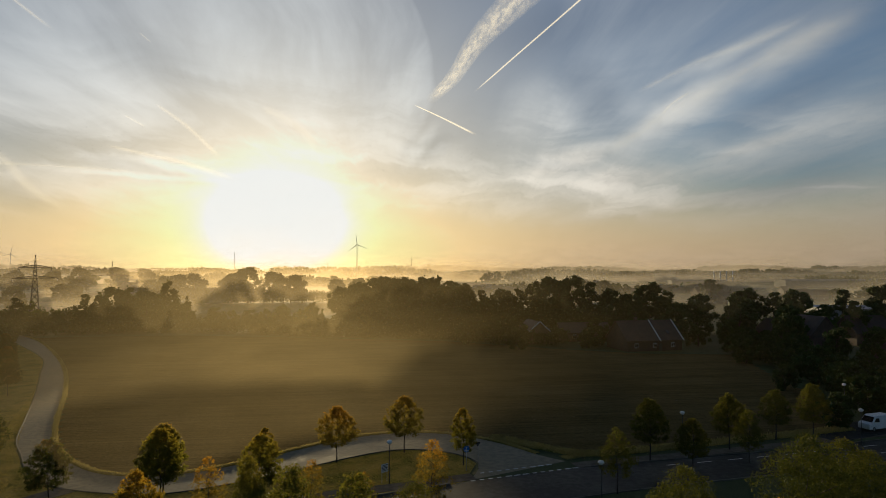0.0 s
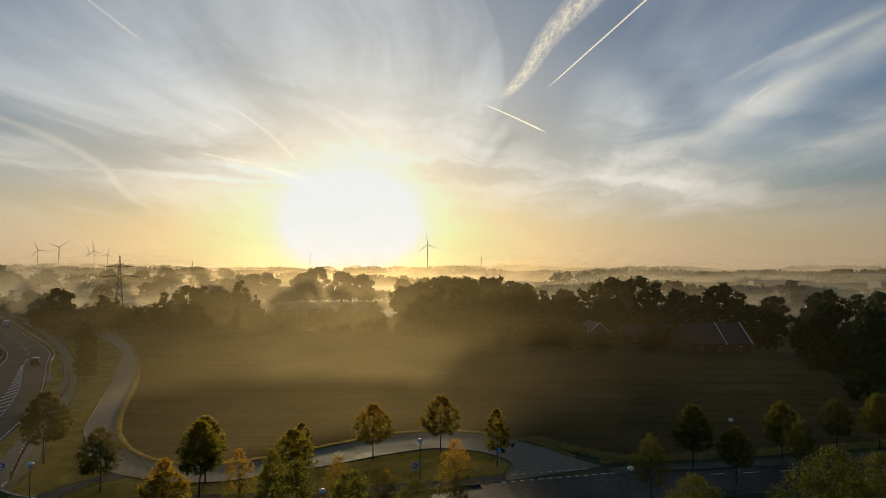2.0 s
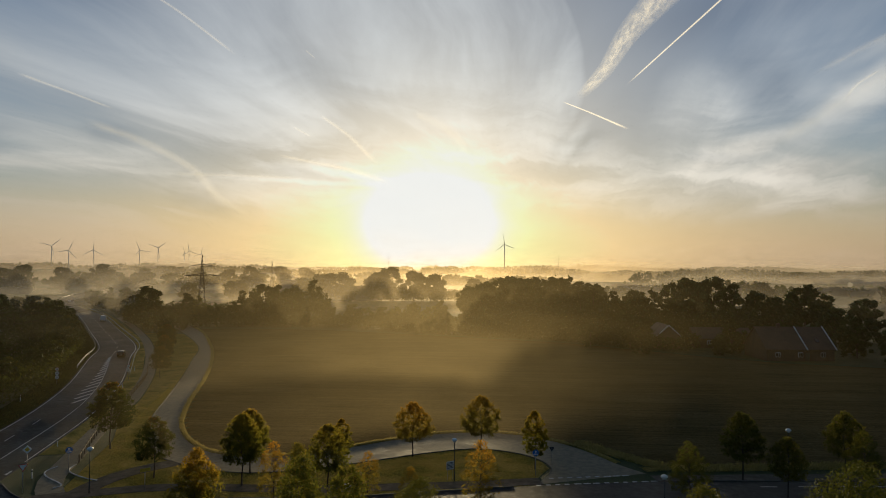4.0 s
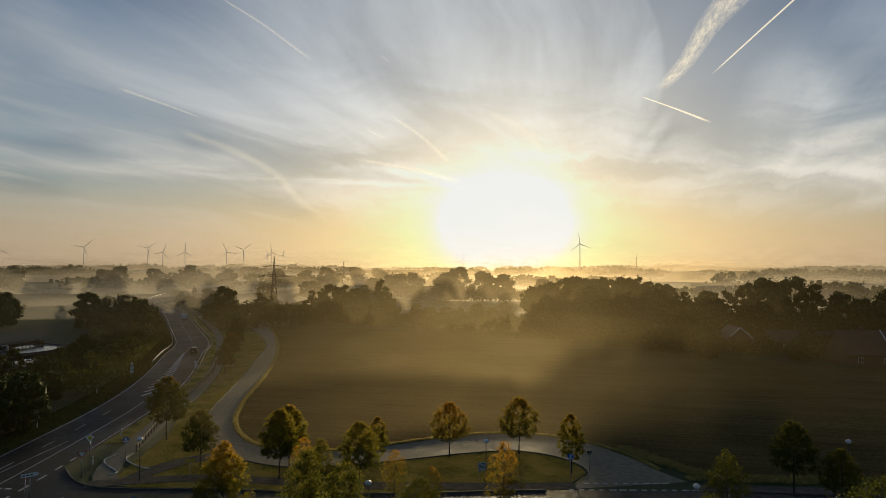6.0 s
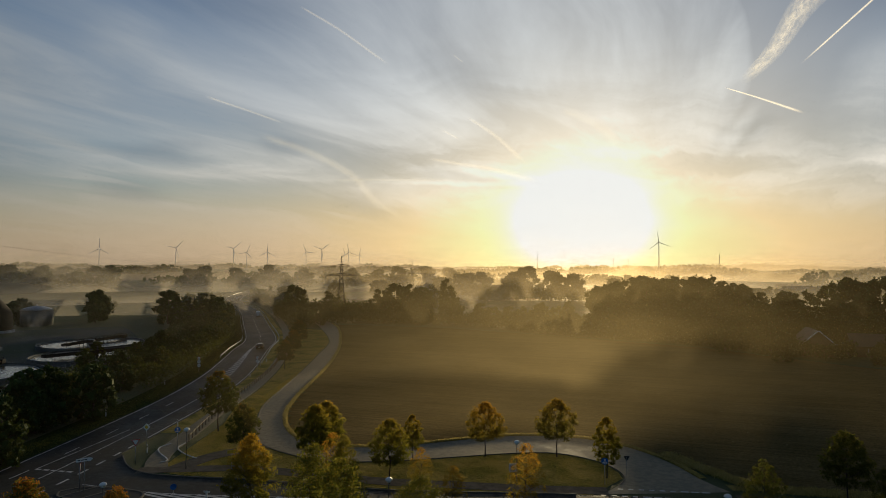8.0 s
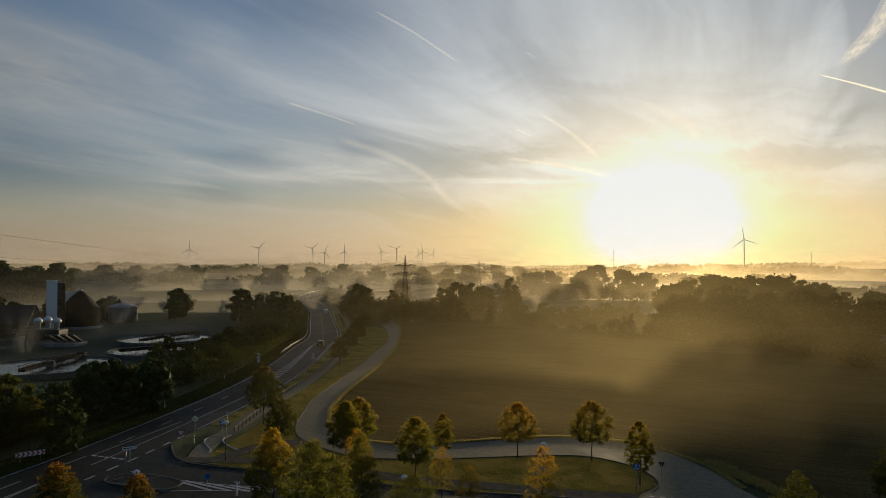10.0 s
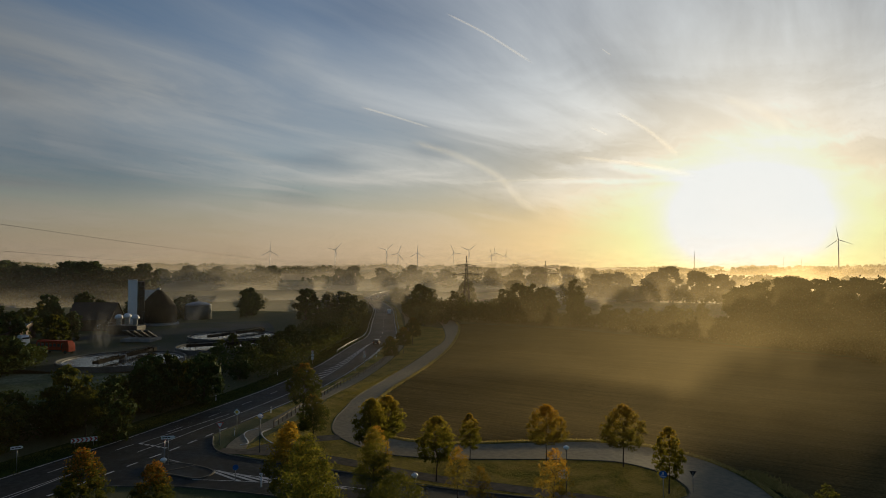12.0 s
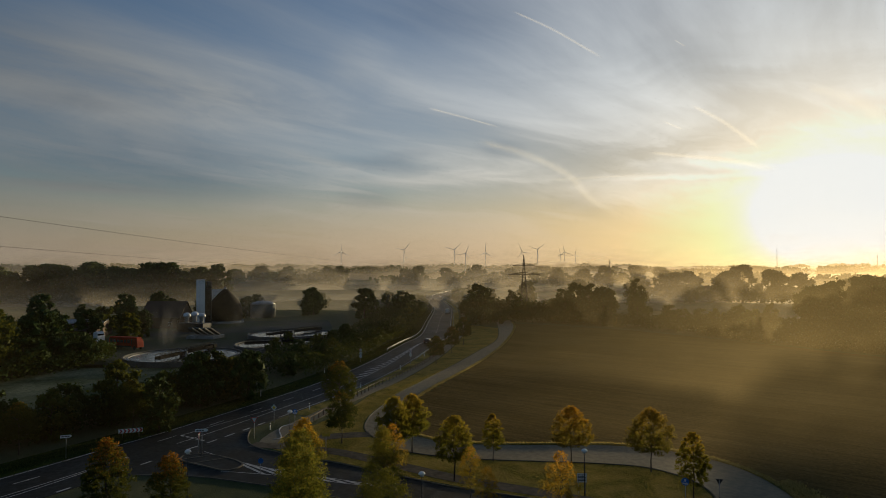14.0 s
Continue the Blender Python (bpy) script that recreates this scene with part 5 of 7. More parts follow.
def steam(x, y, w, h, seed, wx=0.45, wy=1.0, label="thin pale wisp of steam rising from the basins"):
    """A thin drifting wisp of steam over the basins."""
    m, k = material("steam")
    uv = k.n("ShaderNodeUVMap").outputs[0]
    sep = k.n("ShaderNodeSeparateXYZ", {0: uv})
    puff = k.noise(k.n("ShaderNodeMapping", {"Vector": uv, "Location": (seed, 0, 0), "Scale": (1.6, 1.1, 1.0)}).outputs[0], 2.0, 5.0, 0.6, 0.5)
    side = k.math("SUBTRACT", 1.0, k.math("ABSOLUTE", k.math("SUBTRACT", k.math("MULTIPLY", sep.outputs[0], 2.0), 1.0)))
    fac = k.math("MULTIPLY", k.math("MULTIPLY", k.ramp(side, 0.0, 0.8), k.ramp(puff, 0.35, 0.75)), k.math("MULTIPLY", k.math("MULTIPLY", k.ramp(sep.outputs[1], 1.0, 0.2), k.ramp(sep.outputs[1], 0.0, 0.15)), 0.15), clamp=True)
    glow = k.n("ShaderNodeMixShader", {0: 0.4, 1: k.n("ShaderNodeBsdfTranslucent", {"Color": rgb(0.9, 0.9, 0.9)}).outputs[0], 2: k.n("ShaderNodeBsdfDiffuse", {"Color": rgb(0.9, 0.92, 0.94)}).outputs[0]}).outputs[0]
    k.n("ShaderNodeOutputMaterial", {"Surface": k.n("ShaderNodeMixShader", {0: fac, 1: k.n("ShaderNodeBsdfTransparent").outputs[0], 2: glow}).outputs[0]})
    verts, faces, uvs, n = [], [], [], 12
    for i in range(n + 1):
        f = i / n
        for s in (0, 1):
            verts.append((x + 0.30 * h * f * f + (s - 0.5) * w * wx * (0.5 + f), y + (s - 0.5) * w * wy * (0.5 + f), 0.9 + h * f))
    for i in range(n):
        faces.append((2 * i, 2 * i + 1, 2 * i + 3, 2 * i + 2))
        uvs += [(0, i / n), (1, i / n), (1, (i + 1) / n), (0, (i + 1) / n)]
    me = mesh("steam_wisp", verts, faces, m)
    me.uv_layers.new(name="uv").data.foreach_set("uv", np.array(uvs).ravel())
    tagged(new("steam_wisp", me), label, "steam", kind="stuff")


steam(-150, 73, 9, 14, 1.0)
steam(-205, 126, 12, 16, 5.0)
steam(-185, 112, 12, 12, 9.0)
steam(104, 890, 12, 26, 13.0, 1.0, 0.1, "faint plume of smoke over distant roofs")
steam(505, 1430, 52, 36, 17.0, 1.0, 0.1, "faint plume of smoke over distant roofs")


# ---- street furniture ----
def street_lamp(m, h=4.5):
    ob = thing("street_lamp", m, "slim grey lamp post with a white mushroom-shaped head", "street lamp", "street lamps along the side road")
    part("post", tube(tube(B(), (0, 0, 0), (0, 0, 1.1), 0.065, 0.06, 10), (0, 0, 1.1), (0, 0, h - 0.25), 0.045, 0.035, 10), M_DARKSTEEL, ob, "dark grey steel post", True)
    head = part("lamp_head", spun(B(), [(0.05, h - 0.30), (0.12, h - 0.24), (0.17, h - 0.20), (0.30, h - 0.16), (0.32, h - 0.12), (0.27, h - 0.02), (0.16, h + 0.06), (0.05, h + 0.10)], 18), M_WHITE, ob, "white domed lamp head", True)
    part("diffuser", spun(B(), [(0.10, h - 0.34), (0.17, h - 0.33), (0.19, h - 0.205), (0.08, h - 0.203)], 14), M_FROST, head, smooth=True)
    return ob


M_FROST = plain("frosted_glass", (0.62, 0.62, 0.58), 0.35)
lamp = street_lamp(at(-6.4, 64.3))
for x, y, h in [(14.4, 57.4, 4.5), (-41.2, 51.2, 4.6), (29.9, 78.3, 4.5), (-12.0, 48.0, 4.5), (-32.4, 35.3, 4.6), (53.5, 79.5, 4.6), (62.8, 97.8, 4.6)]:
    copy_thing(lamp, at(x, y, 0, 20 * x, h / 4.5))


def plate(bm, kind, r, y0, y1, z):
    """A flat sign facing the local -y, with thickness."""
    n = {"disc": 28, "diamond": 4, "triangle": 3}[kind]
    spin = {"disc": 0, "diamond": 0, "triangle": math.radians(-90)}[kind]
    f = [bm.verts.new((r * math.cos(spin + 2 * math.pi * i / n), y0, z + r * math.sin(spin + 2 * math.pi * i / n))) for i in range(n)]
    b = [bm.verts.new((v.co.x, y1, v.co.z)) for v in f]
    bm.faces.new(f), bm.faces.new(list(reversed(b)))
    for i in range(n):
        bm.faces.new((f[i], b[i], b[(i + 1) % n], f[(i + 1) % n]))
    return bm


def post(ob, h, r=0.038):
    return part("post", tube(B(), (0, 0, 0), (0, 0, h), r, r, 10), M_ZINC, ob, "galvanised post", True)


def path_sign(m, h=2.5):
    ob = thing("path_sign", m, "round blue shared-path sign on a grey post", "traffic sign")
    post(ob, h + 0.2)
    d = part("sign_disc", plate(B(), "disc", 0.36, -0.06, -0.045, h), M_BLUE, ob, "blue disc with white rim")
    bm = B()
    plate(bm, "disc", 0.10, -0.064, -0.061, h + 0.14), box(bm, (-0.05, -0.064, h - 0.02), (0.05, -0.061, h + 0.08)), box(bm, (-0.20, -0.064, h - 0.04), (0.20, -0.061, h - 0.015))
    plate(bm, "disc", 0.085, -0.064, -0.061, h - 0.18), box(bm, (-0.24, -0.064, h - 0.24), (-0.10, -0.061, h - 0.12)), box(bm, (0.10, -0.064, h - 0.24), (0.24, -0.061, h - 0.12))
    part("symbol", bm, M_WHITE, d, "white path symbol")
    return ob


def yield_sign(m, h=2.6):
    ob = thing("yield_sign", m, "white triangular yield sign with red border", "traffic sign")
    post(ob, h + 0.1)
    b = part("sign_border", plate(B(), "triangle", 0.52, -0.06, -0.045, h), M_RED, ob, "red border")
    part("sign_face", plate(B(), "triangle", 0.39, -0.066, -0.061, h), M_WHITE, b, "white face")
    part("sign_back", plate(B(), "triangle", 0.53, -0.0445, -0.034, h), M_DARKSTEEL, b, "dark metal back")
    return ob


def priority_sign(m, h=2.5):
    ob = thing("priority_sign", m, "yellow diamond priority-road sign with white border", "traffic sign")
    post(ob, h + 0.2)
    b = part("sign_border", plate(B(), "diamond", 0.48, -0.06, -0.045, h), M_WHITE, ob, "white border")
    part("sign_face", plate(B(), "diamond", 0.27, -0.066, -0.061, h), M_YELLOW, b, "yellow face")
    return ob


def limit_sign(m, discs=2, h=2.9):
    ob = thing("limit_sign", m, "round white signs with red rims stacked on one post", "traffic sign")
    post(ob, h + 0.4)
    for i in range(discs):
        b = part("sign_rim", plate(B(), "disc", 0.36, -0.06, -0.045, h - 0.78 * i), M_RED if i == 0 else M_WHITE, ob)
        part("sign_face", plate(B(), "disc", 0.31, -0.066, -0.061, h - 0.78 * i), M_WHITE, b)
        part("writing", box(box(B(), (-0.12, -0.071, h - 0.78 * i - 0.09), (-0.03, -0.067, h - 0.78 * i + 0.09)), (0.03, -0.071, h - 0.78 * i - 0.09), (0.12, -0.067, h - 0.78 * i + 0.09)), M_BLACK, b)
    return ob


def arrow_sign(m, h, w=1.2, label="white arrow-shaped direction sign on a post"):
    ob = thing("direction_sign", m, label, "traffic sign")
    post(ob, h + 0.15)
    bm = B()
    pts = [(-w / 2, -0.17), (w / 2 - 0.2, -0.17), (w / 2, 0), (w / 2 - 0.2, 0.17), (-w / 2, 0.17)]
    f = [bm.verts.new((x, -0.06, h + z)) for x, z in pts]
    b = [bm.verts.new((x, -0.04, h + z)) for x, z in pts]
    bm.faces.new(f), bm.faces.new(list(reversed(b)))
    for i in range(5):
        bm.faces.new((f[i], b[i], b[(i + 1) % 5], f[(i + 1) % 5]))
    board = part("sign_board", bm, M_WHITE, ob)
    bm = B()
    for i in range(3):
        box(bm, (-w / 2 + 0.12 + 0.3 * i, -0.066, h - 0.05), (-w / 2 + 0.36 + 0.3 * i, -0.061, h + 0.05))
    part("writing", bm, M_BLACK, board)
    return ob


def face(x, y, tx, ty):
    """The turn that makes a thing at x, y look (by its -y side) towards tx, ty."""
    return math.degrees(math.atan2(ty - y, tx - x)) + 90


path_sign(at(1.9, 68.4, 0, face(0, 68, 20, 0)))
path_sign(at(-48.5, 56.0, 0, face(-48, 56, 10, 0)))
yield_sign(at(-47.9, 49.7, 0, face(-47.9, 49.7, -5, 20)))
yield_sign(at(3.4, 72.2, 0, -150, 0.75), 2.7)
priority_sign(at(-53.8, 55.6, 0, face(-53.8, 55.6, -20, 0)), 2.3)
limit_sign(at(-94.4, 99.2, 0, face(-94, 99, -40, 20)), 3)
limit_sign(at(-83.4, 105.6, 0, face(-83, 105, -30, 20)), 2, 3.0)
arrow_sign(at(-55.1, 29.5, 0, face(-55.1, 29.5, 10, 10)), 2.6)
arrow_sign(at(-44.6, 41.5, 0, face(-44.6, 41.5, 10, 10)), 3.2, 1.5)
yield_sign(at(-44.9, 41.2, 0, 140), 2.6)
keep = thing("island_sign", at(-34.3, 43.9, 0, face(-34, 44, 20, 5)), "small round blue arrow sign on the traffic island", "traffic sign")
post(keep, 1.6, 0.03)
part("sign_disc", plate(B(), "disc", 0.30, -0.05, -0.035, 1.4), M_BLUE, keep)
gate = thing("island_post", at(-30.5, 44.6, 0, 20), "short white marker post with a slanted top on the island", "marker post")
part("post", box(B(), (-0.08, -0.06, 0), (0.08, 0.06, 1.25), 0.02), M_WHITE, gate)
part("cap", box(B(), (-0.30, -0.05, 1.25), (0.34, 0.05, 1.40), 0.02), M_WHITE, gate)
# the chevron board on the outside of the bend
chev = thing("chevron_board", at(-59.9, 38.0, 0, face(-59.9, 38, 0, 15)), "long red and white chevron board on two posts", "traffic sign")
for x in (-1.0, 1.0):
    part("post", tube(B(), (x, 0, 0), (x, 0, 1.2), 0.035, 0.035, 8), M_ZINC, chev)
board = part("board", box(B(), (-1.45, -0.05, 0.62), (1.45, -0.03, 1.18), 0.01), M_WHITE, chev)
for i in range(6):
    bm = B()
    x = -1.40 + 0.48 * i
    for s in (1, -1):
        v = [bm.verts.new((x + dx, -0.056, 0.90 + s * z)) for dx, z in ((0.22, 0.0), (0.44, 0.0), (0.22, 0.26), (0.0, 0.26))]
        bm.faces.new(v if s < 0 else list(reversed(v)))
    part("chevron", bm, M_RED, board, "red chevron")
# the information board by the lamp
info = thing("information_board", at(-6.95, 64.6, 0, 45), "white rectangular notice board on two thin posts", "sign board")
for x in (-0.35, 0.35):
    part("post", tube(B(), (x, 0, 0), (x, 0, 2.0), 0.03, 0.03, 8), M_ZINC, info)
b = part("panel", box(B(), (-0.48, -0.05, 1.1), (0.48, -0.03, 2.0), 0.01), M_WHITE, info)
bm = B()
for i in range(5):
    box(bm, (-0.40, -0.057, 1.82 - 0.14 * i), (0.40 - 0.12 * (i % 2), -0.052, 1.88 - 0.14 * i))
part("writing", bm, M_DARKSTEEL, b, "dark lines of small writing")
nameboard = thing("street_name_sign", at(-36.6, 53.6, 0, face(-36, 53, 20, 10)), "yellow rectangular sign on a post by the footway", "sign board")
post(nameboard, 2.2)
part("panel", box(B(), (-0.5, -0.06, 1.85), (0.5, -0.045, 2.2), 0.01), M_YELLOW, nameboard)


def delineator(m):
    ob = thing("delineator_post", m, "white roadside marker post with a black band", "marker post", "marker posts along the road")
    part("post", box(B(), (-0.06, -0.05, 0), (0.06, 0.05, 1.0), 0.015), M_WHITE, ob)
    part("band", box(B(), (-0.064, -0.054, 0.70), (0.064, 0.054, 0.88), 0.005), M_BLACK, ob)
    return ob


first = None
for x, y in [(-62.2, 41.6), (-73.0, 63.0), (-87.0, 84.6), (-58.2, 64.0), (-67.4, 80.3), (-79.0, 99.0), (-91.4, 116.8), (-50.7, 53.4)]:
    if first is None:
        first = delineator(at(x, y, 0, 20))
    else:
        copy_thing(first, at(x, y, 0, 35))


def guard_rail(line, label):
    ob = thing("guard_rail", (0, 0, 0), label, "guard rail")
    n = int(length(line) / 4)
    c = curve(line, n * 2 + 1)
    part("rail", swept(B(), np.column_stack([c, np.full(len(c), 0.45)]), [(-0.04, 0), (-0.04, 0.08), (0.02, 0.13), (0.02, 0.19), (-0.04, 0.24), (-0.04, 0.32), (0.0, 0.32), (0.06, 0.19), (0.06, 0.13), (0.0, 0)]), M_ZINC, ob, "corrugated steel beam")
    me = None
    for x, y in c[::2]:
        if me is None:
            o = part("post", box(B(), (-0.05, -0.04, 0), (0.05, 0.04, 0.72)), M_ZINC, ob)
            me = o.data
        else:
            o = new("post", me)
            o.parent = ob
        o.location = (x, y, 0)
    return ob


guard_rail(curve(offset(fineM, HALF + 0.9)[near(fineM, -102, 120):near(fineM, -300, 308)], 160), "grey steel guard rail on the outside of the bend")
guard_rail(curve(offset(fineM, -HALF - 0.9)[near(fineM, -92, 108):near(fineM, -290, 298)], 160), "grey steel guard rail between road and cycle path")
guard_rail(curve(offset(fineM, HALF + 0.9)[near(fineM, -305, 312):near(fineM, -420, 448)], 60), "grey steel guard rail on the distant bend")

# low wooden fence beside the cycle path
fence = thing("wooden_fence", (0, 0, 0), "low weathered wooden fence beside the cycle path", "fence")
fl = curve([(-50.2, 59.2), (-54.0, 64.6), (-57.8, 70.2), (-65.8, 82.4), (-73.0, 94.6), (-83.0, 110.2), (-92.5, 122.4)], 44)
pm = box(B(), (-0.07, -0.07, 0), (0.07, 0.07, 1.0), 0.02)
me_post = bpy.data.meshes.new("fence_post")
pm.to_mesh(me_post)
pm.free()
me_post.materials.append(M_WOOD)
for i, (x, y) in enumerate(fl):
    o = new("fence_post", me_post)
    o.parent, o.location = fence, (x, y, 0)
    if i + 1 < len(fl):
        for z in (0.85,):
            part("fence_rail", box(B(), (0, -0.03, -0.07), (float(np.linalg.norm(fl[i + 1] - fl[i])), 0.03, 0.07), m=Matrix.Translation((x, y, z)) @ Matrix.Rotation(math.atan2(*(fl[i + 1] - fl[i])[::-1]), 4, "Z")), M_WOOD, fence)


# ---- vehicles ----
M_GLASS = surface("dark_glass", (0.015, 0.017, 0.02), (0.02, 0.022, 0.026), 0.08, 1.0, 10.0, 0.0, 0.0, 0.001, 0.05, 0.8)
M_TYRE = surface("rubber", (0.018, 0.018, 0.018), (0.026, 0.026, 0.026), 0.9, 3.0, 30.0, 0.3, 0.0, 0.005, 0.2)
M_CARWHITE = surface("white_car_paint", (0.72, 0.73, 0.74), (0.66, 0.67, 0.68), 0.25, 1.0, 30.0, 0.02, 0.0, 0.001, 0.06)
M_CARDARK = surface("dark_car_paint", (0.045, 0.048, 0.055), (0.035, 0.038, 0.044), 0.25, 1.0, 30.0, 0.02, 0.3, 0.001, 0.06)
M_LAMP_RED = plain("red_lens", (0.45, 0.02, 0.015), 0.3)


def loft(profile, half, tuck):
    """A body from a side profile (x, z), rounded in towards the roof."""
    bm = B()
    zs = [z for _, z in profile]
    lo, hi = min(zs), max(zs)
    sides = []
    for k, s in ((0, -1.0), (1, -0.86), (2, 0.86), (3, 1.0)):
        row = []
        for x, z in profile:
            f = (z - lo) / (hi - lo)
            w = half * (1 - tuck * max(f - 0.45, 0) / 0.55)
            row.append(bm.verts.new((x * (0.985 if k in (0, 3) else 1.0), s * w, z if k in (1, 2) else lo + (z - lo) * 0.965)))
        sides.append(row)
    n = len(profile)
    for a, b in zip(sides, sides[1:]):
        for i in range(n):
            bm.faces.new((a[i], a[(i + 1) % n], b[(i + 1) % n], b[i]))
    bm.faces.new(list(reversed(sides[0]))), bm.faces.new(sides[3])
    return bm


def vehicle(name, m, paint, label, profile, half, tuck, wheels, panes, category="car", rear=None):
    ob = thing(name, m, label, category)
    body = part("body", loft(profile, half, tuck), paint, ob)
    for pane in panes:
        bm = B()
        bm.faces.new([bm.verts.new(v) for v in pane])
        part("window", bm, M_GLASS, body)
    wm, rim = None, None
    for x in wheels:
        for s in (-1, 1):
            if wm is None:
                w = part("wheel", tube(B(), (0, -0.11, 0), (0, 0.11, 0), 0.33, 0.33, 18), M_TYRE, ob)
                r = part("rim", tube(B(), (0, -0.118, 0), (0, 0.118, 0), 0.20, 0.20, 14), M_ZINC, w)
                wm, rim = w.data, r.data
            else:
                w, r = new("wheel", wm), new("rim", rim)
                w.parent, r.parent = ob, w
            w.location = (x, s * (half - 0.10), 0.33)
    xr = min(x for x, _ in profile)
    for s in (-1, 1):
        part("rear_light", box(B(), (xr - 0.02, s * half * 0.80 - 0.09, rear[0]), (xr + 0.06, s * half * 0.80 + 0.09, rear[1]), 0.02), M_LAMP_RED, body)
        xf = max(x for x, _ in profile)
        part("headlight", box(B(), (xf - 0.10, s * half * 0.72 - 0.14, 0.62), (xf + 0.015, s * half * 0.72 + 0.14, 0.78), 0.03), M_FROST, body)
    part("number_plate", box(B(), (xr - 0.025, -0.26, 0.55), (xr - 0.005, 0.26, 0.66)), M_WHITE, body)
    return ob


def van(m, label):
    pr = [(-2.45, 0.32), (-2.5, 0.9), (-2.46, 2.15), (-2.3, 2.32), (0.9, 2.34), (1.25, 2.2), (1.85, 1.35), (2.45, 1.12), (2.55, 0.75), (2.5, 0.32)]
    pa = [[(-2.475, -0.72, 1.25), (-2.455, -0.66, 1.95), (-2.455, -0.06, 1.95), (-2.475, -0.06, 1.25)], [(-2.475, 0.06, 1.25), (-2.455, 0.06, 1.95), (-2.455, 0.66, 1.95), (-2.475, 0.72, 1.25)],
          [(0.35, -1.005, 1.35), (0.4, -0.95, 1.95), (1.1, -0.95, 1.95), (1.55, -1.005, 1.38)], [(0.35, 1.005, 1.35), (0.4, 0.95, 1.95), (1.1, 0.95, 1.95), (1.55, 1.005, 1.38)],
          [(1.30, -0.82, 2.14), (1.30, 0.82, 2.14), (1.86, 0.88, 1.37), (1.86, -0.88, 1.37)]]
    return vehicle("van", m, M_CARWHITE, label, pr, 1.0, 0.12, (-1.55, 1.6), pa, "van", (0.8, 1.25))


def hatchback(m, paint, label):
    pr = [(-2.1, 0.30), (-2.15, 0.85), (-2.05, 1.05), (-1.72, 1.46), (-1.3, 1.56), (0.2, 1.58), (0.95, 1.12), (1.95, 0.93), (2.15, 0.70), (2.1, 0.30)]
    pa = [[(-2.04, -0.58, 1.08), (-1.76, -0.52, 1.45), (-1.76, 0.52, 1.45), (-2.04, 0.58, 1.08)], [(0.24, -0.60, 1.57), (0.24, 0.60, 1.57), (0.94, 0.68, 1.14), (0.94, -0.68, 1.14)],
          [(-1.6, -0.885, 1.08), (-1.45, -0.80, 1.46), (0.1, -0.80, 1.48), (0.7, -0.885, 1.08)], [(-1.6, 0.885, 1.08), (-1.45, 0.80, 1.46), (0.1, 0.80, 1.48), (0.7, 0.885, 1.08)]]
    return vehicle("car", m, paint, label, pr, 0.88, 0.16, (-1.3, 1.3), pa, "car", (0.80, 0.98))


def on_road(i, side, back=False):
    p, q = offset(fineM, side)[i], fineM[i + 3] - fineM[i]
    return at(p[0], p[1], 0.05, math.degrees(math.atan2(q[1], q[0])) + (180 if back else 0))


van(at(60.6, 87.4, 0.065, 200) @ Matrix.Scale(0.9, 4), "white panel van parked in the bay beside the road")
van(on_road(near(fineM, -200, 222), -2.4), "white van driving away on the country road")
hatchback(on_road(near(fineM, -112, 134), -2.4), M_CARDARK, "dark hatchback on the country road near the bend")
hatchback(on_road(near(fineM, -300, 308), 2.2, True), M_CARDARK, "dark car on the distant bend")
hatchback(on_road(near(fineM, -330, 336), -2.2), M_CARWHITE, "pale car on the distant bend")
hatchback(at(141, 214, 0, 10), M_CARDARK, "dark car parked in the yard by the houses")


# ---- the sewage works ----
M_DOME = surface("dark_cladding", (0.034, 0.027, 0.022), (0.022, 0.018, 0.016), 0.85, 0.3, 4.0, 0.2, 0.0, 0.02, 0.3, 0.1)
M_TOWER = surface("pale_cladding", (0.80, 0.81, 0.82), (0.70, 0.71, 0.72), 0.5, 0.2, 6.0, 0.15, 0.1, 0.01, 0.2)
M_WATER = surface("basin_water", (0.020, 0.024, 0.024), (0.030, 0.034, 0.032), 0.18, 0.3, 1.5, 0.08, 0.0, 0.02, 0.1, 0.8)
M_BRICK = surface("dark_brick", (0.085, 0.048, 0.036), (0.055, 0.034, 0.027), 0.85, 0.5, 5.0, 0.4, 0.0, 0.01, 0.4)
M_ROOF = surface("dark_roof_tiles", (0.050, 0.030, 0.025), (0.032, 0.024, 0.022), 0.75, 0.4, 5.0, 0.5, 0.0, 0.03, 0.4)
M_ROOFRED = surface("red_roof_tiles", (0.080, 0.042, 0.030), (0.056, 0.032, 0.025), 0.75, 0.4, 5.0, 0.5, 0.0, 0.03, 0.4)
M_SHEET = surface("grey_roof_sheet", (0.26, 0.27, 0.28), (0.18, 0.19, 0.20), 0.5, 0.2, 5.0, 0.2, 0.2, 0.01, 0.3)
M_PALE = surface("pale_plaster", (0.22, 0.22, 0.21), (0.17, 0.17, 0.165), 0.95, 0.05, 1.0, 0.1, 0.0, 0.02, 0.2, 0.05)
M_REDTRUCK = surface("red_lorry_paint", (0.36, 0.036, 0.016), (0.26, 0.030, 0.015), 0.7, 0.6, 9.0, 0.1, 0.0, 0.004, 0.25, 0.1)

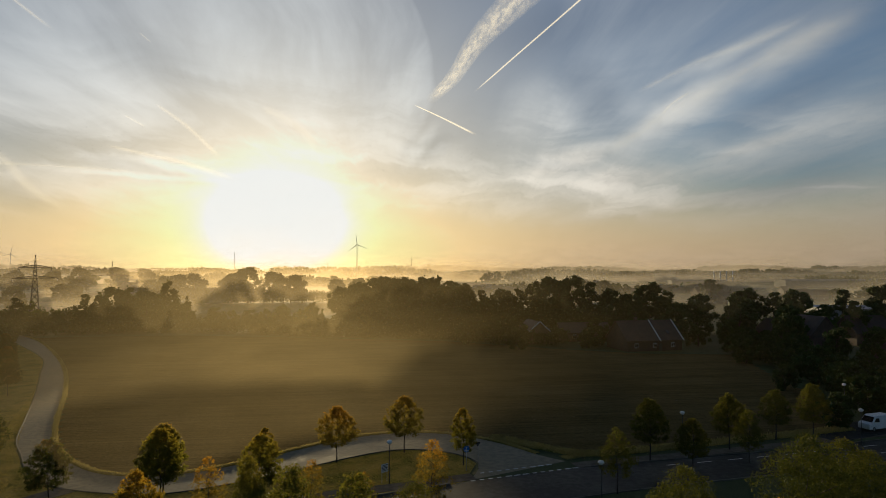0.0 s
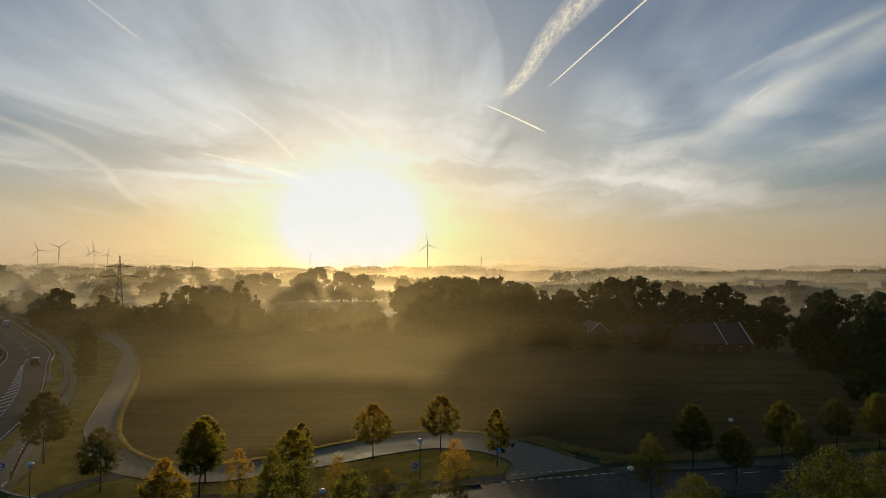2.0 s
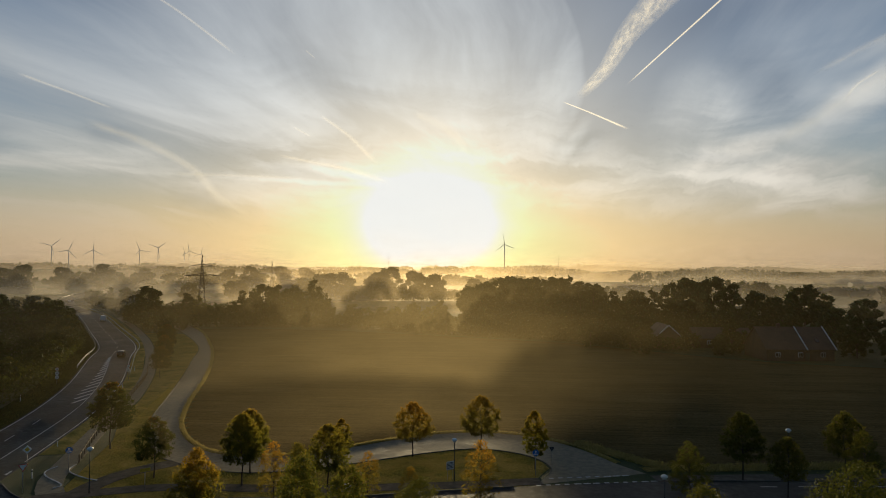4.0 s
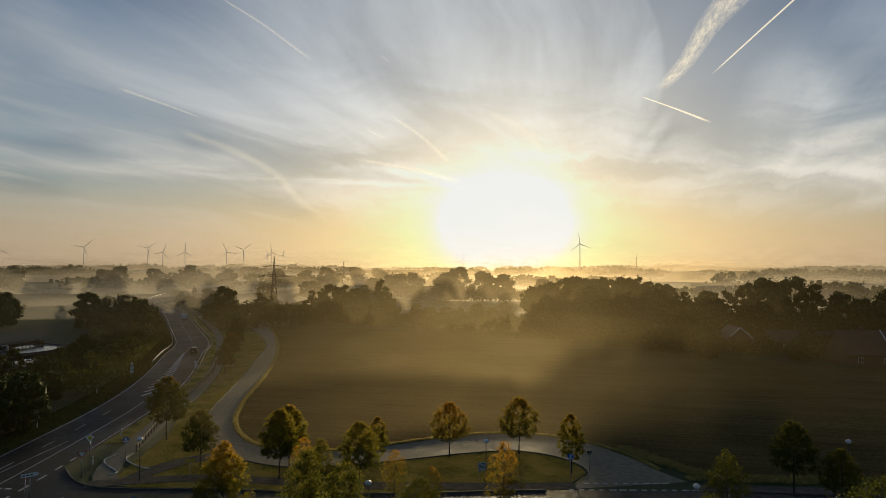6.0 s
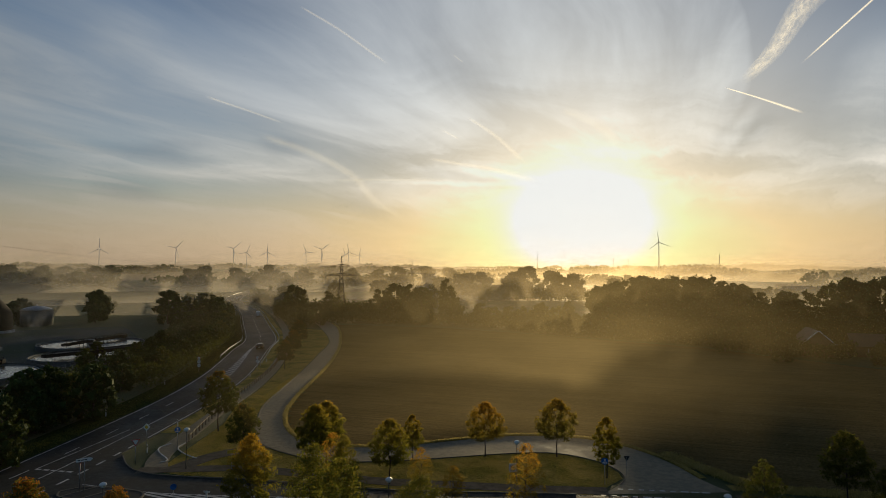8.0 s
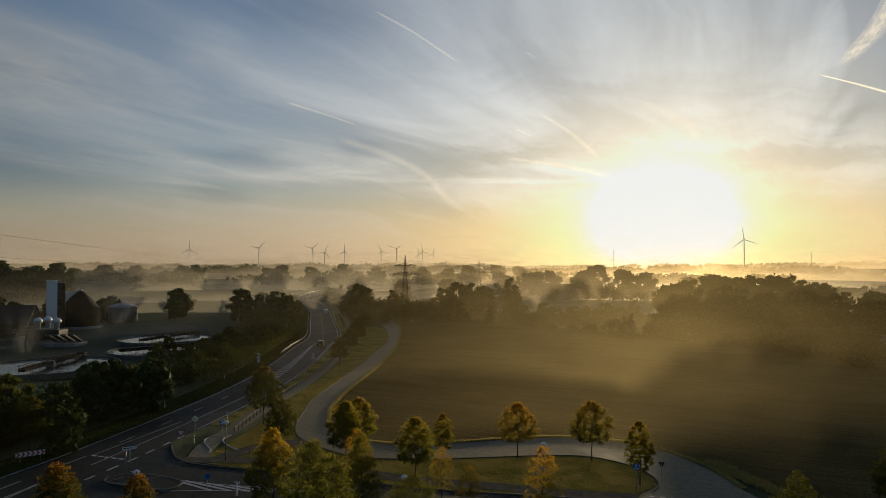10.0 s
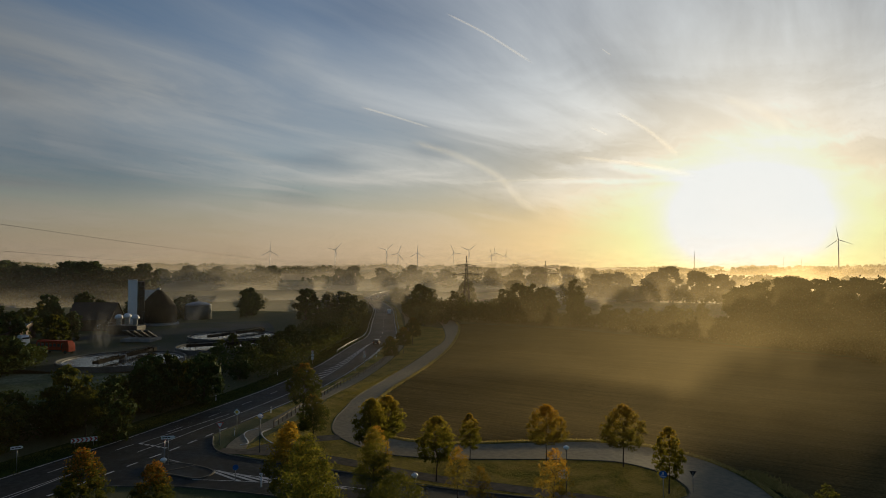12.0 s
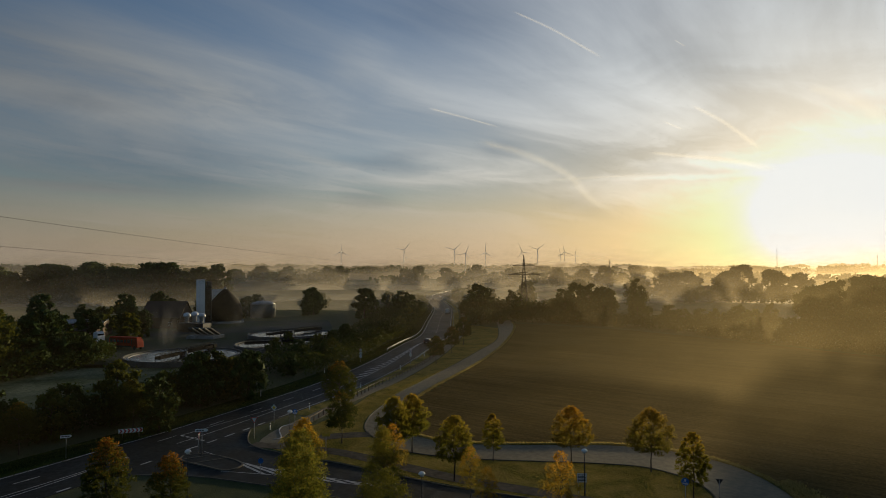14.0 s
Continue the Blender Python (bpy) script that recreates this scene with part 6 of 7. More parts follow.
M_RIME = surface("rimed_grass", (0.070, 0.095, 0.050), (0.19, 0.21, 0.135), 0.95, 0.10, 1.2, 0.9, 0.0, 0.12, 0.45, 0.0)
M_YARD = surface("damp_yard", (0.040, 0.060, 0.022), (0.062, 0.066, 0.060), 0.85, 0.045, 4.0, 0.5, 0.0, 0.04, 0.4, 0.1)
M_TAR = surface("tarred_steel", (0.014, 0.014, 0.015), (0.022, 0.022, 0.023), 0.8, 1.0, 12.0, 0.2, 0.0, 0.004, 0.2, 0.06)
M_BASIN = surface("stained_concrete", (0.13, 0.14, 0.135), (0.08, 0.088, 0.082), 0.85, 0.4, 5.0, 0.3, 0.0, 0.02, 0.4)
yard = curve([(-118, 60), (-150, 92), (-185, 118), (-220, 138)], 30)
sheet("works_yard", offset(yard, 46.0), offset(yard, -26.0), 0.030, M_YARD, "damp asphalt and grass yard round the basins", "yard", across=4)


def basin(x, y, r, turn, label):
    ob = thing("clarifier_basin", at(x, y, 0, turn), label, "basin", "round basins of the sewage works")
    part("wall", spun(B(), [(r + 0.35, 0), (r + 0.35, 1.25), (r, 1.25), (r, 0.7), (r - 0.01, 0.7)], 64), M_BASIN, ob)
    bm = B()
    bmesh.ops.create_circle(bm, cap_ends=True, segments=64, radius=r + 0.02, matrix=Matrix.Translation((0, 0, 0.86)))
    part("water", bm, M_WATER, ob, "dark still water")
    part("weir", spun(B(), [(r - 1.1, 0.80), (r - 1.1, 1.0), (r - 0.9, 1.0), (r - 0.9, 0.80)], 64), M_CONC, ob)
    far = r * 0.8
    bridge = part("bridge", box(box(B(), (-r - 0.4, -0.7, 1.42), (far, 0.7, 1.55)), (-r - 0.7, -0.9, 1.25), (-r + 0.9, 0.9, 2.15), 0.05), M_TAR, ob, "dark steel scraper bridge")
    for s in (-0.7, 0.7):
        bm = B()
        for i in range(int((r + far) / 1.6) + 1):
            tube(bm, (-r + 1.6 * i, s, 0.75), (-r + 1.6 * i, s, 2.6), 0.05, 0.05, 6)
        tube(bm, (-r, s, 2.58), (far, s, 2.58), 0.05, 0.05, 6)
        box(bm, (-r, s - 0.02, 1.40), (far, s + 0.02, 2.05))
        part("railing", bm, M_TAR, bridge)
    part("centre_column", spun(B(), [(0.9, 0.0), (0.9, 1.6), (0.7, 2.1), (0.2, 2.2)], 20), M_CONC, ob)
    return ob


basin(-128.5, 70.0, 13.5, -51.7, "round concrete basin with dark water and a steel bridge")
basin(-156.5, 115.0, 13.5, -72, "large round concrete basin with dark water and a long bridge")
basin(-133.5, 98.5, 12.0, -102.5, "round basin of dark water partly behind bushes")

lawn("works_meadow", [(-78, 40), (-96, 26), (-118, 24), (-142, 39), (-133, 52), (-121, 57), (-112, 69), (-94, 62), (-86, 54)], "rimed grey-green rough grass before the basins", 0.03, M_RIME)

# digester: a dark pointed dome, with the white stair tower beside it
dig = thing("digester_dome", at(-225.0, 122.0), "dark metal-clad digester dome with a pointed top", "digester")
part("shell", spun(B(), [(6.9, 0), (7.0, 4.0), (6.9, 6.2), (6.3, 7.6), (4.9, 9.6), (3.2, 11.6), (1.5, 13.3), (0.4, 14.1)], 40), M_DOME, dig, smooth=True)
part("cap", spun(B(), [(0.7, 13.8), (0.7, 14.3), (0.35, 14.6)], 16), M_ZINC, dig)
part("base_ring", spun(B(), [(7.6, 0), (7.6, 0.8), (7.1, 0.9)], 40), M_CONC, dig)
tower = thing("stair_tower", at(-217.0, 110.3, 0, 68.5), "tall white tower with a dark glazed strip", "tower")
part("shaft", box(B(), (-3.2, 0.0, 0), (0.0, 3.4, 17.8), 0.05), M_TOWER, tower)
part("parapet", box(B(), (-3.3, -0.1, 17.8), (0.05, 3.5, 18.1), 0.04), M_TOWER, tower)
part("stairwell", box(B(), (0.0, 0.25, 0), (2.5, 3.3, 17.4), 0.04), M_DARKSTEEL, tower)
for i in range(6):
    part("pane", box(B(), (0.15, 0.16, 0.4 + 2.85 * i), (2.35, 0.24, 3.1 + 2.85 * i)), M_GLASS, tower, "dark glass pane")
part("connecting_wall", box(B(), (1.5, 12.0, 0), (7.6, 12.5, 13.9), 0.04), M_TOWER, tower)
part("walkway", box(box(B(), (1.0, 3.3, 13.7), (2.2, 12.0, 13.88)), (2.14, 3.3, 14.75), (2.2, 12.0, 14.85)), M_ZINC, tower, "light steel walkway to the dome")
gas = thing("gas_holder", at(-240.0, 146.5), "pale round tank with a shallow domed roof", "tank")
part("wall", spun(B(), [(5.6, 0), (5.6, 6.0), (5.4, 6.05)], 36), M_BASIN, gas, smooth=True)
part("roof", spun(B(), [(5.8, 6.05), (4.5, 6.9), (2.2, 7.5), (0.3, 7.7)], 36), M_SHEET, gas, smooth=True)
part("vent", tube(B(), (0, 0, 7.6), (0, 0, 8.3), 0.25, 0.25, 10), M_ZINC, gas)

plant_box = thing("ventilation_unit", at(-197.0, 98.5, 0, 32), "dark plant box with three white mushroom cowls", "ventilation")
part("housing", box(B(), (-5.5, -2.4, 0), (5.5, 2.4, 3.0), 0.08), M_DARKSTEEL, plant_box)
for x in (-3.0, 0.2, 3.2):
    c = part("cowl", spun(B(), [(0.75, 3.0), (0.75, 5.0), (1.25, 5.1), (1.35, 5.6), (1.1, 6.2), (0.5, 6.6)], 20, Matrix.Translation((x, 0, 0.4 if x == 0.2 else 0))), M_TOWER, plant_box, "white domed cowl", True)
for i in range(4):
    part("railing", tube(tube(B(), (-5.3 + 3.5 * i, -2.3, 3.0), (-5.3 + 3.5 * i, -2.3, 4.0), 0.04, 0.04, 6), (-5.3, -2.3, 4.0), (5.3, -2.3, 4.0), 0.03, 0.03, 6), M_ZINC, plant_box)
screws = thing("screw_pump_troughs", at(-172.0, 92.5, 0, 128), "row of slanting pale troughs on a concrete ramp", "pump")
for i in range(4):
    part("trough", box(B(), (-4.0, -0.75, -0.2), (4.0, 0.75, 0.25), 0.05, Matrix.Translation((0, -3.6 + 2.2 * i, 1.9)) @ Matrix.Rotation(radians(24), 4, "Y")), M_BASIN, screws)
part("ramp", box(B(), (-3.8, -5.0, 0), (3.4, 4.2, 1.0), 0.1), M_CONC, screws)


def hall(name, m, l, w, eave, ridge, wall, roof, label, doors=2, over=0.4):
    """A gabled building: walls, two roof slopes with thickness, doors and windows."""
    ob = thing(name, m, label, "building")
    bm = B()
    v = [(0, 0, 0), (l, 0, 0), (l, w, 0), (0, w, 0), (0, 0, eave), (l, 0, eave), (l, w, eave), (0, w, eave), (0, w / 2, ridge), (l, w / 2, ridge)]
    q = [bm.verts.new(p) for p in v]
    for f in ((0, 1, 5, 4), (2, 3, 7, 6), (1, 2, 6, 9, 5), (3, 0, 4, 8, 7), (3, 2, 1, 0)):
        bm.faces.new([q[i] for i in f])
    part("wall", bm, wall, ob)
    run = math.hypot(w / 2, ridge - eave)
    slope = math.atan2(ridge - eave, w / 2)
    for s in (0, 1):
        mm = Matrix.Translation((l / 2, 0 if s == 0 else w, eave)) @ Matrix.Rotation(slope if s == 0 else -slope, 4, "X")
        lo, hi = ((-l / 2 - over, -over, 0.02), (l / 2 + over, run, 0.2)) if s == 0 else ((-l / 2 - over, -run, 0.02), (l / 2 + over, over, 0.2))
        part("roof", box(B(), lo, hi, m=mm), roof, ob)
    for i in range(doors):
        x = l * (i + 0.6) / doors
        d = part("door", box(B(), (x - 0.55, -0.06, 0), (x + 0.55, 0.02, 2.1)), M_DARKSTEEL, ob)
    n = max(int(l / 5.5), 2)
    for i in range(n):
        x = l * (i + 0.5) / n
        fr = part("window", box(B(), (x - 0.6, -0.05, 1.0), (x + 0.6, 0.02, 2.2)), M_WHITE, ob)
        for s in (-0.29, 0.29):
            part("pane", box(B(), (x + s - 0.24, -0.07, 1.08), (x + s + 0.24, -0.045, 2.12)), M_GLASS, fr)
    return ob


hall("works_hall", at(-206, 54.0, 0, 62), 17, 12, 4.6, 5.4, M_BRICK, M_SHEET, "low brick works hall with a pale flat-pitched roof", 2)
hall("works_hall", at(-222, 88.0, 0, 44), 15, 11, 4.0, 9.8, M_BRICK, M_ROOF, "brick works hall with a steep dark roof", 2)
hall("works_shed", at(-196, 44.0, 0, 55), 20, 12, 3.6, 4.6, M_BRICK, M_ROOF, "low shed with a dark flat-pitched roof", 2)

lorry = thing("red_lorry", at(-160.0, 65.5, 0.03, 28), "red tank lorry with a folded boom on its frame", "lorry")
part("chassis", box(B(), (-5.0, -1.0, 0.65), (5.0, 1.0, 0.95), 0.03), M_BLACK, lorry)
part("tank", tube(B(), (-4.6, 0, 1.75), (2.7, 0, 1.75), 0.72, 0.72, 20), M_DARKSTEEL, lorry, "dark steel tank", True)
part("deck", box(B(), (-5.0, -1.22, 0.98), (3.0, 1.22, 1.2), 0.03), M_REDTRUCK, lorry)
part("boom", box(B(), (-5.2, -0.9, 2.85), (4.6, 0.9, 3.35), 0.08), M_REDTRUCK, lorry, "long folded red boom")
for i in range(7):
    for s in (-1.16, 1.16):
        part("stanchion", box(B(), (-4.9 + 1.25 * i, s - 0.07, 1.1), (-4.74 + 1.25 * i, s + 0.07, 2.9), 0.02), M_REDTRUCK, lorry)
for s in (-1.18, 1.18):
    part("side_panel", box(B(), (-5.0, s - 0.05, 1.2), (2.9, s + 0.05, 1.85), 0.02), M_REDTRUCK, lorry)
    part("top_rail", box(B(), (-5.0, s - 0.06, 2.62), (2.9, s + 0.06, 2.76), 0.02), M_REDTRUCK, lorry)
part("cab", loft([(3.2, 0.6), (3.2, 2.7), (3.5, 2.95), (4.8, 2.9), (5.1, 1.9), (5.15, 0.6)], 1.2, 0.08), M_REDTRUCK, lorry)
for x in (-4.0, -2.8, 4.2):
    for s in (-1, 1):
        w = part("wheel", tube(B(), (x, s * 1.05 - 0.15, 0.5), (x, s * 1.05 + 0.15, 0.5), 0.5, 0.5, 18), M_TYRE, lorry)
rig = thing("white_lorry", at(-180.0, 63.5, 0.03, 20), "white lorry cab seen among the bushes", "lorry")
part("cab", loft([(-1.2, 0.6), (-1.2, 3.0), (-0.8, 3.5), (0.6, 3.45), (1.0, 2.0), (1.1, 0.6)], 1.2, 0.08), M_CARWHITE, rig)
part("chassis", box(B(), (-5.5, -0.9, 0.6), (-1.0, 0.9, 0.95)), M_BLACK, rig)
part("windscreen", box(B(), (0.70, -1.0, 2.05), (0.90, 1.0, 2.85)), M_GLASS, rig)
for x in (-4.4, 0.2):
    for s in (-1, 1):
        part("wheel", tube(B(), (x, s * 1.02 - 0.15, 0.5), (x, s * 1.02 + 0.15, 0.5), 0.5, 0.5, 18), M_TYRE, rig)
mesh_fence = thing("works_fence", (0, 0, 0), "thin wire fence round the works yard", "fence")
wf = curve([(-100, 62), (-112, 72), (-118, 84), (-126, 96)], 22)
for i, (x, y) in enumerate(wf):
    part("fence_post", tube(B(), (x, y, 0), (x, y, 1.9), 0.04, 0.04, 6), M_ZINC, mesh_fence)
    if i + 1 < len(wf):
        bm = B()
        for z in (0.3, 0.8, 1.3, 1.8):
            tube(bm, (x, y, z), (*wf[i + 1], z), 0.012, 0.012, 4)
        part("wire", bm, M_ZINC, mesh_fence)

# ---- farm and houses beyond the field ----
farm = hall("farmhouse", at(49.6, 172.0, 0, 13.5), 17.0, 12.0, 3.0, 8.0, M_BRICK, M_ROOFRED, "old brick farmhouse with a red tiled roof and white verges", 1)
slope = math.atan2(5.0, 6.0)
for x in (10.0, 17.3):
    part("verge", box(B(), (x - 0.12, -0.5, 0.18), (x + 0.12, 7.85, 0.36), m=Matrix.Translation((0, 0, 3.0)) @ Matrix.Rotation(slope, 4, "X")), M_WHITE, farm, "white verge board")
part("roof_window", box(B(), (13.3, 2.2, 0.19), (14.2, 3.4, 0.28), m=Matrix.Translation((0, 0, 3.0)) @ Matrix.Rotation(slope, 4, "X")), M_GLASS, farm)
part("chimney", box(B(), (5.6, 5.6, 7.4), (6.4, 6.4, 9.0), 0.03), M_BRICK, farm)
barn = hall("barn", at(31.5, 192.0, 0, 100), 12.0, 7.0, 3.4, 6.6, M_BRICK, M_ROOF, "small dark barn with a white-edged gable", 0)
for s in (0, 1):
    sl = math.atan2(3.2, 3.5)
    part("verge", box(B(), (-0.62, -0.45, 0.05) if s == 0 else (-0.62, -4.75, 0.05), (-0.42, 4.75, 0.28) if s == 0 else (-0.42, 0.45, 0.28),
                      m=Matrix.Translation((0, 0 if s == 0 else 7.0, 3.4)) @ Matrix.Rotation(sl if s == 0 else -sl, 4, "X")), M_WHITE, barn, "white verge board")
hall("stable", at(36.0, 196.0, 0, 8), 16.0, 8.0, 2.8, 5.6, M_BRICK, M_ROOF, "low stable with a dark roof", 2)
hall("house", at(112.0, 178.0, 0, 98), 12.0, 9.0, 4.2, 9.2, M_BRICK, M_ROOF, "brick house with a steep dark roof", 1)
hall("house", at(122.0, 186.0, 0, 5), 16.0, 10.0, 3.8, 8.6, M_BRICK, M_ROOF, "long house with a dark tiled roof", 1)
hut = hall("house", at(112.0, 200.0, 0, 95), 10.0, 8.0, 3.0, 6.4, M_BRICK, M_ROOF, "small house with a white-edged gable", 0)
for s in (0, 1):
    sl = math.atan2(3.4, 4.0)
    part("verge", box(B(), (-0.62, -0.45, 0.05) if s == 0 else (-0.62, -5.3, 0.05), (-0.42, 5.3, 0.28) if s == 0 else (-0.42, 0.45, 0.28),
                      m=Matrix.Translation((0, 0 if s == 0 else 8.0, 3.0)) @ Matrix.Rotation(sl if s == 0 else -sl, 4, "X")), M_WHITE, hut, "white verge board")
hall("warehouse", at(140.0, 232.0, 0, 4), 46.0, 20.0, 8.0, 8.9, M_SHEET, M_SHEET, "grey warehouse with a pale flat roof edge", 2)
hall("house", at(96.0, 128.0, 0, 20), 11.0, 9.0, 3.4, 7.8, M_BRICK, M_ROOF, "dark brick house among garden trees", 1)
for x, y, t, l, w, e, r, mt in [(40, 520, 10, 22, 12, 4, 8, M_ROOF), (95, 560, -12, 26, 12, 4, 8, M_ROOFRED), (150, 500, 20, 20, 10, 4, 8, M_ROOF), (215, 540, 5, 24, 12, 4, 8, M_ROOF), (260, 470, -20, 22, 12, 4, 8, M_ROOFRED), (185, 420, 15, 18, 10, 4, 8, M_ROOF),
                                 (-190, 470, 10, 24, 12, 4, 9, M_ROOF), (20, 640, 0, 24, 12, 4, 9, M_ROOF), (-330, 620, 25, 26, 14, 5, 10, M_ROOF), (300, 560, 0, 22, 12, 4, 8, M_ROOF)]:
    hall("village_house", at(x, y, 0, t), l, w, e, r, M_BRICK, mt, "distant village house with a dark pitched roof", 0)
for x, y, l, w, h, label in [(430, 800, 120, 40, 9, "long pale industrial hall far off"), (560, 860, 60, 40, 8, "white industrial hall far off"), (300, 840, 70, 30, 8, "pale warehouse far off"), (505, 690, 40, 18, 6, "pale shed far off")]:
    hall("industrial_hall", at(x, y, 0, -8), l, w, h, h + 1.5, M_PALE, M_PALE, label, 0)
for i in range(4):
    ob = thing("steel_chimney", at(470 + 11 * i, 1110), "slim pale steel chimney far off", "chimney", "row of four steel chimneys")
    part("flue", tube(B(), (0, 0, 0), (0, 0, 21), 1.0, 0.9, 10), M_TOWER, ob, smooth=True)


# ---- pylons, cables, wind turbines and masts ----
def lattice(bm, legs, z0, z1, w0, w1, steps, r):
    prev = None
    for i in range(steps + 1):
        f = i / steps
        z, w = z0 + (z1 - z0) * f, w0 + (w1 - w0) * f
        ring = [Vector((sx * w, sy * w, z)) for sx, sy in ((-1, -1), (1, -1), (1, 1), (-1, 1))]
        if prev:
            for k in range(4):
                tube(bm, prev[k], ring[k], r, r, 4, False)
                tube(bm, prev[k], ring[(k + 1) % 4], r * 0.6, r * 0.6, 4, False)
                tube(bm, prev[(k + 1) % 4], ring[k], r * 0.6, r * 0.6, 4, False)
        prev = ring


def pylon(m, h, arms):
    ob = thing("power_pylon", m, "dark lattice steel power pylon with two cross-arms", "pylon", "power pylons across the fields")
    bm = B()
    lattice(bm, 4, 0, h * 0.68, 1.9, 0.62, 7, 0.11), lattice(bm, 4, h * 0.68, h, 0.62, 0.08, 5, 0.09)
    part("mast", bm, M_PYLON, ob)
    for z, reach in arms:
        bm = B()
        for s in (-1, 1):
            tube(bm, (0, 0, z + 0.9), (s * reach, 0, z), 0.14, 0.10, 4), tube(bm, (0, 0.3, z), (s * reach, 0, z), 0.14, 0.10, 4), tube(bm, (0, -0.3, z), (s * reach, 0, z), 0.14, 0.10, 4)
            for k in range(1, 4):
                tube(bm, (s * reach * k / 4, 0, z), (s * reach * k / 4, 0, z + 0.9 * (1 - k / 4)), 0.04, 0.04, 4)
        arm = part("cross_arm", bm, M_PYLON, ob)
        for s in (-1, 1):
            part("insulator", tube(B(), (s * reach, 0, z), (s * reach, 0, z - 1.6), 0.12, 0.10, 6), M_BLACK, arm)
    return ob


pylon(at(-155.6, 231.9, 0, 27), 28.4, [(23.7, 5.2), (19.6, 7.2)])
pylon(at(-208.3, 384.2, 0, 26), 28.2, [(23.2, 7.0), (19.2, 9.0)])


def cable(a, b, sag, r, label="thin dark overhead power cable"):
    a, b = Vector(a), Vector(b)
    pts = [a.lerp(b, i / 24) - Vector((0, 0, sag * 4 * (i / 24) * (1 - i / 24))) for i in range(25)]
    bm = B()
    for p, q in zip(pts, pts[1:]):
        tube(bm, p, q, r, r, 5, False)
    me = bpy.data.meshes.new("power_cable")
    bm.to_mesh(me)
    bm.free()
    me.materials.append(M_PYLON)
    tagged(new("power_cable", me), label, "cable", "overhead power cables")


for dx, dy, z in [(-4.0, -4.0, 22.1), (4.0, 3.6, 22.1), (-5.4, -5.0, 18.0), (5.2, 4.6, 18.0)]:
    cable((-155.6 + dx, 231.9 + dy, z), (-175 + dx * 0.8, 150 + dy * 0.8, z - 13.5), 1.0, 0.035)
    cable((-155.6 + dx, 231.9 + dy, z), (-208.3 + dx * 1.2, 384.2 + dy * 1.0, z - 0.3), 3.0, 0.04)
cable((-218, 43, 39.6), (-674, 580, 27), 3.0, 0.06)
cable((-214, 39, 30.0), (-670, 577, 19), 3.0, 0.05)


def turbine(m, hub, blade, spin, label="white wind turbine with three long blades far off"):
    ob = thing("wind_turbine", m, label, "wind turbine", "wind turbines on the horizon")
    part("tower", tube(B(), (0, 0, 0), (0, 0, hub), hub * 0.019, hub * 0.011, 14), M_WHITE, ob, smooth=True)
    part("nacelle", box(B(), (-hub * 0.02, -hub * 0.035, hub - hub * 0.015), (hub * 0.02, hub * 0.05, hub + hub * 0.03), hub * 0.008), M_WHITE, ob)
    rotor = part("hub", tube(B(), (0, -hub * 0.035, hub), (0, -hub * 0.06, hub), hub * 0.02, hub * 0.012, 10), M_WHITE, ob)
    for k in range(3):
        a = radians(spin + 120 * k)
        bm = B()
        rows = []
        for f, c in ((0.03, 0.012), (0.15, 0.036), (0.4, 0.026), (0.75, 0.016), (1.0, 0.005)):
            x, z, w = math.sin(a) * blade * f, math.cos(a) * blade * f, c * blade * 1.5
            px, pz = math.cos(a) * w, -math.sin(a) * w
            rows.append([bm.verts.new((x - px * 0.35, -hub * 0.05, hub + z - pz * 0.35)), bm.verts.new((x, -hub * 0.05 - w * 0.22, hub + z)), bm.verts.new((x + px * 0.65, -hub * 0.05, hub + z + pz * 0.65)), bm.verts.new((x, -hub * 0.05 + w * 0.15, hub + z))])
        for p, q in zip(rows, rows[1:]):
            for i in range(4):
                bm.faces.new((p[i], p[(i + 1) % 4], q[(i + 1) % 4], q[i]))
        bm.faces.new(rows[0]), bm.faces.new(list(reversed(rows[-1])))
        part("blade", bm, M_WHITE, rotor)
    return ob


turbine(at(-321, 2204, 0, 10), 112, 42, 352)
for x, y, z, spin in [(-2897, 1930, 116, 0), (-2694, 2210, 126, 42), (-2509, 2421, 126, 47), (-2387, 2544, 110, 2), (-2236, 2680, 112, 338), (-2171, 2733, 126, 52), (-2072, 2810, 100, 345), (-2008, 2857, 97, 10), (-2055, 2822, 111, 350), (-1990, 2000, 90, 20)]:
    s = 1.0 if z > 101 else 0.8
    turbine(at(x, y, 0, math.degrees(math.atan2(-x, y))), z, 52 * s, spin)
for x, y, h in [(-640, 2960, 74), (-1020, 2980, 108), (-96, 1650, 60), (-520, 2700, 62)]:
    ob = thing("radio_mast", at(x, y), "thin lattice radio mast far off", "mast")
    part("mast", tube(B(), (0, 0, 0), (0, 0, h), h * 0.016, h * 0.008, 6), M_DARKSTEEL, ob)


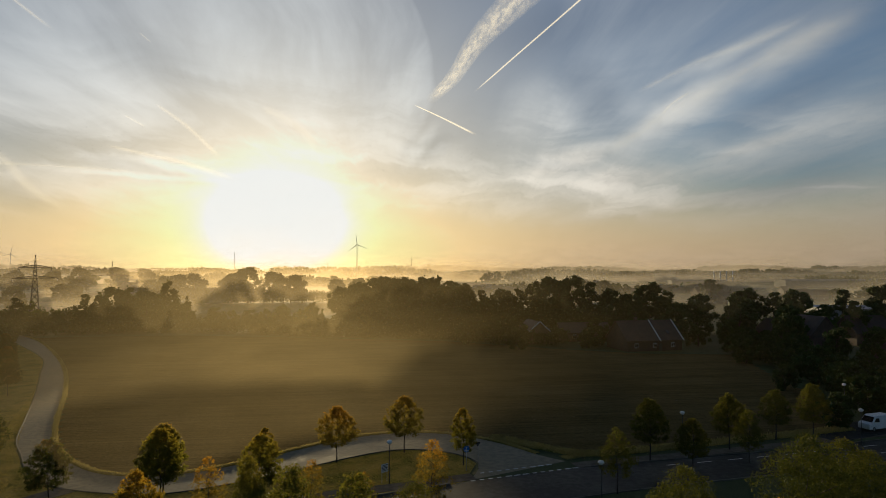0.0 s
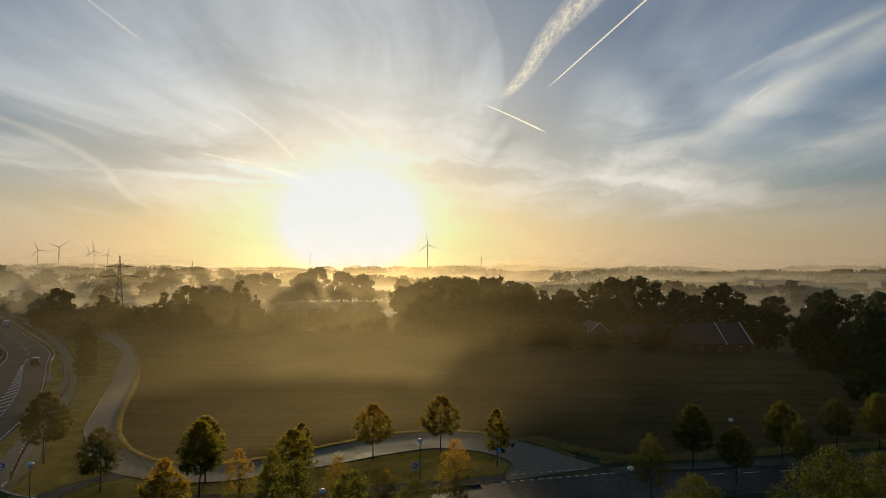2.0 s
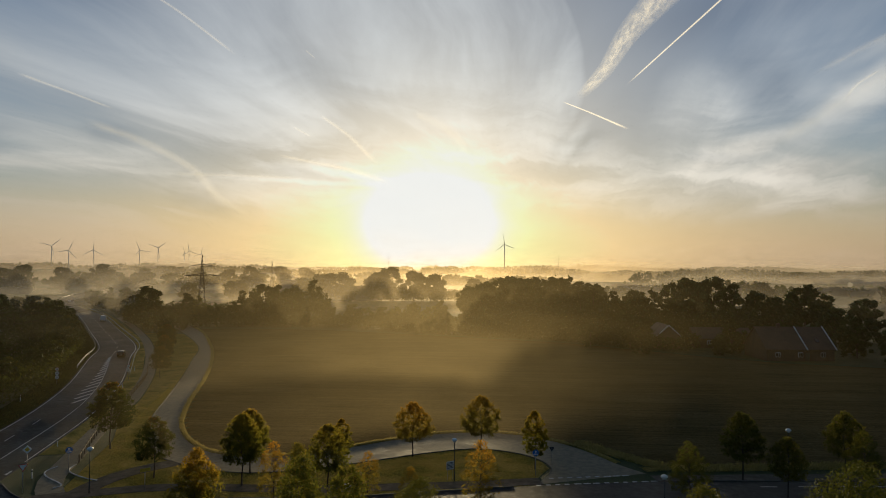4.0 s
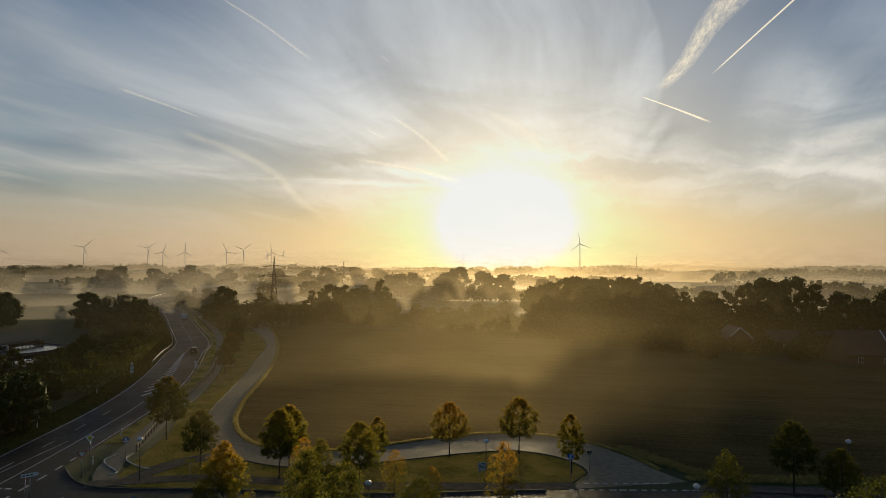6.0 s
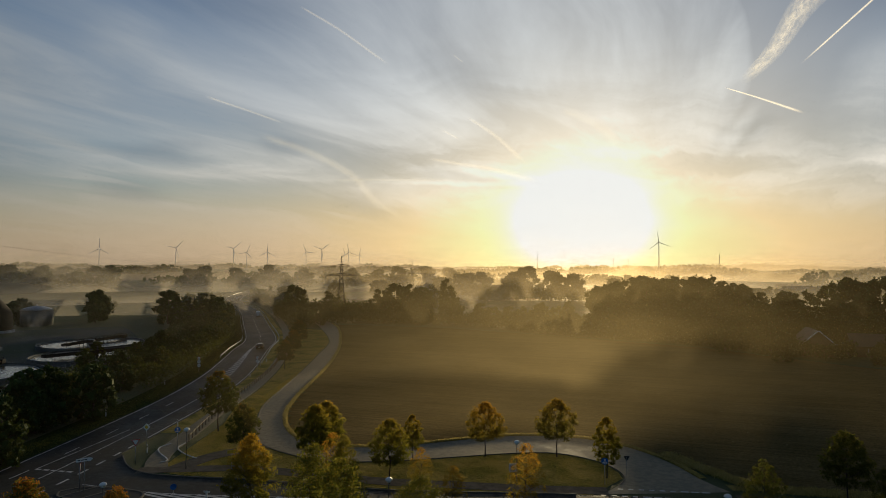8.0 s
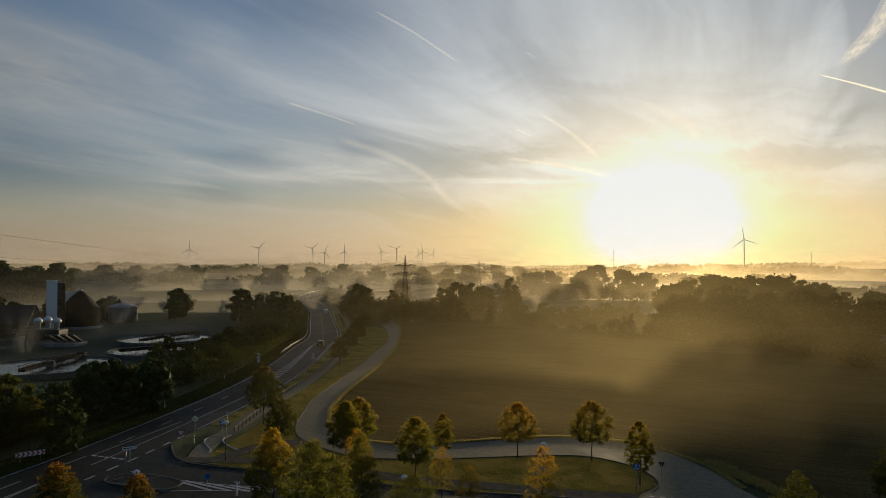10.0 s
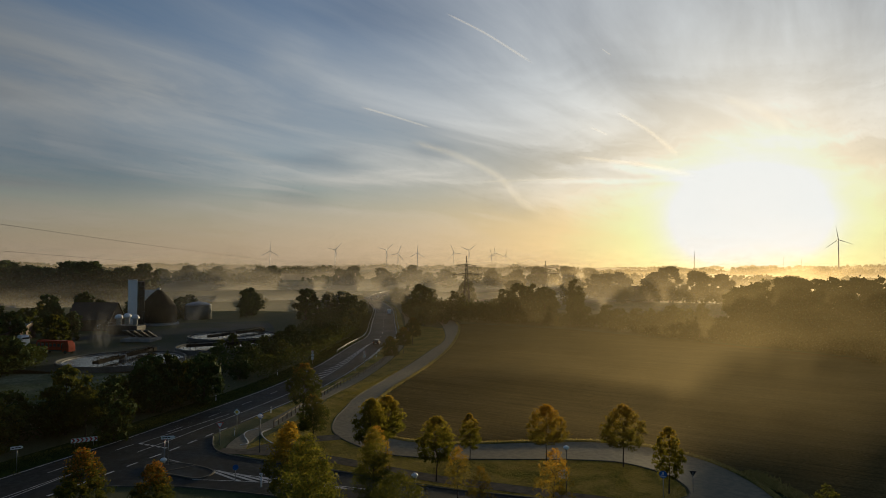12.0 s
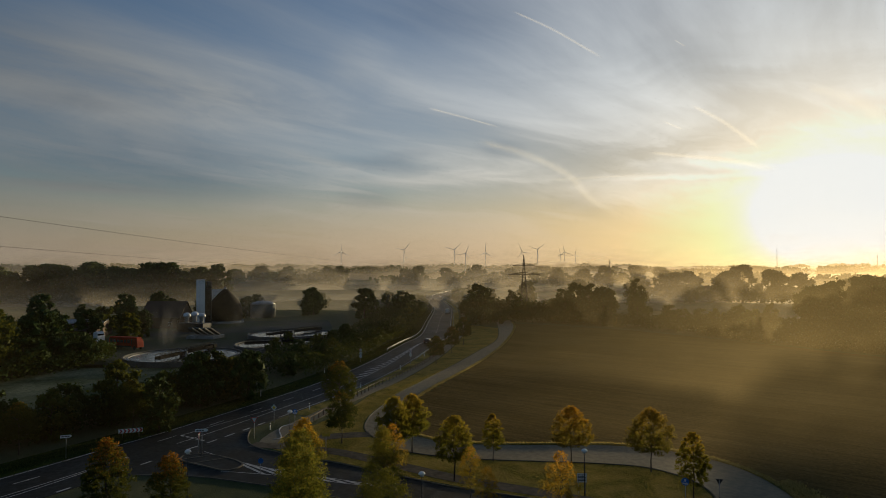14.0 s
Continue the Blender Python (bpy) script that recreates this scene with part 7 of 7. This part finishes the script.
# ---- vapour trails in the sky ----
def trail_mat(name, strength, soft, rough):
    m, k = material(name)
    uv = k.n("ShaderNodeUVMap").outputs[0]
    sep = k.n("ShaderNodeSeparateXYZ", {0: uv})
    across = k.math("SUBTRACT", 1.0, k.math("ABSOLUTE", k.math("SUBTRACT", k.math("MULTIPLY", sep.outputs[0], 2.0), 1.0)))
    body = k.math("POWER", across, soft)
    puff = k.noise(k.n("ShaderNodeMapping", {"Vector": uv, "Scale": (2.2 * rough, 9.0, 1.0)}).outputs[0], 2.4, 7.0, 0.65, 0.5)
    ends = k.math("MULTIPLY", k.ramp(sep.outputs[1], 0.0, 0.12), k.ramp(sep.outputs[1], 1.0, 0.80))
    fac = k.math("MULTIPLY", k.math("MULTIPLY", body, k.ramp(puff, 0.30, 0.70, 1 - 0.75 * min(rough, 1), 1.0)), k.math("MULTIPLY", ends, strength), clamp=True)
    white = k.n("ShaderNodeBsdfTranslucent", {"Color": rgb(0.95, 0.97, 1.0)}).outputs[0]
    k.n("ShaderNodeOutputMaterial", {"Surface": k.n("ShaderNodeMixShader", {0: fac, 1: k.n("ShaderNodeBsdfTransparent").outputs[0], 2: white}).outputs[0]})
    return m


def on_sky(az, el, r=4600.0):
    a, e = radians(az), radians(el)
    return Vector((15 - r * math.sin(a) * math.cos(e), 5 + r * math.cos(a) * math.cos(e), 23 + r * math.sin(e)))


def trail(way, w0, w1, mat, label):
    line = curve(way, 25)
    d = np.gradient(line, axis=0)
    d /= np.linalg.norm(d, axis=1)[:, None]
    verts, faces, uvs = [], [], []
    for i, (p, q) in enumerate(zip(line, d)):
        w = (w0 + (w1 - w0) * i / 24) / 2
        verts += [tuple(on_sky(p[0] - q[1] * w, p[1] + q[0] * w)), tuple(on_sky(p[0] + q[1] * w, p[1] - q[0] * w))]
    for i in range(24):
        faces.append((2 * i, 2 * i + 1, 2 * i + 3, 2 * i + 2))
        uvs += [(0, i / 24), (1, i / 24), (1, (i + 1) / 24), (0, (i + 1) / 24)]
    me = mesh("vapour_trail", verts, faces, mat)
    lay = me.uv_layers.new(name="uv")
    lay.data.foreach_set("uv", np.array(uvs).ravel())
    tagged(new("vapour_trail", me), label, "vapour trail", "vapour trails in the sky", kind="structure")


T_OLD = trail_mat("old_trail", 0.13, 1.0, 0.6)
T_SHARP, T_FAINT, T_WIDE, T_SOFT = trail_mat("sharp_trail", 0.65, 1.0, 0.15), trail_mat("faint_trail", 0.17, 1.0, 0.4), trail_mat("feathered_trail", 0.42, 0.7, 1.0), trail_mat("soft_trail", 0.11, 1.3, 0.7)
trail([(3.45, 14.93), (0.68, 13.73), (-2.5, 12.2)], 0.10, 0.26, T_SHARP, "bright thin vapour trail")
trail([(-2.1, 15.9), (-6.86, 19.57), (-12.4, 23.5), (-18, 27)], 0.16, 0.24, T_SHARP, "long straight thin vapour trail")
trail([(2.2, 15.0), (-0.36, 17.34), (-2.19, 19.93), (-4.54, 22.18), (-9.5, 26.3)], 0.8, 3.6, T_WIDE, "broad feathered old vapour trail")
trail([(-18.8, 13.2), (-19.57, 14.11), (-21.1, 14.95)], 0.25, 0.2, T_FAINT, "short faint curved vapour trail")
trail([(26.8, 19.0), (25.9, 18.35)], 0.10, 0.10, T_FAINT, "tiny faint vapour trail")
trail([(48.8, 14.5), (45.33, 13.62), (41.9, 12.65)], 0.25, 0.22, T_FAINT, "faint slanting vapour trail")
trail([(41.0, 22.5), (37.16, 20.73), (32.6, 18.0)], 0.22, 0.30, T_FAINT, "faint straight vapour trail")
trail([(44.4, 11.6), (40.03, 10.36), (36.04, 8.37), (34.0, 6.14), (31.0, 4.4)], 0.8, 0.9, T_OLD, "old drifting curved vapour trail")
trail([(25.6, 13.7), (22.92, 11.96), (20.1, 9.4)], 0.3, 0.6, T_FAINT, "slanting vapour trail near the sun")
trail([(29.2, 10.0), (26.31, 9.53), (23.72, 9.12), (21.03, 8.43), (18.8, 7.7)], 0.3, 0.7, T_FAINT, "ragged bright streak near the sun")
trail([(27.8, 12.5), (26.2, 11.7)], 0.16, 0.16, T_FAINT, "short faint vapour trail")
trail([(38.0, 7.9), (32.26, 8.05), (26.5, 8.08)], 0.3, 0.3, T_SOFT, "low faint vapour trail")
trail([(17.0, 14.1), (14.45, 13.05), (12.71, 11.67), (12.2, 10.4)], 1.0, 1.6, T_SOFT, "soft curl of thin cloud")
trail([(-16.5, 15.2), (-21.65, 17.27), (-26.01, 18.23), (-30.5, 19.6)], 0.6, 0.9, T_SOFT, "long soft streak of thin cloud")
trail([(-13.5, 10.0), (-19.33, 13.38), (-24.27, 15.63), (-28.87, 17.58), (-35.0, 19.4)], 2.0, 2.4, T_SOFT, "wide soft streak of thin cloud")
